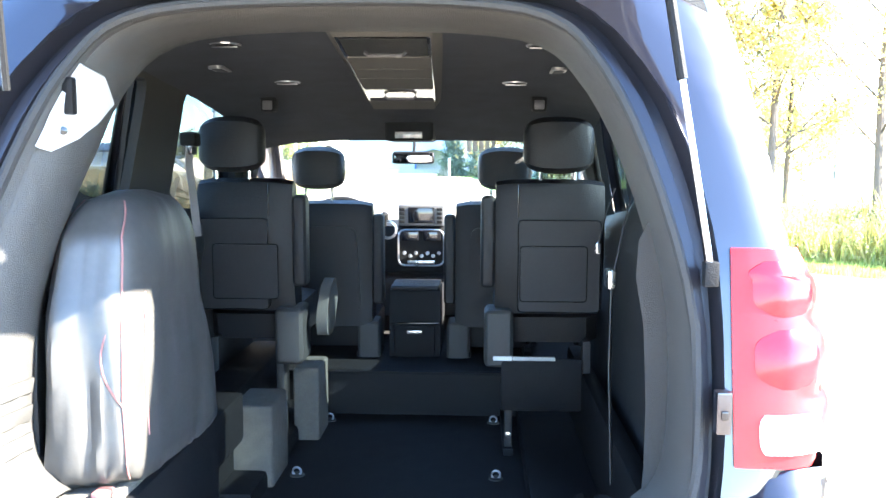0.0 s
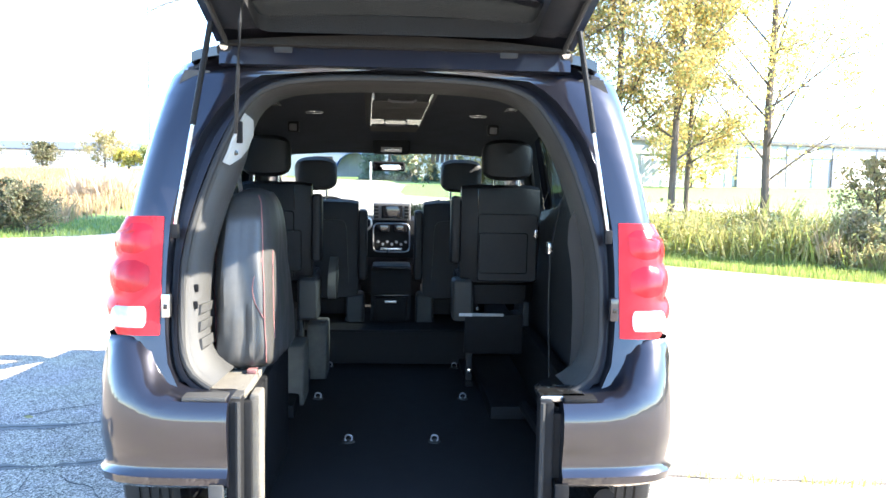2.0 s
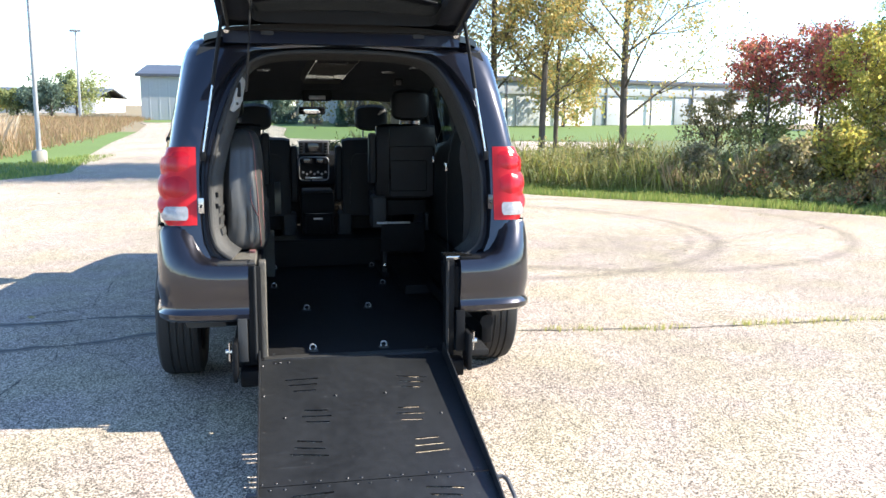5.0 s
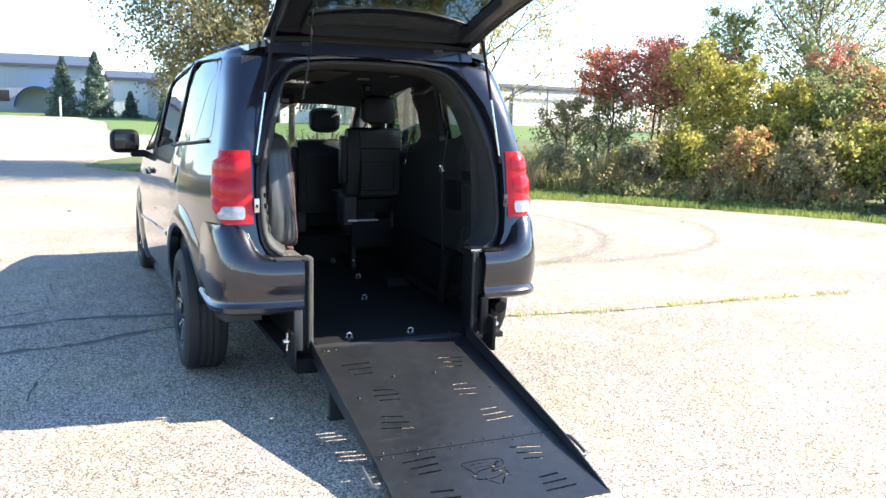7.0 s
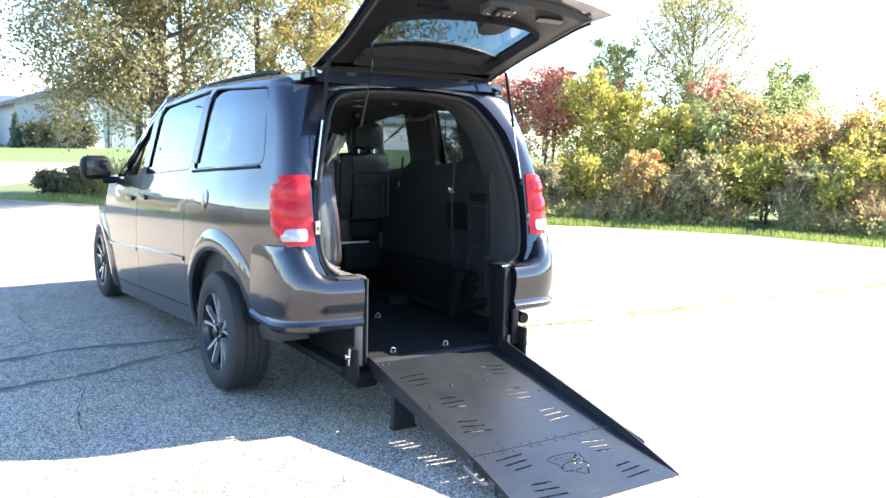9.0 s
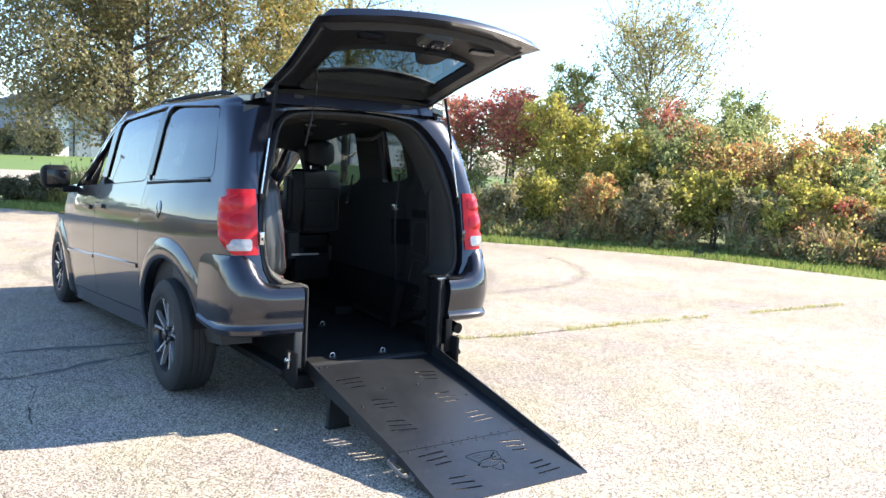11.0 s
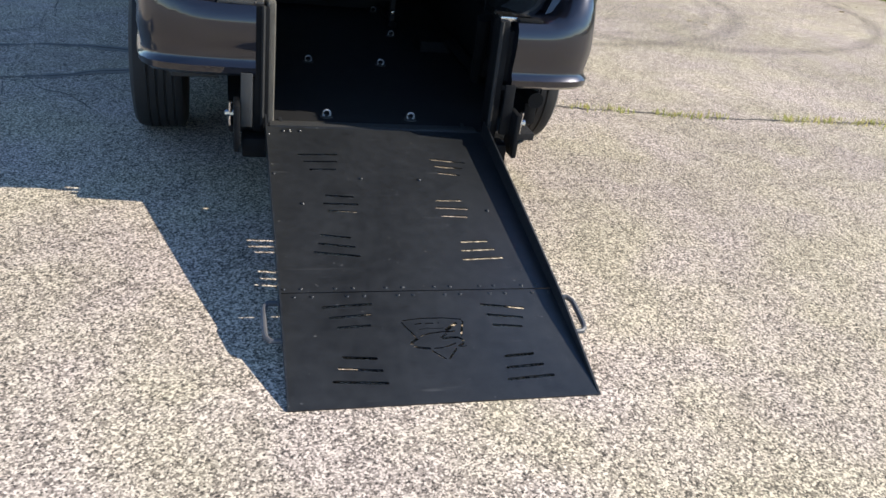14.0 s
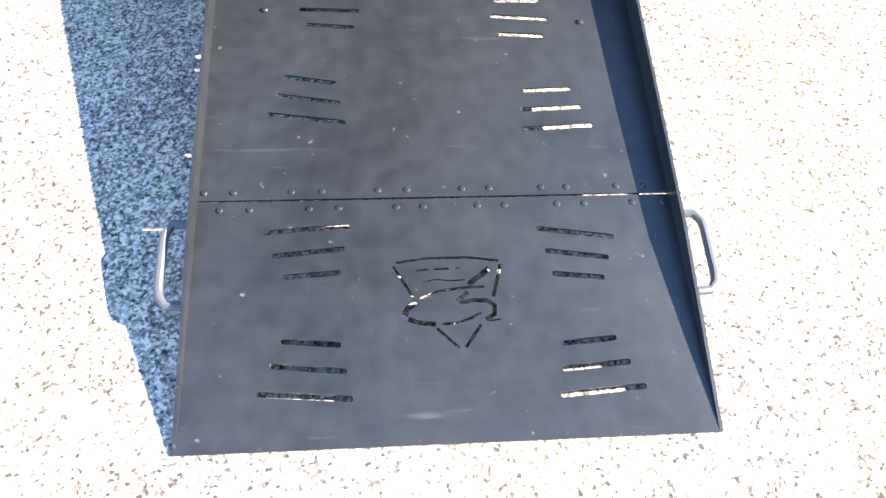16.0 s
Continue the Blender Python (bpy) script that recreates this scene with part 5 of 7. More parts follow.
for s in (-1, 1):
    hinge = part("gate_hinge", box((s * 0.36 - 0.03, 0.592, 1.765), (s * 0.36 + 0.03, 0.66, 1.80), 0.008), LINING, gate)
    part("hinge_bolt", lathe([(0.014, 0.0), (0.014, 0.01), (0.0, 0.012)], (s * 0.545, 0.60, 1.785), (0, -1, -0.3), 8, closed=False), STEEL, gate)
    part("corner_bracket", box((s * 0.52, 0.595, 1.755), (s * 0.57, 0.64, 1.79), 0.01), MAT, gate)
part("hinge_cover", loft([[(k * 0.555, 0.585, 1.785), (k * 0.555, 0.575, 1.79), (k * 0.555, 0.58, 1.796 + 0.03 * (1 - k * k)), (k * 0.555, 0.70, 1.805 + 0.035 * (1 - k * k)), (k * 0.555, 0.70, 1.785)] for k in np.linspace(-1, 1, 11)]), MAT, gate)
part("header_panel", loft([[(k * 0.56, 0.606, 1.722), (k * 0.56, 0.588, 1.728), (k * 0.56, 0.592, 1.75), (k * 0.56, 0.600, 1.79), (k * 0.56, 0.66, 1.80), (k * 0.56, 0.66, 1.722)] for k in np.linspace(-1, 1, 9)]), PAINT, minivan)
# loose strap hanging from the gate
part("pull_strap", tube([(-0.42, 0.26, 1.90), (-0.43, 0.24, 1.80), (-0.44, 0.26, 1.66), (-0.455, 0.30, 1.50)], 0.006, 6), BLACK, gate)

# jamb round the opening
EDGE_RING = [(0.605, 0.665, 0.55, 0.695), (0.645, 0.72, 0.605, 0.735), (0.668, 0.80, 0.635, 0.80), (0.676, 0.92, 0.645, 0.91), (0.676, 1.08, 0.642, 1.08), (0.668, 1.22, 0.612, 1.23),
             (0.645, 1.34, 0.572, 1.37), (0.605, 1.46, 0.527, 1.49), (0.555, 1.55, 0.485, 1.57), (0.50, 1.625, 0.44, 1.625), (0.42, 1.675, 0.36, 1.662), (0.25, 1.70, 0.22, 1.680), (0.08, 1.705, 0.08, 1.685)]


def smoothed(points):
    """The same outline with a rounded midpoint put into every stretch."""
    out = []
    for i in range(len(points) - 1):
        a, b, c, d = (np.array(points[min(max(j, 0), len(points) - 1)]) for j in (i - 1, i, i + 1, i + 2))
        out += [tuple(b), tuple((9 * (b + c) - a - d) / 16)]
    return out + [points[-1]]


EDGE_RING = smoothed(EDGE_RING)


def ring_at(mix, inward, back):
    """The opening's outline: mix 0 is the skin's edge, 1 the inner ridge; then further in, and forward."""
    out = []
    for s in (-1, 1):
        side = []
        for xo, zo, xi, zi in EDGE_RING:
            x, z = xo + (xi - xo) * mix, zo + (zi - zo) * mix
            d = Vector((-x * 0.9, 1.15 - z)).normalized()
            k = ramped(z, [1.44, 1.58], [1.0 if s < 0 else 0.2, 0.4])
            x, z2 = x + d.x * inward * k, z + d.y * inward * k
            side.append(rake(s * x, ramped(z, REAR_Z, REAR_Y) + 0.012 + back, lift(0.5, z2)))
        out += side if s < 0 else side[::-1]
    return out


def trim_at(s, z, inward, back):
    """One spot on the opening's inner trim at height z."""
    zi = [e[3] for e in EDGE_RING]
    x = ramped(z, zi, [e[2] for e in EDGE_RING])
    d = Vector((-x * 0.9, 1.15 - z)).normalized()
    return rake(s * (x + d.x * inward), ramped(z, REAR_Z, REAR_Y) + 0.012 + back, lift(0.5, z + d.y * inward))


part("door_jamb", loft([ring_at(0, 0, 0.0), ring_at(0.08, 0, 0.03), ring_at(0.2, 0, 0.055), ring_at(0.5, 0, 0.055), ring_at(0.6, 0, 0.03), ring_at(0.95, 0, 0.025), ring_at(1, 0.004, 0.05)], closed=False), JAMBPAINT, minivan)
part("weatherstrip", tube(ring_at(1, 0.010, 0.035), 0.011, 8), RUBBER, minivan, "black rubber weatherstrip")
TRIM_RINGS = [(0.0, 0.04), (0.014, 0.042), (0.020, 0.050), (0.016, 0.055), (0.024, 0.066), (0.021, 0.072), (0.036, 0.082), (0.055, 0.12), (0.066, 0.17), (0.060, 0.22), (0.020, 0.30)]
inside = [[ring_at(1, a - off, b) for a, b in TRIM_RINGS] for off in (0.0, 0.004)]
part("opening_trim", slab(*inside), PILLAR, minivan, "charcoal opening trim")
for s in (-1, 1):
    keeper = part("striker", box((s * 0.655, 0.335, 0.96), (s * 0.680, 0.36, 1.03), 0.004), STEEL if s < 0 else PAINT, minivan)
    part("striker_hole", box((s * 0.662, 0.331, 0.985), (s * 0.674, 0.336, 1.0), 0.003), SCREEN, keeper)

def trim_depth(back):
    return ramped(back, [0.04, 0.055, 0.12, 0.17, 0.22], [0.010, 0.026, 0.055, 0.066, 0.060])


# inner side trim with window openings
IZ = [0.34, 0.45, 0.58, 0.70, 0.78, 0.90, 1.0, 1.06, 1.15, 1.22, 1.27, 1.33, 1.42, 1.52, 1.60, 1.65, 1.68]


def inner_inset(y, z):
    deep = ramped(y, [0.6, 0.8, 0.95, 1.1], [0.19, 0.15, 0.12, 0.075])
    low = ramped(y, [0.6, 0.75, 0.9, 1.1], [0.275, 0.24, 0.205, 0.19])
    return ramped(z, [0.3, 0.7, 1.15, 1.24, 1.3, 1.65, 1.7], [0.22, low, low, 0.7 * low + 0.3 * deep, deep, deep, 0.07])


for s in (-1, 1):
    # passenger side's shade put into the colour: its rear piece takes the darker plastic
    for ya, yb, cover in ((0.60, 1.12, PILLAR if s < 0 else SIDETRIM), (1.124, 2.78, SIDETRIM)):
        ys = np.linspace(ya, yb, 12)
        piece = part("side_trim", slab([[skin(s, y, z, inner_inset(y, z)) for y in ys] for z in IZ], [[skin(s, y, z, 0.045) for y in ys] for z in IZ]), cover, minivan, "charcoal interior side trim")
        if ya < 1:
            rear_piece = piece
    ob = piece
    cut(ob, window_solid(s, [(1.2, 1.31), (1.24, 1.62), (1.57, 1.64), (1.58, 1.29)]))
    cut(ob, window_solid(s, [(1.93, 1.285), (1.90, 1.655), (2.58, 1.65), (2.71, 1.25)]))
    # moulded ribs and pocket low on the trim
    for i in range(3 if s < 0 else 0):
        z = 0.775 + i * 0.056
        net = [[[trim_at(s, z + dz, trim_depth(b) + off + lift_in, b) for dz, lift_in in ((0.0, -0.003), (0.006, 0.006), (0.034, 0.009), (0.040, -0.003))] for b in (0.105, 0.112, 0.15, 0.20, 0.21)] for off in (0.0, -0.012)]
        part("trim_rib", slab(*net), PILLAR, rear_piece)
    for z in ((0.93, 0.985) if s < 0 else ()):
        q = trim_at(s, z, trim_depth(0.085), 0.085)
        part("trim_clip", box(q - Vector((0.004, 0.004, 0.012)), q + Vector((0.010, 0.004, 0.012)), 0.003), BLACK, rear_piece)
    if s > 0:
        for y0, y1, z0, z1 in ((0.66, 1.02, 0.80, 1.02), (0.66, 1.02, 0.52, 0.76)):
            line = rounded([(y0, z0), (y1, z0), (y1 - 0.03, z1), (y0 + 0.03, z1)], 0.04, 4)
            part("panel_groove", tube([skin(s, y, z, inner_inset(y, z) + 0.001) for y, z in line + line[:1]], 0.0035, 5), PILLAR, rear_piece)
    part("grab_recess", slab([[skin(s, y, z, inner_inset(y, z) + 0.006) for y in np.linspace(0.70, 1.0, 5)] for z in (1.05, 1.08, 1.10)], [[skin(s, y, z, inner_inset(y, z) - 0.01) for y in np.linspace(0.70, 1.0, 5)] for z in (1.04, 1.08, 1.11)]), BLACK, ob)
    part("speaker_grille", slab([[skin(s, y, z, inner_inset(y, z) + 0.008) for y in np.linspace(1.05, 1.32, 5)] for z in (0.86, 0.95, 1.03)], [[skin(s, y, z, inner_inset(y, z) - 0.01) for y in np.linspace(1.03, 1.34, 5)] for z in (0.84, 0.95, 1.05)]), BLACK, ob)
    # pillar cover beside the quarter window, with a button plate
    p = skin(s, 0.66, 1.42, 0.10)
    part("button_plate", box((p.x - 0.006, p.y - 0.045, p.z - 0.05), (p.x + 0.006, p.y + 0.045, p.z + 0.05), 0.004), TRIM, ob)
    part("belt_guide", box((p.x - s * 0.0 - 0.012, p.y + 0.05, p.z + 0.09), (p.x + 0.012, p.y + 0.09, p.z + 0.15), 0.006), BLACK, ob)
    part("front_pillar_trim", tube([skin(s, 2.80, 1.68, 0.09), skin(s, 2.80, 1.4, 0.09), skin(s, 2.82, 1.1, 0.10), skin(s, 2.82, 0.7, 0.12)], 0.04, 8), TRIM, minivan)
    part("front_door_trim", slab([[skin(s, y, z, 0.10) for y in np.linspace(2.84, 3.7, 6)] for z in (0.5, 0.8, 1.05, 1.2)], [[skin(s, y, z, 0.045) for y in np.linspace(2.84, 3.7, 6)] for z in (0.5, 0.8, 1.05, 1.2)]), TRIM, minivan)

# sun patch high on the driver's side pillar, put in as a pale plate
def sun_patch_net(off):
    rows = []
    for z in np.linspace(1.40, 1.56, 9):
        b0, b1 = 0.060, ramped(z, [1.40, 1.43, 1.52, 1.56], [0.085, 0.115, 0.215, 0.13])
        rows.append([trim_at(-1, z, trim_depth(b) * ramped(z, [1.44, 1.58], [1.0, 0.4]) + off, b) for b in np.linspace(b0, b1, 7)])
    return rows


pp = part("pillar_plate", slab(sun_patch_net(0.004), sun_patch_net(-0.004)), SUNPATCH_LABEL, minivan, "pale plate put in for the sun falling on the pillar trim")
q = trim_at(-1, 1.445, trim_depth(0.088) + 0.004, 0.088)
part("plate_button", lathe([(0.008, -0.003), (0.008, 0.003), (0.0, 0.004)], q, (0.55, -1, 0), 12, closed=False), SCREEN, pp)
q = trim_at(-1, 1.505, trim_depth(0.075) * 0.75, 0.075)
part("plate_latch", box(q - Vector((0.012, 0.014, 0.035)), q + Vector((0.012, 0.006, 0.035)), 0.005), BLACK, pp)

# headliner
rows, inner = [], []
for y in np.linspace(0.66, 2.86, 14):
    ks = [-1, -0.93, -0.8, -0.5, 0, 0.5, 0.8, 0.93, 1]
    w = half(y, 1.66) - 0.06
    drop = 0.055 + 0.03 * max(0, (y - 2.3) / 0.5)
    rows.append([rake(k * w, y, liner_z(y) - drop - 0.05 * abs(k) ** 5) for k in ks])
    inner.append([rake(k * w, y, liner_z(y) - drop + 0.012 - 0.05 * abs(k) ** 5) for k in ks])
liner = part("headliner", slab(rows, inner), HEADLINER, minivan, "dark cloth headliner")


def ceiling_z(x, y):
    w = half(y, 1.66) - 0.06
    return rake(0, y, liner_z(y) - 0.055 - 0.03 * max(0, (y - 2.3) / 0.5) - 0.05 * (abs(x) / w) ** 5).z


def console_x(y):
    return 0.020 - 0.040 * (y - 1.33)


rings = []
for y, w, d in ((1.13, 0.146, 0.004), (1.16, 0.152, 0.026), (1.5, 0.152, 0.029), (1.9, 0.147, 0.032), (2.28, 0.142, 0.034), (2.32, 0.134, 0.004)):
    z, cx = ceiling_z(0, y), console_x(y)
    rings.append([(cx + k * w, y, z - d * (1 - max(0, abs(k) - 0.80) / 0.20)) for k in (-1, -0.9, -0.80, -0.3, 0.3, 0.80, 0.9, 1)] + [(cx + w, y, z + 0.02), (cx - w, y, z + 0.02)])
oc = part("ceiling_console", loft(rings), BEIGE, liner, "grey-beige overhead console")


def console_panel(name, y0, y1, half_w, out, mat, parent, label=""):
    """A panel set into the console, following its slope."""
    net = [[[(console_x(y) + k * half_w, y, ceiling_z(0, y) - ramped(y, [1.16, 1.5, 1.9, 2.28], [0.026, 0.029, 0.032, 0.034]) - o) for k in (-1, -0.95, 0, 0.95, 1)] for y in np.linspace(y0, y1, 4)] for o in (out, -0.008)]
    return part(name, slab([[Vector(p) for p in r] for r in net[0]], [[Vector(p) for p in r] for r in net[1]]), mat, parent, label)


console_panel("console_recess", 1.165, 2.12, 0.122, 0.0012, SCREEN, oc)
for y0, y1 in ((1.175, 1.385), (1.905, 2.11)):
    tray = console_panel("console_bin", y0, y1, 0.112, 0.003, BLACK, oc, "open black storage bin")
    ym, cx = (y0 + y1) / 2, console_x((y0 + y1) / 2)
    z = ceiling_z(0, ym) - 0.042
    part("bin_handle", tube([(cx - 0.055, ym, z), (cx - 0.045, ym - 0.005, z - 0.008), (cx + 0.045, ym - 0.005, z - 0.008), (cx + 0.055, ym, z)], 0.005, 6), HANDLE, tray)
for y0, y1 in ((1.395, 1.555), (1.562, 1.70), (1.707, 1.895)):
    console_panel("console_lid", y0, y1, 0.118, 0.004, BEIGE, oc)
console_panel("console_strip", 2.125, 2.27, 0.118, 0.003, BEIGE, oc)
for x, y, kind in ((-0.434, 1.358, 0), (-0.540, 1.655, 1), (-0.398, 1.955, 0), (0.445, 1.378, 0), (0.517, 1.70, 1), (0.397, 1.975, 0)):
    z = ceiling_z(x, y)
    bm = lathe([(0.047, 0.0), (0.046, 0.004), (0.041, 0.005), (0.040, 0.001)], (x, y, z + 0.002), (0, 0, -1), 28)
    if kind == 0:
        v = part("ceiling_vent", bm, SILVER, liner, "silver-rimmed round ceiling vent")
        part("vent_louvre", lathe([(0.040, 0.0), (0.038, 0.004), (0.0, 0.007)], (x, y, z + 0.001), (0, 0, -1), 20, closed=False), BLACK, v)
        part("vent_bar", box((x - 0.036, y - 0.004, z - 0.008), (x + 0.036, y + 0.004, z - 0.003), 0.001), SILVER, v)
    else:
        bm = prism(rounded([(-0.024, -0.06), (0.024, -0.06), (0.024, 0.06), (-0.024, 0.06)], 0.023, 5), -0.004, 0.007, lambda a, b, k: Vector((x + a, y + b, z - k)))
        v = part("reading_lamp", bm, SILVER, liner, "silver-rimmed reading lamp")
        part("lamp_lens", prism(rounded([(-0.015, -0.045), (0.015, -0.045), (0.015, 0.045), (-0.015, 0.045)], 0.014, 5), 0.004, 0.009, lambda a, b, k: Vector((x + a, y + b, z - k))), PILLAR, v)
for x in (-0.523, 0.493):
    z = ceiling_z(x, 2.2)
    hook = part("coat_hook", box((x - 0.03, 2.17, z - 0.055), (x + 0.03, 2.23, z + 0.01), 0.015), BLACK, liner)
    part("hook_face", box((x - 0.018, 2.162, z - 0.045), (x + 0.018, 2.172, z - 0.012), 0.004), HANDLE, hook)
for s in (-1, 1):
    h = part("sun_visor", box((s * 0.40 - 0.03 - 0.24, 2.78, 1.505), (s * 0.40 - 0.03 + 0.24, 2.96, 1.53), 0.01), HEADLINER, minivan)
    part("visor_label", box((s * 0.33 - 0.06 - 0.06, 2.776, 1.515), (s * 0.33 - 0.06 + 0.06, 2.781, 1.532), 0.001), WHITE, h)
front = part("front_header_console", box((-0.135, 2.62, 1.475), (0.075, 2.92, 1.58), 0.02, 3), BLACK, minivan)
part("map_lamp", box((-0.09, 2.615, 1.485), (0.03, 2.63, 1.515), 0.006), CLEARLENS, front)
mirror = part("rear_view_mirror", box((-0.15, 3.08, 1.375), (0.055, 3.11, 1.435), 0.02, 3), BLACK, minivan, "rear view mirror on the windscreen")
part("mirror_face", box((-0.14, 3.076, 1.382), (0.045, 3.081, 1.428), 0.002), MIRRORGLASS, mirror)
part("mirror_stem", tube([(-0.045, 3.10, 1.43), (-0.045, 3.13, 1.49)], 0.008, 6), BLACK, mirror)

# floor pan, sides of the lowered channel, carpeted risers, underbody
floor_pan = part("floor_pan", box((-0.56, 0.288, 0.25), (0.66, 2.62, 0.28), 0.004), MAT, minivan, "black rubber cabin floor")
part("threshold", box((-0.41, 0.290, 0.270), (0.41, 0.345, 0.2835), 0.003), PILLAR, floor_pan, "grey metal threshold strip")
part("front_floor", box((-0.76, 2.60, 0.26), (0.76, 3.95, 0.47), 0.01), MAT, minivan)
part("floor_edge", box((-0.56, 2.59, 0.462), (0.60, 2.62, 0.476), 0.004), BLACK, minivan)
for s in (-1, 1):
    end = 1.16 if s < 0 else 0.40
    wall = part("channel_wall", box((s * (0.415 if s < 0 else 0.455), 0.31, 0.26), (s * 0.475, end, 0.715), 0.008), BLACK, minivan)
    part("ledge", box((s * 0.47, 0.28, 0.60), (s * 0.74, end, 0.712), 0.008), BLACK, wall)
    if s < 0:
        part("carpet_top", box((-0.435, 0.335, 0.700), (-0.66, 1.17, 0.738), 0.014, 3), CARPET, wall, "grey carpet pad")
    part("sill_plate", box((s * 0.44, 0.27, 0.730), (s * (0.63 if s < 0 else 0.575), 0.345 if s < 0 else 0.40, 0.742 if s < 0 else 0.748), 0.004), PILLAR if s < 0 else STEEL, wall)
    post = part("opening_post", box((s * 0.437, 0.24, 0.27), (s * 0.476, 0.325, 0.735), 0.008), BLACK, minivan)
    part("post_seal", tube([(s * 0.441, 0.238, 0.30), (s * 0.441, 0.238, 0.735)], 0.008, 6), RUBBER, post)
    part("post_flange", box((s * 0.478, 0.205, 0.30), (s * 0.520, 0.222, 0.50), 0.004), PILLAR if s < 0 else BLACK, post)
    part("pivot_box", box((s * 0.40, 0.19, 0.185), (s * 0.515, 0.30, 0.262), 0.012), BLACK, minivan)
    if s < 0:
        part("carpet_edge", box((-0.425, 0.33, 0.27), (-0.392, 0.42, 0.732), 0.010, 3), CARPET, wall, "grey carpet edging")
    part("closing_panel", box((s * 0.47, 0.255, 0.50), (s * 0.60, 0.275, 0.70), 0.01), BLACK, minivan)
    part("underbody", box((s * 0.44, 1.55, 0.24), (s * 0.84, 3.75, 0.34), 0.02), BLACK, minivan)
    if s < 0:
        part("rear_well", box((-0.47, 0.42, 0.50), (-0.62, 1.6, 0.66), 0.02), BLACK, minivan)
    part("lower_side", box((s * (0.555 if s < 0 else 0.66), 0.45 if s > 0 else 1.0, 0.26), (s * 0.72, 2.62, 0.60), 0.02), BLACK, minivan)
    arm = part("ramp_linkage", box((s * 0.522, 0.15, 0.22), (s * 0.545, 0.27, 0.40), 0.01), BLACK, minivan)
    part("linkage_bolt", lathe([(0.014, 0), (0.014, 0.03), (0.0, 0.034)], (s * 0.545, 0.20, 0.355), (s, 0, 0), 10, closed=False), STEEL, arm)
    part("linkage_pin", tube([(s * 0.556, 0.19, 0.40), (s * 0.556, 0.20, 0.31)], 0.008, 8), STEEL, arm)
    part("suspension_arm", tube([(s * 0.60, 1.55, 0.34), (s * 0.64, 1.10, 0.30), (s * 0.62, 0.62, 0.46)], 0.03, 8), BLACK, minivan)
    part("shock_absorber", tube([(s * 0.60, 1.0, 0.30), (s * 0.56, 0.86, 0.62)], 0.032, 10), BLACK, minivan)
part("underfloor", box((-0.46, 0.32, 0.17), (0.46, 3.7, 0.249), 0.02), BLACK, minivan)
part("exhaust_tip", tube([(0.64, 0.95, 0.40), (0.645, 0.50, 0.42), (0.655, 0.32, 0.41)], 0.034, 12), BLACK, minivan)
for (x, y) in ((-0.180, 1.235), (0.174, 1.235), (-0.364, 1.868), (0.340, 1.872), (-0.36, 2.50), (0.34, 2.50), (0.515, 2.48), (-0.182, 0.412), (0.160, 0.412)):
    a = thing("floor_anchor", "bright steel tie-down ring on the black floor", "tie-down", (x, y, 0.28), "floor tie-downs")
    part("plate", lathe([(0.026, 0.0), (0.026, 0.004), (0.022, 0.006), (0.0, 0.006)], (x, y, 0.28), (0, 0, 1), 14, closed=False), PILLAR, a)
    part("ring", tube([(x + 0.015 * math.cos(q), y - 0.004, 0.296 + 0.015 * math.sin(q)) for q in (2 * math.pi * j / 12 for j in range(13))], 0.0042, 6), POLE, a)
for name, lo, hi in (("carpet_riser", (-0.66, 1.75, 0.275), (-0.42, 1.98, 0.565)), ("carpet_riser", (-0.46, 2.24, 0.275), (-0.355, 2.45, 0.575))):
    part(name, box(lo, hi, 0.015, 3), CARPET, minivan, "grey carpeted riser")

# dashboard
dash = part("dashboard", loft([[(x, 3.42, 0.80), (x, 3.40, 0.95), (x, 3.44, 1.045), (x, 3.52, 1.075), (x, 3.75, 1.04), (x, 3.80, 0.80)] for x in (-0.79, -0.5, -0.15, 0.1, 0.45, 0.74)]), BLACK, minivan)
stack = part("centre_panel", loft([[(x, 3.37, 0.82), (x, 3.365, 1.03), (x, 3.40, 1.05), (x, 3.46, 0.82)] for x in (-0.15, 0.095)]), BLACK, dash)
ring = rounded([(-0.147, 0.845), (-0.147, 1.032), (0.090, 1.032), (0.090, 0.845)], 0.04, 5)
part("silver_edge", tube([(x, 3.360, z) for x, z in ring + ring[:1]], 0.0055, 6), SILVER, dash)
radio = part("radio", box((-0.148, 3.35, 1.052), (0.095, 3.42, 1.165), 0.012, 3), HANDLE, dash, "grey-framed radio")
part("radio_screen", box((-0.095, 3.343, 1.068), (0.042, 3.352, 1.15), 0.003), SCREEN, dash)
for x in (-0.128, 0.068):
    for i in range(4):
        part("radio_button", box((x - 0.014, 3.345, 1.066 + i * 0.022), (x + 0.014, 3.352, 1.081 + i * 0.022), 0.002), BLACK, dash)
for x in (-0.085, 0.03):
    part("air_vent", box((x - 0.045, 3.352, 0.975), (x + 0.045, 3.366, 1.025), 0.006), SCREEN, dash)
for i in range(7):
    part("climate_knob", lathe([(0.010, 0), (0.010, 0.012), (0.0, 0.014)], (-0.115 + i * 0.030, 3.362, 0.91 - 0.015 * (i % 2)), (0, -1, 0.1), 8, closed=False), SILVER, dash)
part("control_strip", box((-0.10, 3.352, 0.855), (0.045, 3.366, 0.872), 0.003), SILVER, dash)
part("gear_knob", lathe([(0.0, 0), (0.012, 0.0), (0.012, 0.03), (0.022, 0.04), (0.022, 0.07), (0.0, 0.08)], (-0.215, 3.33, 1.055), (0, -0.4, 1), 12, closed=False), BLACK, dash)
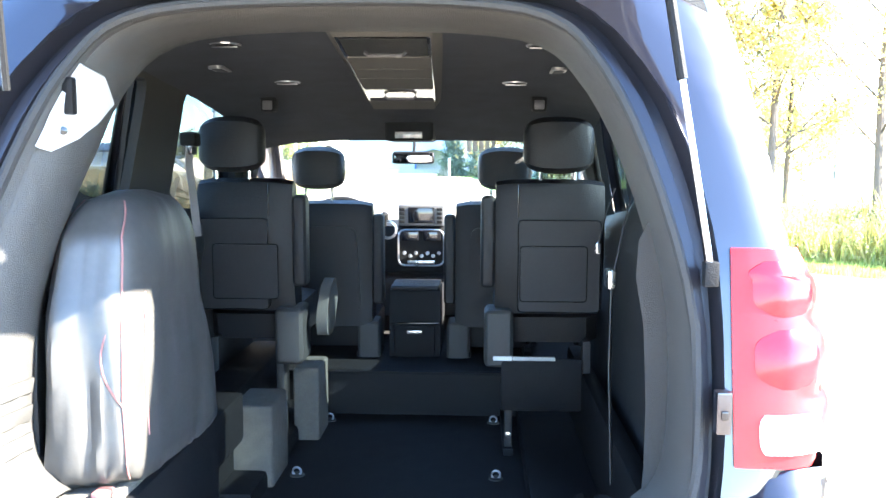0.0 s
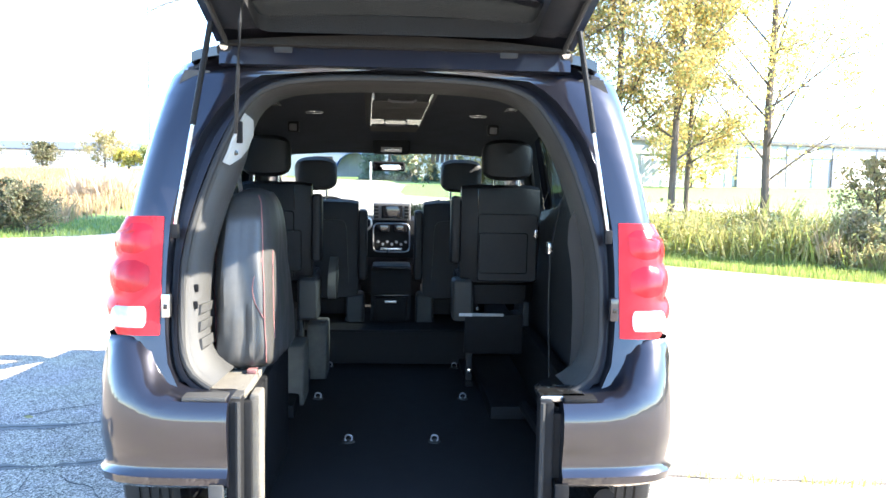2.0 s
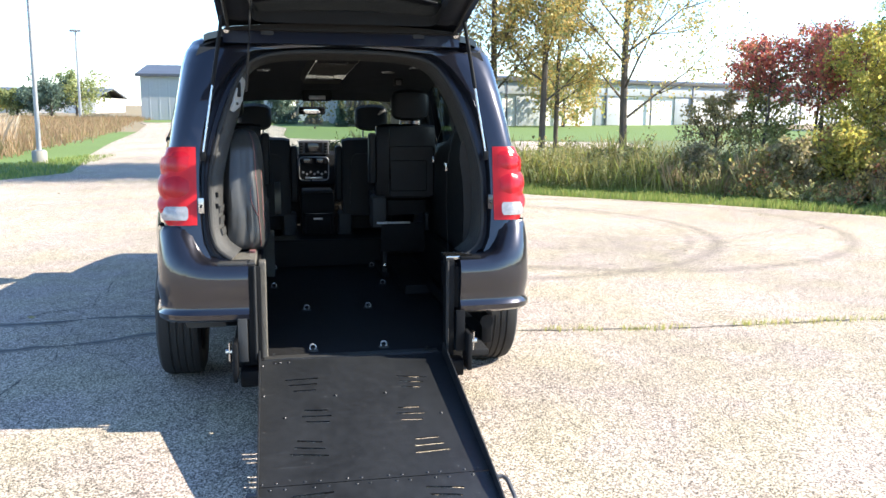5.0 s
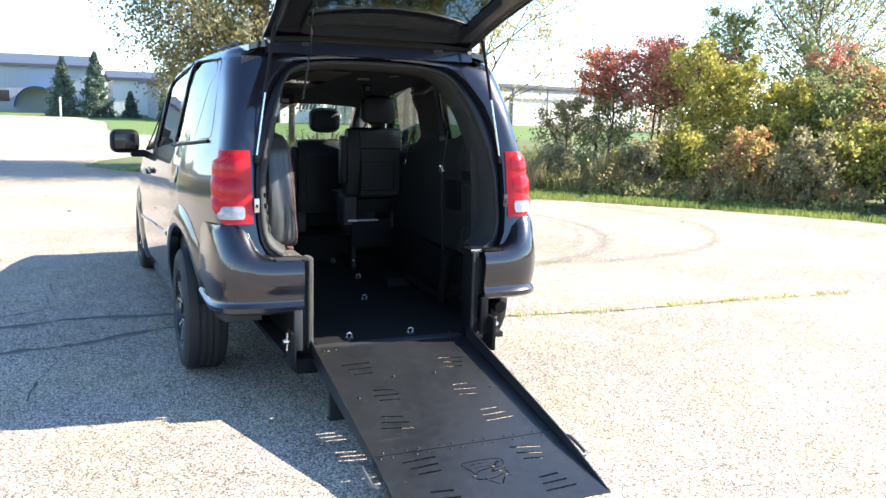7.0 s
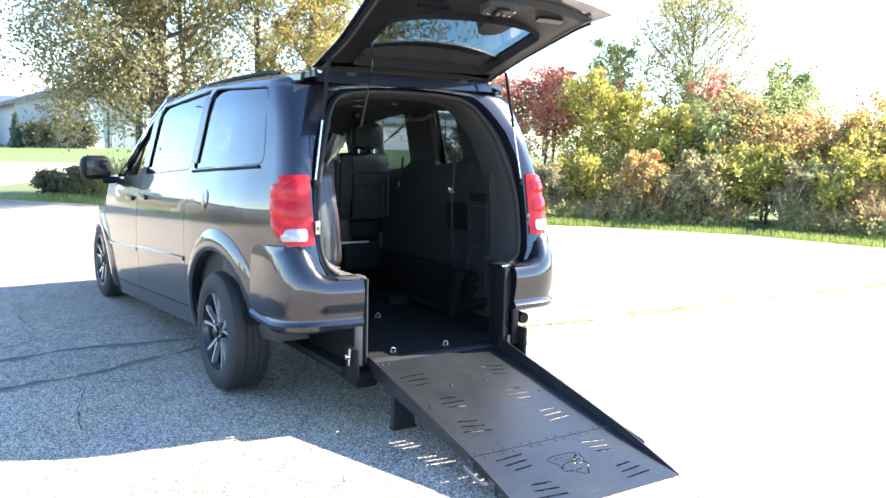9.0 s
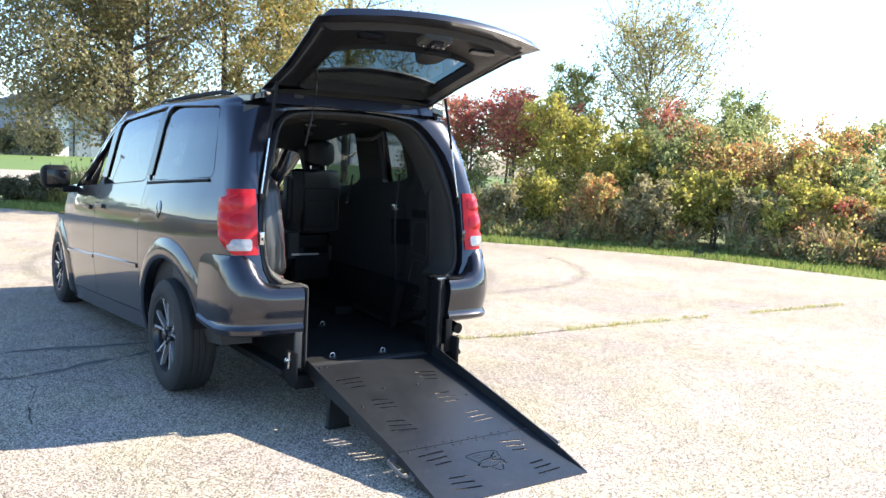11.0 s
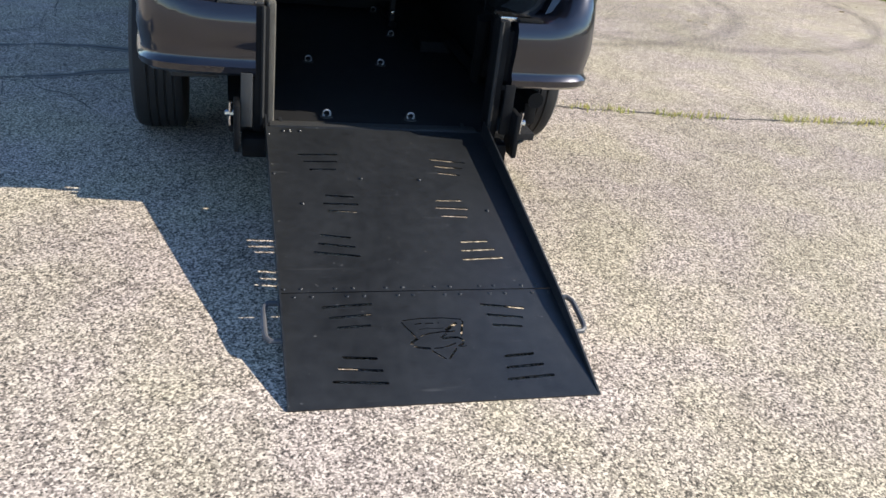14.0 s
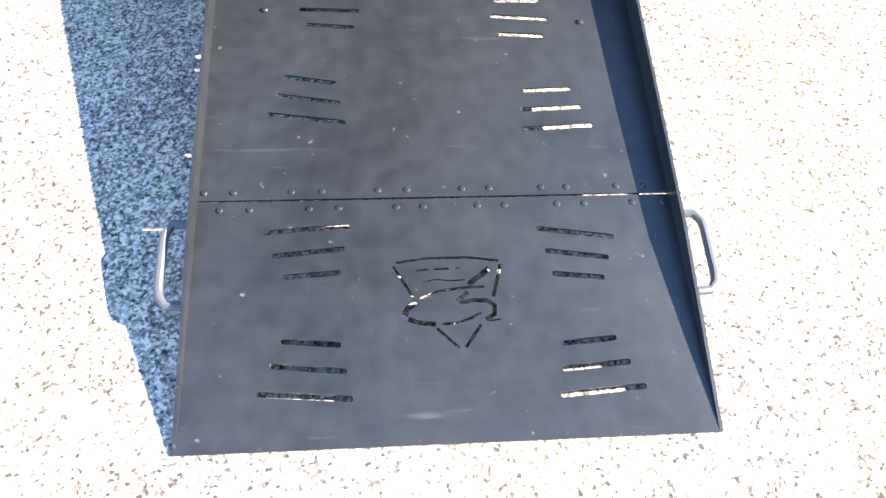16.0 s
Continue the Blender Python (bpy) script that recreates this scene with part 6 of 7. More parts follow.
part("side_vent", lathe([(0.05, 0), (0.052, 0.012), (0.04, 0.014), (0.038, 0.0)], (-0.205, 3.39, 1.03), (0, -1, 0), 20), SILVER, dash)
part("hood_binnacle", loft([[(x, 3.36, z0), (x, 3.42, z1), (x, 3.62, z1 - 0.01), (x, 3.66, 1.0)] for x, z0, z1 in ((-0.62, 1.04, 1.07), (-0.54, 1.06, 1.115), (-0.40, 1.06, 1.12), (-0.27, 1.04, 1.075))]), BLACK, dash)
wheel_c = Vector((-0.435, 3.22, 1.03))
ax = Vector((0, -0.88, 0.47)).normalized()
sx, su = Vector((1, 0, 0)), ax.cross(Vector((1, 0, 0)))
steer = part("steering_wheel", tube([wheel_c + 0.185 * (math.cos(q) * sx + math.sin(q) * su) for q in (2 * math.pi * j / 28 for j in range(29))], 0.015, 8), BLACK, minivan, "black leather steering wheel")
part("steering_hub", lathe([(0.075, -0.03), (0.07, 0.01), (0.0, 0.02)], wheel_c, ax, 20, closed=False), BLACK, steer)
for q in (0.2, math.pi - 0.2, 1.5 * math.pi):
    part("steering_spoke", tube([wheel_c + 0.05 * (math.cos(q) * sx + math.sin(q) * su), wheel_c + 0.18 * (math.cos(q) * sx + math.sin(q) * su)], 0.014, 6), BLACK, steer)
part("steering_column", tube([wheel_c, wheel_c - ax * 0.3], 0.035, 8), BLACK, steer)
cons = part("floor_console", loft([[(x, 2.90, 0.46), (x, 2.89, 0.74), (x, 2.91, 0.785), (x, 3.10, 0.79), (x, 3.36, 0.76), (x, 3.38, 0.46)] for x in (-0.145, -0.13, 0.08, 0.095)]), BLACK, minivan, "black floor console between the front seats")
part("console_seam", box((-0.135, 2.882, 0.628), (0.085, 2.895, 0.634), 0.001), SCREEN, cons)
part("console_drawer", box((-0.12, 2.875, 0.47), (0.07, 2.893, 0.62), 0.01), BLACK, cons)
part("console_pull", box((-0.06, 2.868, 0.585), (0.01, 2.878, 0.60), 0.003), SILVER, cons)
part("console_lid", box((-0.14, 2.89, 0.785), (0.09, 3.12, 0.808), 0.012, 3), LEATHER, cons)


# ---- seats ----
def cushion(x0, x1, prof, sag=0.012, n=9):
    """An upholstered pad: a side outline (y, z) swept across, fuller in the middle."""
    cy = sum(p[0] for p in prof) / len(prof)
    cz = sum(p[1] for p in prof) / len(prof)
    rings = []
    for i in range(n):
        t = i / (n - 1)
        u = abs(2 * t - 1)
        k = 1 - 0.16 * u ** 6 - (0.10 if u == 1 else 0)
        rings.append([(x0 + (x1 - x0) * t, cy + (y - cy) * k, cz + (z - cz) * (1 - 0.05 * u ** 6)) for y, z in prof])
    return loft(rings)


def seat(x0, x1, y, name, label, zb, zt, hx0, hx1, hz0, hz1, arm=0, second_row=True):
    t = thing(name, label, "car seat", ((x0 + x1) / 2, y, 0.28 if second_row else 0.47), "seats of the minivan")
    lean = 0.05 if second_row else -0.02
    prof = [(y + lean, zb), (y, zb + 0.2), (y - 0.005, zt - 0.08), (y + 0.02, zt - 0.015), (y + 0.06, zt), (y + 0.10, zt - 0.02), (y + 0.15, zt - 0.12), (y + 0.19, zb + 0.15), (y + 0.2, zb)]
    back = part("backrest", cushion(x0, x1, prof), LEATHER, t)
    if second_row:
        m = (x0 + x1) / 2 + (0.012 if arm > 0 else 0.012)
        part("back_panel", prism(rounded([(x0 + 0.085, zb + 0.02), (x1 - 0.02, zb + 0.02), (x1 - 0.02, zt - 0.15), (x0 + 0.085, zt - 0.15)] if arm < 0 else [(x0 + 0.02, zb + 0.02), (x1 - 0.085, zb + 0.02), (x1 - 0.085, zt - 0.15), (x0 + 0.02, zt - 0.15)], 0.015), y - 0.022, y + 0.03, lambda a, b, k: Vector((a, k, b))), LEATHER, t, "moulded back panel")
        o = rounded([(x0 + 0.083, zb + 0.018), (x1 - 0.018, zb + 0.018), (x1 - 0.018, zt - 0.148), (x0 + 0.083, zt - 0.148)] if arm < 0 else [(x0 + 0.018, zb + 0.018), (x1 - 0.083, zb + 0.018), (x1 - 0.083, zt - 0.148), (x0 + 0.018, zt - 0.148)], 0.017)
        part("panel_seam", tube([(a, y - 0.020, b) for a, b in o + o[:1]], 0.0025, 6), SCREEN, t)
        part("seat_pocket", prism(rounded([(m - 0.12, zb + 0.06), (m + 0.12, zb + 0.06), (m + 0.12, zb + 0.26), (m - 0.12, zb + 0.26)], 0.012), y - 0.027, y - 0.018, lambda a, b, k: Vector((a, k, b))), LEATHER, t)
        o = rounded([(m - 0.122, zb + 0.058), (m + 0.122, zb + 0.058), (m + 0.122, zb + 0.262), (m - 0.122, zb + 0.262)], 0.014)
        part("pocket_seam", tube([(a, y - 0.0245, b) for a, b in o + o[:1]], 0.002, 6), SCREEN, t)
        part("seam", box((x0 + 0.08 if arm < 0 else x1 - 0.083, y - 0.014, zt - 0.14), (x0 + 0.083 if arm < 0 else x1 - 0.08, y + 0.01, zt - 0.02), 0.001), SCREEN, t)
    else:
        part("back_panel", prism(rounded([(x0 + 0.05, zb + 0.06), (x1 - 0.05, zb + 0.06), (x1 - 0.07, zt - 0.12), (x0 + 0.07, zt - 0.12)], 0.05), y - 0.02, y + 0.02, lambda a, b, k: Vector((a, k, b))), LEATHER, t)
    hy = y + 0.055
    hc = [(hy - 0.055, hz0 + 0.02), (hy - 0.062, (hz0 + hz1) / 2), (hy - 0.045, hz1 - 0.02), (hy, hz1), (hy + 0.045, hz1 - 0.02), (hy + 0.062, (hz0 + hz1) / 2), (hy + 0.045, hz0 + 0.01), (hy, hz0)]
    w = hx1 - hx0
    rings = []
    for u in (0.0, 0.015, 0.05, 0.11, 0.2, 0.32, 0.5, 0.68, 0.8, 0.89, 0.95, 0.985, 1.0):
        k = max(0.12, (1 - abs(2 * u - 1) ** 2.7) ** (1 / 2.7))
        cz = (hz0 + hz1) / 2
        rings.append([(hx0 + w * u, hy + (p - hy) * k, cz + (q - cz) * (0.34 + 0.66 * k)) for p, q in hc])
    part("headrest", loft(rings), LEATHER, t)
    for x in (hx0 + w * 0.25, hx1 - w * 0.25):
        part("headrest_post", tube([(x, hy, zt - 0.03), (x, hy, hz0 + 0.04)], 0.0065, 8), STEEL, t)
    z = zb - 0.02
    cp = [(y + 0.1, z - 0.10), (y + 0.08, z), (y + 0.16, z + 0.035), (y + 0.5, z + 0.04), (y + 0.58, z + 0.01), (y + 0.58, z - 0.08), (y + 0.5, z - 0.11)]
    part("seat_cushion", cushion(x0, x1, cp), LEATHER, t)
    if arm:
        a0, a1 = (x1, x1 + 0.055) if arm > 0 else (x0 - 0.055, x0)
        part("armrest", box((a0, y + 0.0, zb + 0.10), (a1, y + 0.085, zt - 0.06), 0.024, 3), LEATHER, t)
        c0, c1 = (x1 - 0.07, x1 + 0.04) if arm > 0 else (x0 - 0.04, x0 + 0.07)
        part("recliner_cover", box((c0, y - 0.01, zb - 0.20), (c1, y + 0.16, zb + 0.02), 0.03, 3), PILLAR, t, "grey recliner cover")
    fl = 0.28 if second_row else 0.47
    for x in (x0 + 0.04, x1 - 0.07):
        part("seat_leg", box((x, y + 0.02, fl), (x + 0.03, y + 0.08, z - 0.08), 0.006), SIDETRIM, t)
        part("seat_rail", box((x - 0.005, y + 0.0, fl), (x + 0.035, y + 0.5, fl + 0.03), 0.006), BLACK, t)
        part("leg_bolt", lathe([(0.012, 0), (0.012, 0.008), (0, 0.01)], (x + 0.015, y + 0.02, fl + 0.08), (0, -1, 0), 8, closed=False), STEEL, t)
    part("cross_tube", tube([(x0 + 0.03, y + 0.07, fl + 0.17), (x1 - 0.03, y + 0.07, fl + 0.17)], 0.014, 8), BLACK, t)
    return t


seat(-0.785, -0.425, 2.10, "rear_seat", "black leather captain's chair with raised armrest, driver's side", 0.82, 1.325, -0.78, -0.53, 1.345, 1.555, 1)
r = seat(0.335, 0.735, 2.10, "rear_seat", "black leather captain's chair in the second row, passenger side", 0.82, 1.325, 0.435, 0.695, 1.345, 1.555, -1)
part("warning_label", box((0.33, 2.085, 0.652), (0.40, 2.10, 0.668), 0.002), WHITE, r, "white printed label strip")
part("label_strip", box((0.402, 2.085, 0.653), (0.56, 2.10, 0.667), 0.002), SUNPATCH_LABEL, r, "grey printed label strip")
part("under_panel", box((0.36, 2.09, 0.46), (0.66, 2.11, 0.66), 0.006), BLACK, r)
seat(-0.60, -0.225, 2.88, "driver_seat", "black leather driver's seat behind the steering wheel", 0.62, 1.205, -0.605, -0.355, 1.255, 1.455, 1, False)
seat(0.165, 0.56, 2.88, "front_passenger_seat", "black leather front passenger seat", 0.62, 1.205, 0.265, 0.515, 1.255, 1.455, -1, False)
part("console_flap", prism(rounded([(2.16, 0.72), (2.30, 0.71), (2.42, 0.84), (2.36, 0.93), (2.24, 0.90), (2.15, 0.80)], 0.04, 4), -0.345, -0.305, lambda y, z, k: Vector((k, y, z))), BEIGE, minivan, "grey-beige folded armrest pad")

# ---- vinyl cover standing on the carpeted ledge ----
bag = thing("stowed_seat_cover", "bulging black vinyl cover with red seams on the ledge", "seat cover", (-0.50, 0.81, 0.738))
rings = []
for i in range(33):
    t = i / 32
    z = 0.742 + 0.585 * t
    w = ramped(t, [0, 0.03, 0.2, 0.45, 0.65, 0.80, 0.90, 0.955, 0.985, 1.0], [0.098, 0.106, 0.105, 0.103, 0.098, 0.090, 0.078, 0.064, 0.046, 0.018])
    dpt = ramped(t, [0, 0.04, 0.3, 0.6, 0.85, 0.97, 1.0], [0.20, 0.24, 0.25, 0.235, 0.20, 0.13, 0.05])
    cx = -0.487 - 0.006 * t
    ring = []
    for j in range(64):
        q = 2 * math.pi * j / 64
        c, s_ = math.cos(q), math.sin(q)
        k = (abs(c) ** 4.0 + abs(s_) ** 4.0) ** (-1 / 4.0)
        fold = abs(noise.noise((c * 3.1 + 3, s_ * 3.1, z * 1.9))) * (0.35 + 0.65 * (1 - t))
        f = 1 + 0.08 * noise.noise((c * 1.6, s_ * 1.6 + 5, z * 5)) + 0.24 * fold - 0.05 + 0.05 * noise.noise((c * 4.0, s_ * 4.0, z * 9)) * (1 - 0.6 * t) + 0.10 * max(0, 0.12 - t) / 0.12 * noise.noise((c * 5, s_ * 5, 2))
        ring.append((cx + w * c * k * f, 0.81 + dpt * s_ * k * (1 + (f - 1) * 0.5) + 0.03 * t + 0.26 * w * c * k, z + 0.01 * noise.noise((c * 3, s_ * 3, 1)) * (t < 0.9)))
    rings.append(ring)
cover = part("cover", loft(rings), VINYL, bag)
for j, z0, z1, wave in ((38, 1, 31, 0.0), (54, 1, 31, 0.0), (51, 9, 20, 1.0), (57, 5, 21, 0.0)):
    line = []
    for i in range(z0, z1 + 1):
        r = rings[i]
        a, b = Vector(r[j]), Vector(r[54])
        p = a.lerp(b, 1 - math.sin(math.pi * (i - z0) / (z1 - z0))) if wave else a
        line.append(p + (p - Vector((-0.46, 0.81, p.z))).normalized() * 0.002)
    part("piping", tube(line, 0.0022, 6), STITCH, bag, "dull red piping")
part("buckle_tab", box((-0.47, 0.545, 0.738), (-0.44, 0.585, 0.752), 0.003), STITCH, bag)

# ---- belts ----
def strap(points, width, mat, name, label):
    pts = [Vector(p) for p in points]
    side = Vector((0.25, 1, 0)).normalized() * width / 2
    th = Vector((0.0015, 0, 0))
    rings = [[p - side - th, p + side - th, p + side + th, p - side + th] for p in pts]
    t = thing(name, label, "seat belt", pts[-1])
    part("webbing", loft(rings), mat, t)
    return t


b = strap([(-0.77, 2.02, 1.45), (-0.765, 1.99, 1.38), (-0.745, 1.97, 1.25), (-0.73, 1.96, 1.12)], 0.045, WEBBING, "seat_belt", "grey belt webbing hanging beside the seat")
part("tongue", box((-0.775, 1.995, 1.41), (-0.755, 2.055, 1.45), 0.004), STEEL, b)
part("buckle", box((-0.80, 1.99, 1.44), (-0.74, 2.06, 1.49), 0.012), BLACK, b)
b = strap([(0.655, 1.10, 1.34), (0.62, 1.05, 1.22), (0.595, 1.03, 1.10), (0.592, 1.02, 0.90), (0.60, 1.0, 0.62)], 0.045, DARKWEB, "seat_belt", "black belt webbing hanging down the side trim")
part("tongue", box((0.582, 1.005, 1.09), (0.600, 1.06, 1.135), 0.004), STEEL, b)
b = strap([(0.735, 1.9, 1.3), (0.70, 1.86, 1.22), (0.675, 1.86, 1.10)], 0.045, DARKWEB, "seat_belt", "black belt webbing beside the passenger side chair")
part("tongue", box((0.668, 1.845, 1.08), (0.684, 1.885, 1.12), 0.004), STEEL, b)
part("front_grab_handle", tube([(0.70, 1.75, 1.60), (0.66, 1.72, 1.57), (0.66, 1.50, 1.575), (0.70, 1.46, 1.61)], 0.013, 8), TRIM, minivan)

# ---- the wheelchair ramp ----
TILT = math.atan(0.20)
LONG = 1.40


def on_ramp(u, v, h):
    """A spot on the ramp: across, up the slope from its foot, off its face."""
    return Vector((u, -1.09 + v * math.cos(TILT) - h * math.sin(TILT), 0.004 + v * math.sin(TILT) + h * math.cos(TILT)))


ramp = thing("wheelchair_ramp", "black powder-coated steel ramp folded out behind the minivan", "ramp", (0, -1.09, 0))
# drainage slots in five rows of three: across from, to, up the slope from, to
DRIVER_SLOTS = [(-0.308, -0.157, 0.092, 0.078), (-0.288, -0.166, 0.138, 0.124), (-0.273, -0.175, 0.180, 0.170),
                (-0.309, -0.160, 0.383, 0.393), (-0.293, -0.168, 0.337, 0.348), (-0.274, -0.175, 0.296, 0.302),
                (-0.310, -0.165, 0.639, 0.617), (-0.294, -0.174, 0.683, 0.663), (-0.282, -0.183, 0.728, 0.711),
                (-0.242, -0.146, 0.861, 0.853), (-0.257, -0.136, 0.902, 0.897), (-0.244, -0.147, 0.949, 0.941),
                (-0.286, -0.190, 1.110, 1.112), (-0.305, -0.181, 1.160, 1.164), (-0.321, -0.175, 1.206, 1.212)]
PASSENGER_SLOTS = [(0.177, 0.319, 0.072, 0.081), (0.185, 0.300, 0.116, 0.124), (0.191, 0.283, 0.160, 0.167),
                   (0.171, 0.309, 0.380, 0.359), (0.181, 0.294, 0.335, 0.318), (0.189, 0.280, 0.290, 0.279),
                   (0.167, 0.307, 0.597, 0.605), (0.173, 0.290, 0.643, 0.649), (0.181, 0.275, 0.689, 0.693),
                   (0.145, 0.237, 0.835, 0.829), (0.133, 0.250, 0.883, 0.875), (0.144, 0.238, 0.926, 0.926),
                   (0.184, 0.269, 1.102, 1.088), (0.183, 0.289, 1.147, 1.132), (0.174, 0.308, 1.194, 1.172)]


def slot_solid(u0, u1, v0, v1, bm, w=0.0052):
    o = rounded([(u0, v0 - w), (u1, v1 - w), (u1, v1 + w), (u0, v0 + w)], w * 0.95, 3)
    return prism(o, -0.05, 0.05, on_ramp, bm)


def plate(name, v0, v1, extra=()):
    ob = part(name, prism([(-0.425, v0), (0.425, v0), (0.425, v1), (-0.425, v1)], -0.004, 0.0, on_ramp), RAMP, ramp)
    bm = bmesh.new()
    for u0, u1, a, b in DRIVER_SLOTS + PASSENGER_SLOTS:
        if v0 < a < v1:
            slot_solid(u0, u1, a, b, bm)
    cut(ob, bm)
    for pts, w in extra:
        side = []
        for i, p in enumerate(pts):
            e = (Vector(pts[min(i + 1, len(pts) - 1)]) - Vector(pts[max(i - 1, 0)])).normalized()
            side.append((Vector(p), Vector((-e.y, e.x)) * w / 2))
        cut(ob, prism([p - q for p, q in side] + [p + q for p, q in reversed(side)], -0.05, 0.05, on_ramp))
    return ob


# the cut-out badge: a shield outline with a sweep across it
BADGE = [([(-0.080, 0.318), (-0.03, 0.325), (0.045, 0.325), (0.097, 0.317)], 0.0045), ([(-0.086, 0.312), (-0.053, 0.250)], 0.005), ([(0.100, 0.310), (0.082, 0.248)], 0.006),
         ([(0.079, 0.303), (0.041, 0.273)], 0.011), ([(-0.037, 0.279), (-0.014, 0.284), (0.010, 0.281), (0.036, 0.282)], 0.0025),
         ([(-0.043, 0.250), (-0.011, 0.262), (0.030, 0.267), (0.068, 0.268)], 0.005), ([(-0.049, 0.243), (-0.064, 0.232), (-0.070, 0.219)], 0.011),
         ([(-0.064, 0.212), (-0.046, 0.205), (-0.018, 0.201)], 0.009), ([(-0.008, 0.201), (0.018, 0.203), (0.040, 0.210), (0.059, 0.220)], 0.005),
         ([(0.039, 0.258), (0.020, 0.243)], 0.008), ([(0.024, 0.239), (0.048, 0.243), (0.071, 0.242), (0.083, 0.232), (0.082, 0.217), (0.066, 0.207)], 0.008),
         ([(0.070, 0.204), (0.091, 0.207)], 0.003), ([(-0.017, 0.194), (0.018, 0.158)], 0.005), ([(0.057, 0.198), (0.029, 0.159)], 0.006),
         ([(-0.046, 0.302), (-0.026, 0.304)], 0.004), ([(-0.016, 0.304), (0.010, 0.304)], 0.004), ([(0.022, 0.304), (0.027, 0.304)], 0.004)]
plate("lower_plate", 0.0, 0.446, BADGE)
plate("upper_plate", 0.450, LONG)
FL = [(0.0, 0.0), (0.16, 0.018), (0.36, 0.038), (0.65, 0.048), (1.0, 0.056), (1.36, 0.064), (1.39, 0.058)]
for s in (-1, 1):
    o = [(v, h) for v, h in FL] + [(1.39, -0.02), (0.0, -0.004)]
    part("side_flange", prism(o, 0.0, 0.006, lambda v, h, k: on_ramp(s * (0.425 + k), v, h)), RAMP, ramp)
    grip = [(0.428, 0.402, 0.003), (0.462, 0.402, 0.003), (0.474, 0.385, 0.003), (0.476, 0.370, 0.003), (0.476, 0.280, 0.003), (0.473, 0.262, 0.003), (0.462, 0.248, 0.003), (0.428, 0.246, 0.003)]
    handle = part("handle", tube([on_ramp(s * u, v, h) for u, v, h in grip], 0.0085, 10), HANDLE, ramp, "grey lifting handle")
    for v in (0.246, 0.402):
        part("handle_plate", prism(rounded([(v - 0.022, -0.016), (v + 0.022, -0.016), (v + 0.022, 0.016), (v - 0.022, 0.016)], 0.006), 0.0055, 0.009, lambda a, h, k: on_ramp(s * (0.425 + k), a, h)), HANDLE, handle)
    part("side_rail", prism([(0.0, -0.03), (1.32, -0.03), (1.32, -0.004), (0.0, -0.004)], 0, 0.012, lambda v, h, k: on_ramp(s * (0.36 + k), v + 0.16, h)), RAMP, ramp)
HINGE_BOLTS = [(u, 0.466) for u in (-0.415, -0.364, -0.262, -0.208, -0.108, -0.056, 0.044, 0.094, 0.19, 0.237, 0.33, 0.38)]
HINGE_BOLTS += [(u, 0.430) for u in (-0.386, -0.334, -0.230, -0.178, -0.076, -0.028, 0.070, 0.119, 0.215, 0.265, 0.355, 0.412)]
for u, v in HINGE_BOLTS:
    p = on_ramp(u, v, 0)
    part("bolt", lathe([(0.0066, 0.0), (0.0062, 0.0012), (0.0046, 0.0026), (0.0, 0.0032)], p, on_ramp(u, v, 1) - p, 10, closed=False), RAMP, ramp)
for u, v in ((-0.108, 1.055), (0.106, 1.052), (-0.412, 1.08), (-0.326, 0.90), (0.318, 0.866), (-0.418, 1.345), (-0.362, 1.37), (-0.340, 1.37), (-0.300, 1.372)):
    p = on_ramp(u, v, 0)
    part("bolt", lathe([(0.007, 0.0), (0.007, 0.002), (0.0045, 0.005), (0.0, 0.0055)], p, on_ramp(u, v, 1) - p, 10, closed=False), RAMP, ramp)
part("hinge", tube([on_ramp(-0.41, LONG + 0.006, -0.006), on_ramp(0.41, LONG + 0.006, -0.006)], 0.009, 10), RAMP, ramp)
leg = part("support_leg", box((-0.395, 0.02, 0.0), (-0.27, 0.055, 0.225), 0.006), RAMP, ramp, "black steel support leg")
part("leg_pad", box((-0.40, 0.012, 0.0), (-0.265, 0.063, 0.010), 0.003), RUBBER, leg)
for u in (-0.30, 0.30):
    part("brace", prism([(0.62, -0.004), (1.34, -0.004), (1.34, -0.07), (1.12, -0.11), (0.95, -0.04)], 0, 0.01, lambda v, h, k: on_ramp(u + k, v, h)), RAMP, ramp)

# ---- cracks in the asphalt, with weeds ----
def crack(points, seed, width=0.012, lift_z=0.003, mat=None, ragged=0.5):
    """A wandering strip along a line, its width and course uneven."""
    rs = rng_tree(seed)
    left, right = [], []
    for (x0, y0), (x1, y1) in zip(points, points[1:]):
        ln = math.hypot(x1 - x0, y1 - y0)
        n = max(3, int(ln / 0.045))
        d = Vector((x1 - x0, y1 - y0)).normalized()
        for k in range(n):
            t = k / n
            p = Vector((x0 + (x1 - x0) * t, y0 + (y1 - y0) * t))
            j = 0.055 * noise.noise((p.x * 1.7, p.y * 1.7, seed)) + 0.03 * noise.noise((p.x * 6, p.y * 6, seed)) + 0.010 * noise.noise((p.x * 25, p.y * 25, seed))
            w = width * max(0.08, ragged + 0.9 * noise.noise((p.x * 4, p.y * 4, seed + 9)) + 0.35 * rs.normal() * 0.5)
            left.append((p.x - d.y * (j + w), p.y + d.x * (j + w), lift_z)), right.append((p.x - d.y * (j - w), p.y + d.x * (j - w), lift_z))
    bm = bmesh.new()
    loft([left, right], closed=False, bm=bm)
    return tagged(part("crack" if mat is None else "crack_seal", bm, mat or CRACK), "dark open crack in the asphalt" if mat is None else "faded broad crack sealing on the asphalt", "crack", "cracks in the lot", "structure")


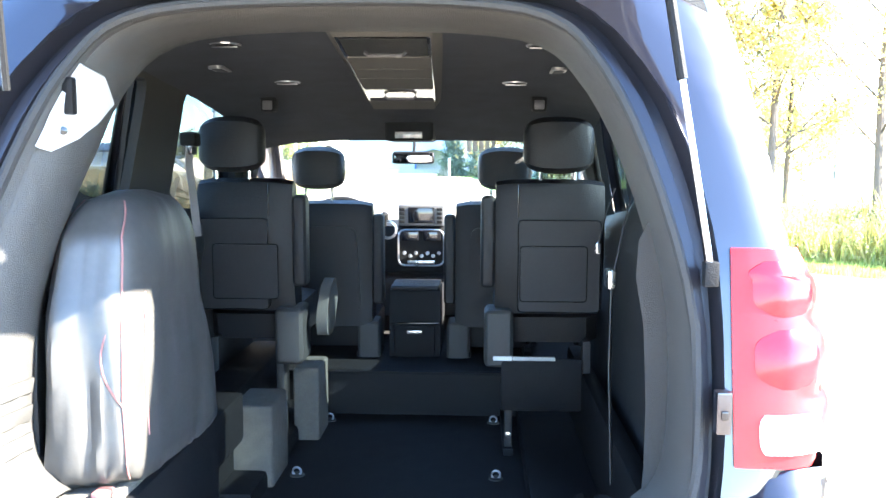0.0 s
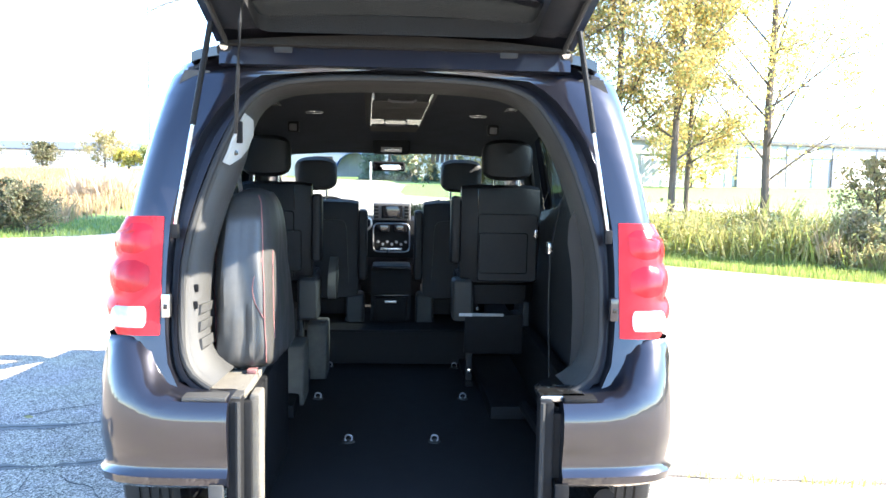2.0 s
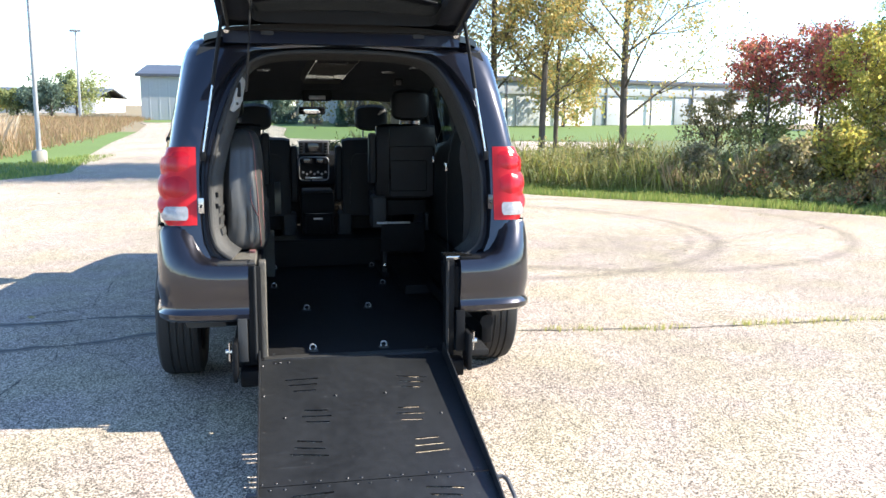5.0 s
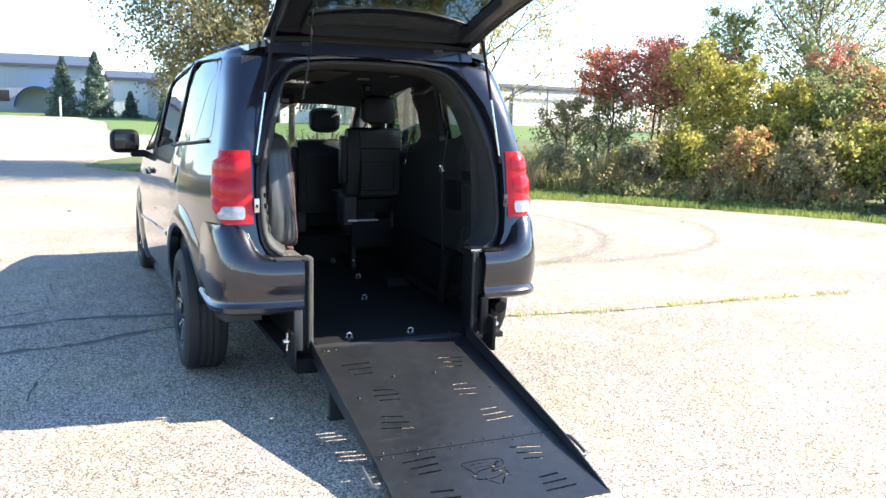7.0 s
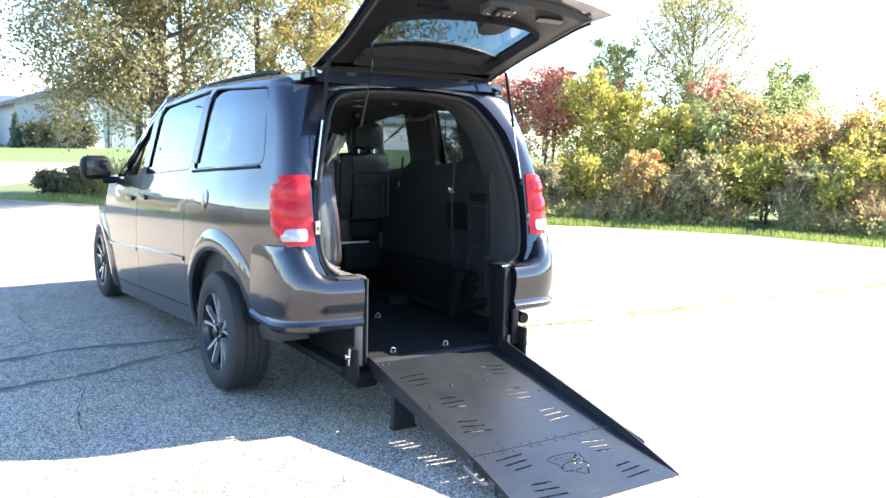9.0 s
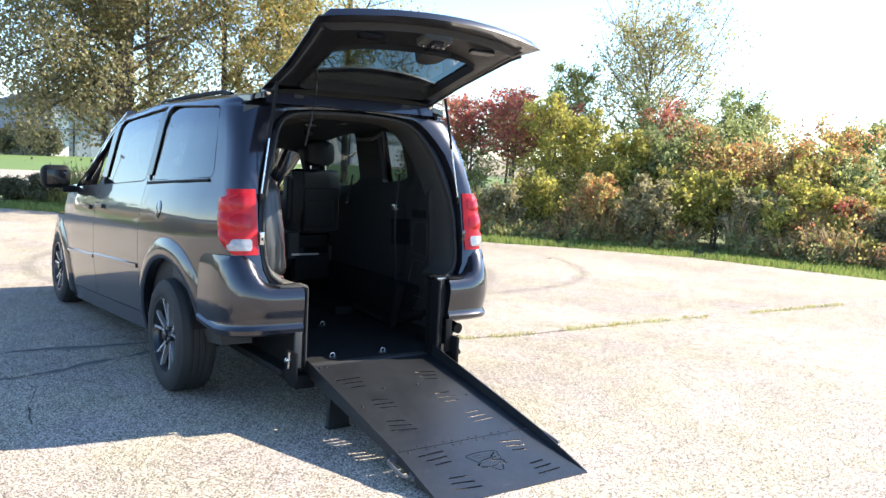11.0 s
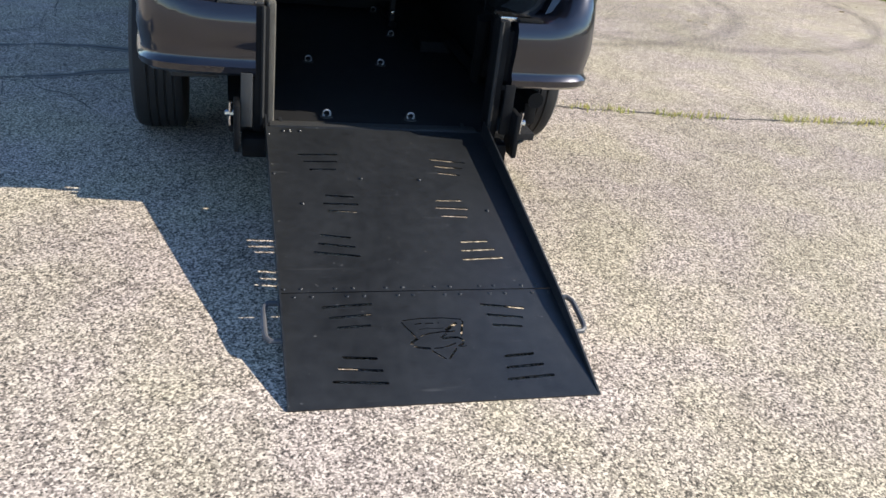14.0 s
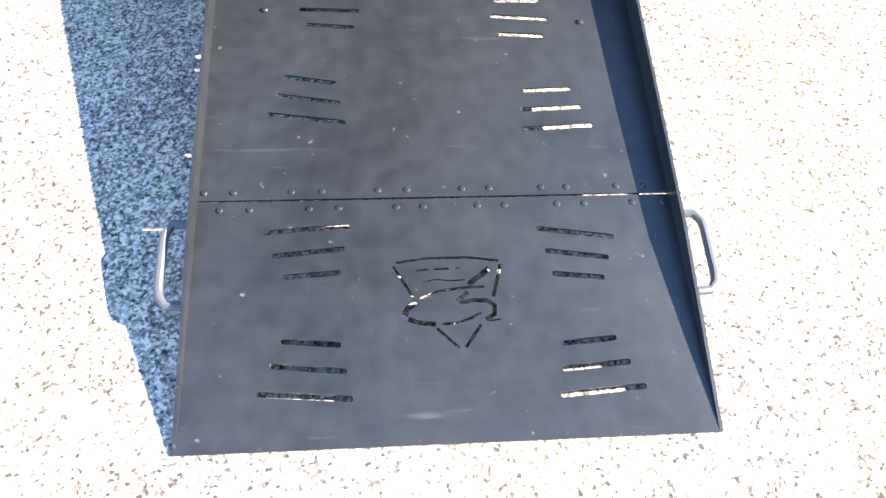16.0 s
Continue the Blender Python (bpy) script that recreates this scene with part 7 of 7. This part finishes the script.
CRACKS = [([(1.1, 1.6), (2.1, 1.48), (3.6, 1.47), (5.0, 1.39), (8.0, 1.3), (10.2, 1.25)], 0.024), ([(-9, 0.9), (-4.5, 1.35), (-2.0, 1.62), (-1.58, 1.75), (-1.0, 1.92), (-0.6, 2.1)], 0.026),
          ([(-8, 2.0), (-5, 2.2), (-1.95, 2.30), (-1.4, 2.36), (-0.6, 2.34)], 0.024), ([(-1.72, 0.75), (-1.67, 1.0), (-1.6, 1.41), (-1.64, 1.72), (-1.66, 2.13), (-1.9, 2.3)], 0.014),
          ([(-1.6, 3.9), (-1.66, 3.46), (-1.68, 2.75), (-2.2, 2.35)], 0.014), ([(-2.9, 0.8), (-2.6, 1.2), (-2.75, 1.6), (-2.4, 2.2), (-2.8, 2.9)], 0.012), ([(-3.6, 1.4), (-3.3, 1.9), (-3.5, 2.3)], 0.012), ([(-1.64, 1.72), (-1.3, 1.45), (-1.15, 1.2)], 0.008), ([(-2.2, 1.6), (-2.05, 1.2), (-2.25, 0.9)], 0.008),
          ([(-14, 8.6), (-8, 8.9), (-4, 9.4), (-1, 9.9)], 0.025), ([(-20, 6.0), (-9, 5.9), (-4.5, 6.3)], 0.02), ([(2.2, 4.0), (4.8, 4.6), (7.4, 6.6)], 0.012)]
for i, (p, w) in enumerate(CRACKS):
    crack(p, 300 + i, w * 0.55)
for i in (1, 2):
    crack(CRACKS[i][0], 300 + i, 0.055, 0.002, STAIN)


def crack_spot(rs):
    x = rs.uniform(1.35, 7.0)
    if noise.noise((x * 2.2, 3.3, 0)) < -0.02:
        return None
    return x, ramped(x, [1.1, 2.1, 3.6, 5.0, 8.0], [1.6, 1.48, 1.47, 1.39, 1.3]) + rs.normal() * 0.03, 1.0


blades("crack_weeds", 900, crack_spot, 0.035, 0.005, TALLGRASS, 8, "green weeds growing in the crack of the asphalt")


rs = rng_tree(77)
v, f = leaf_cloud(np.stack([rs.uniform(-12, 9, 160), rs.uniform(2, 12, 160), np.full(160, 0.012)], 1), 0.07, rs)
v = [(x, y, 0.006 + abs(z - 0.012) * 0.25) for x, y, z in v]
tagged(soup("fallen_leaves", v, f, BROWNLEAF), "scattered dry fallen leaves on the asphalt", "leaves", kind="stuff")
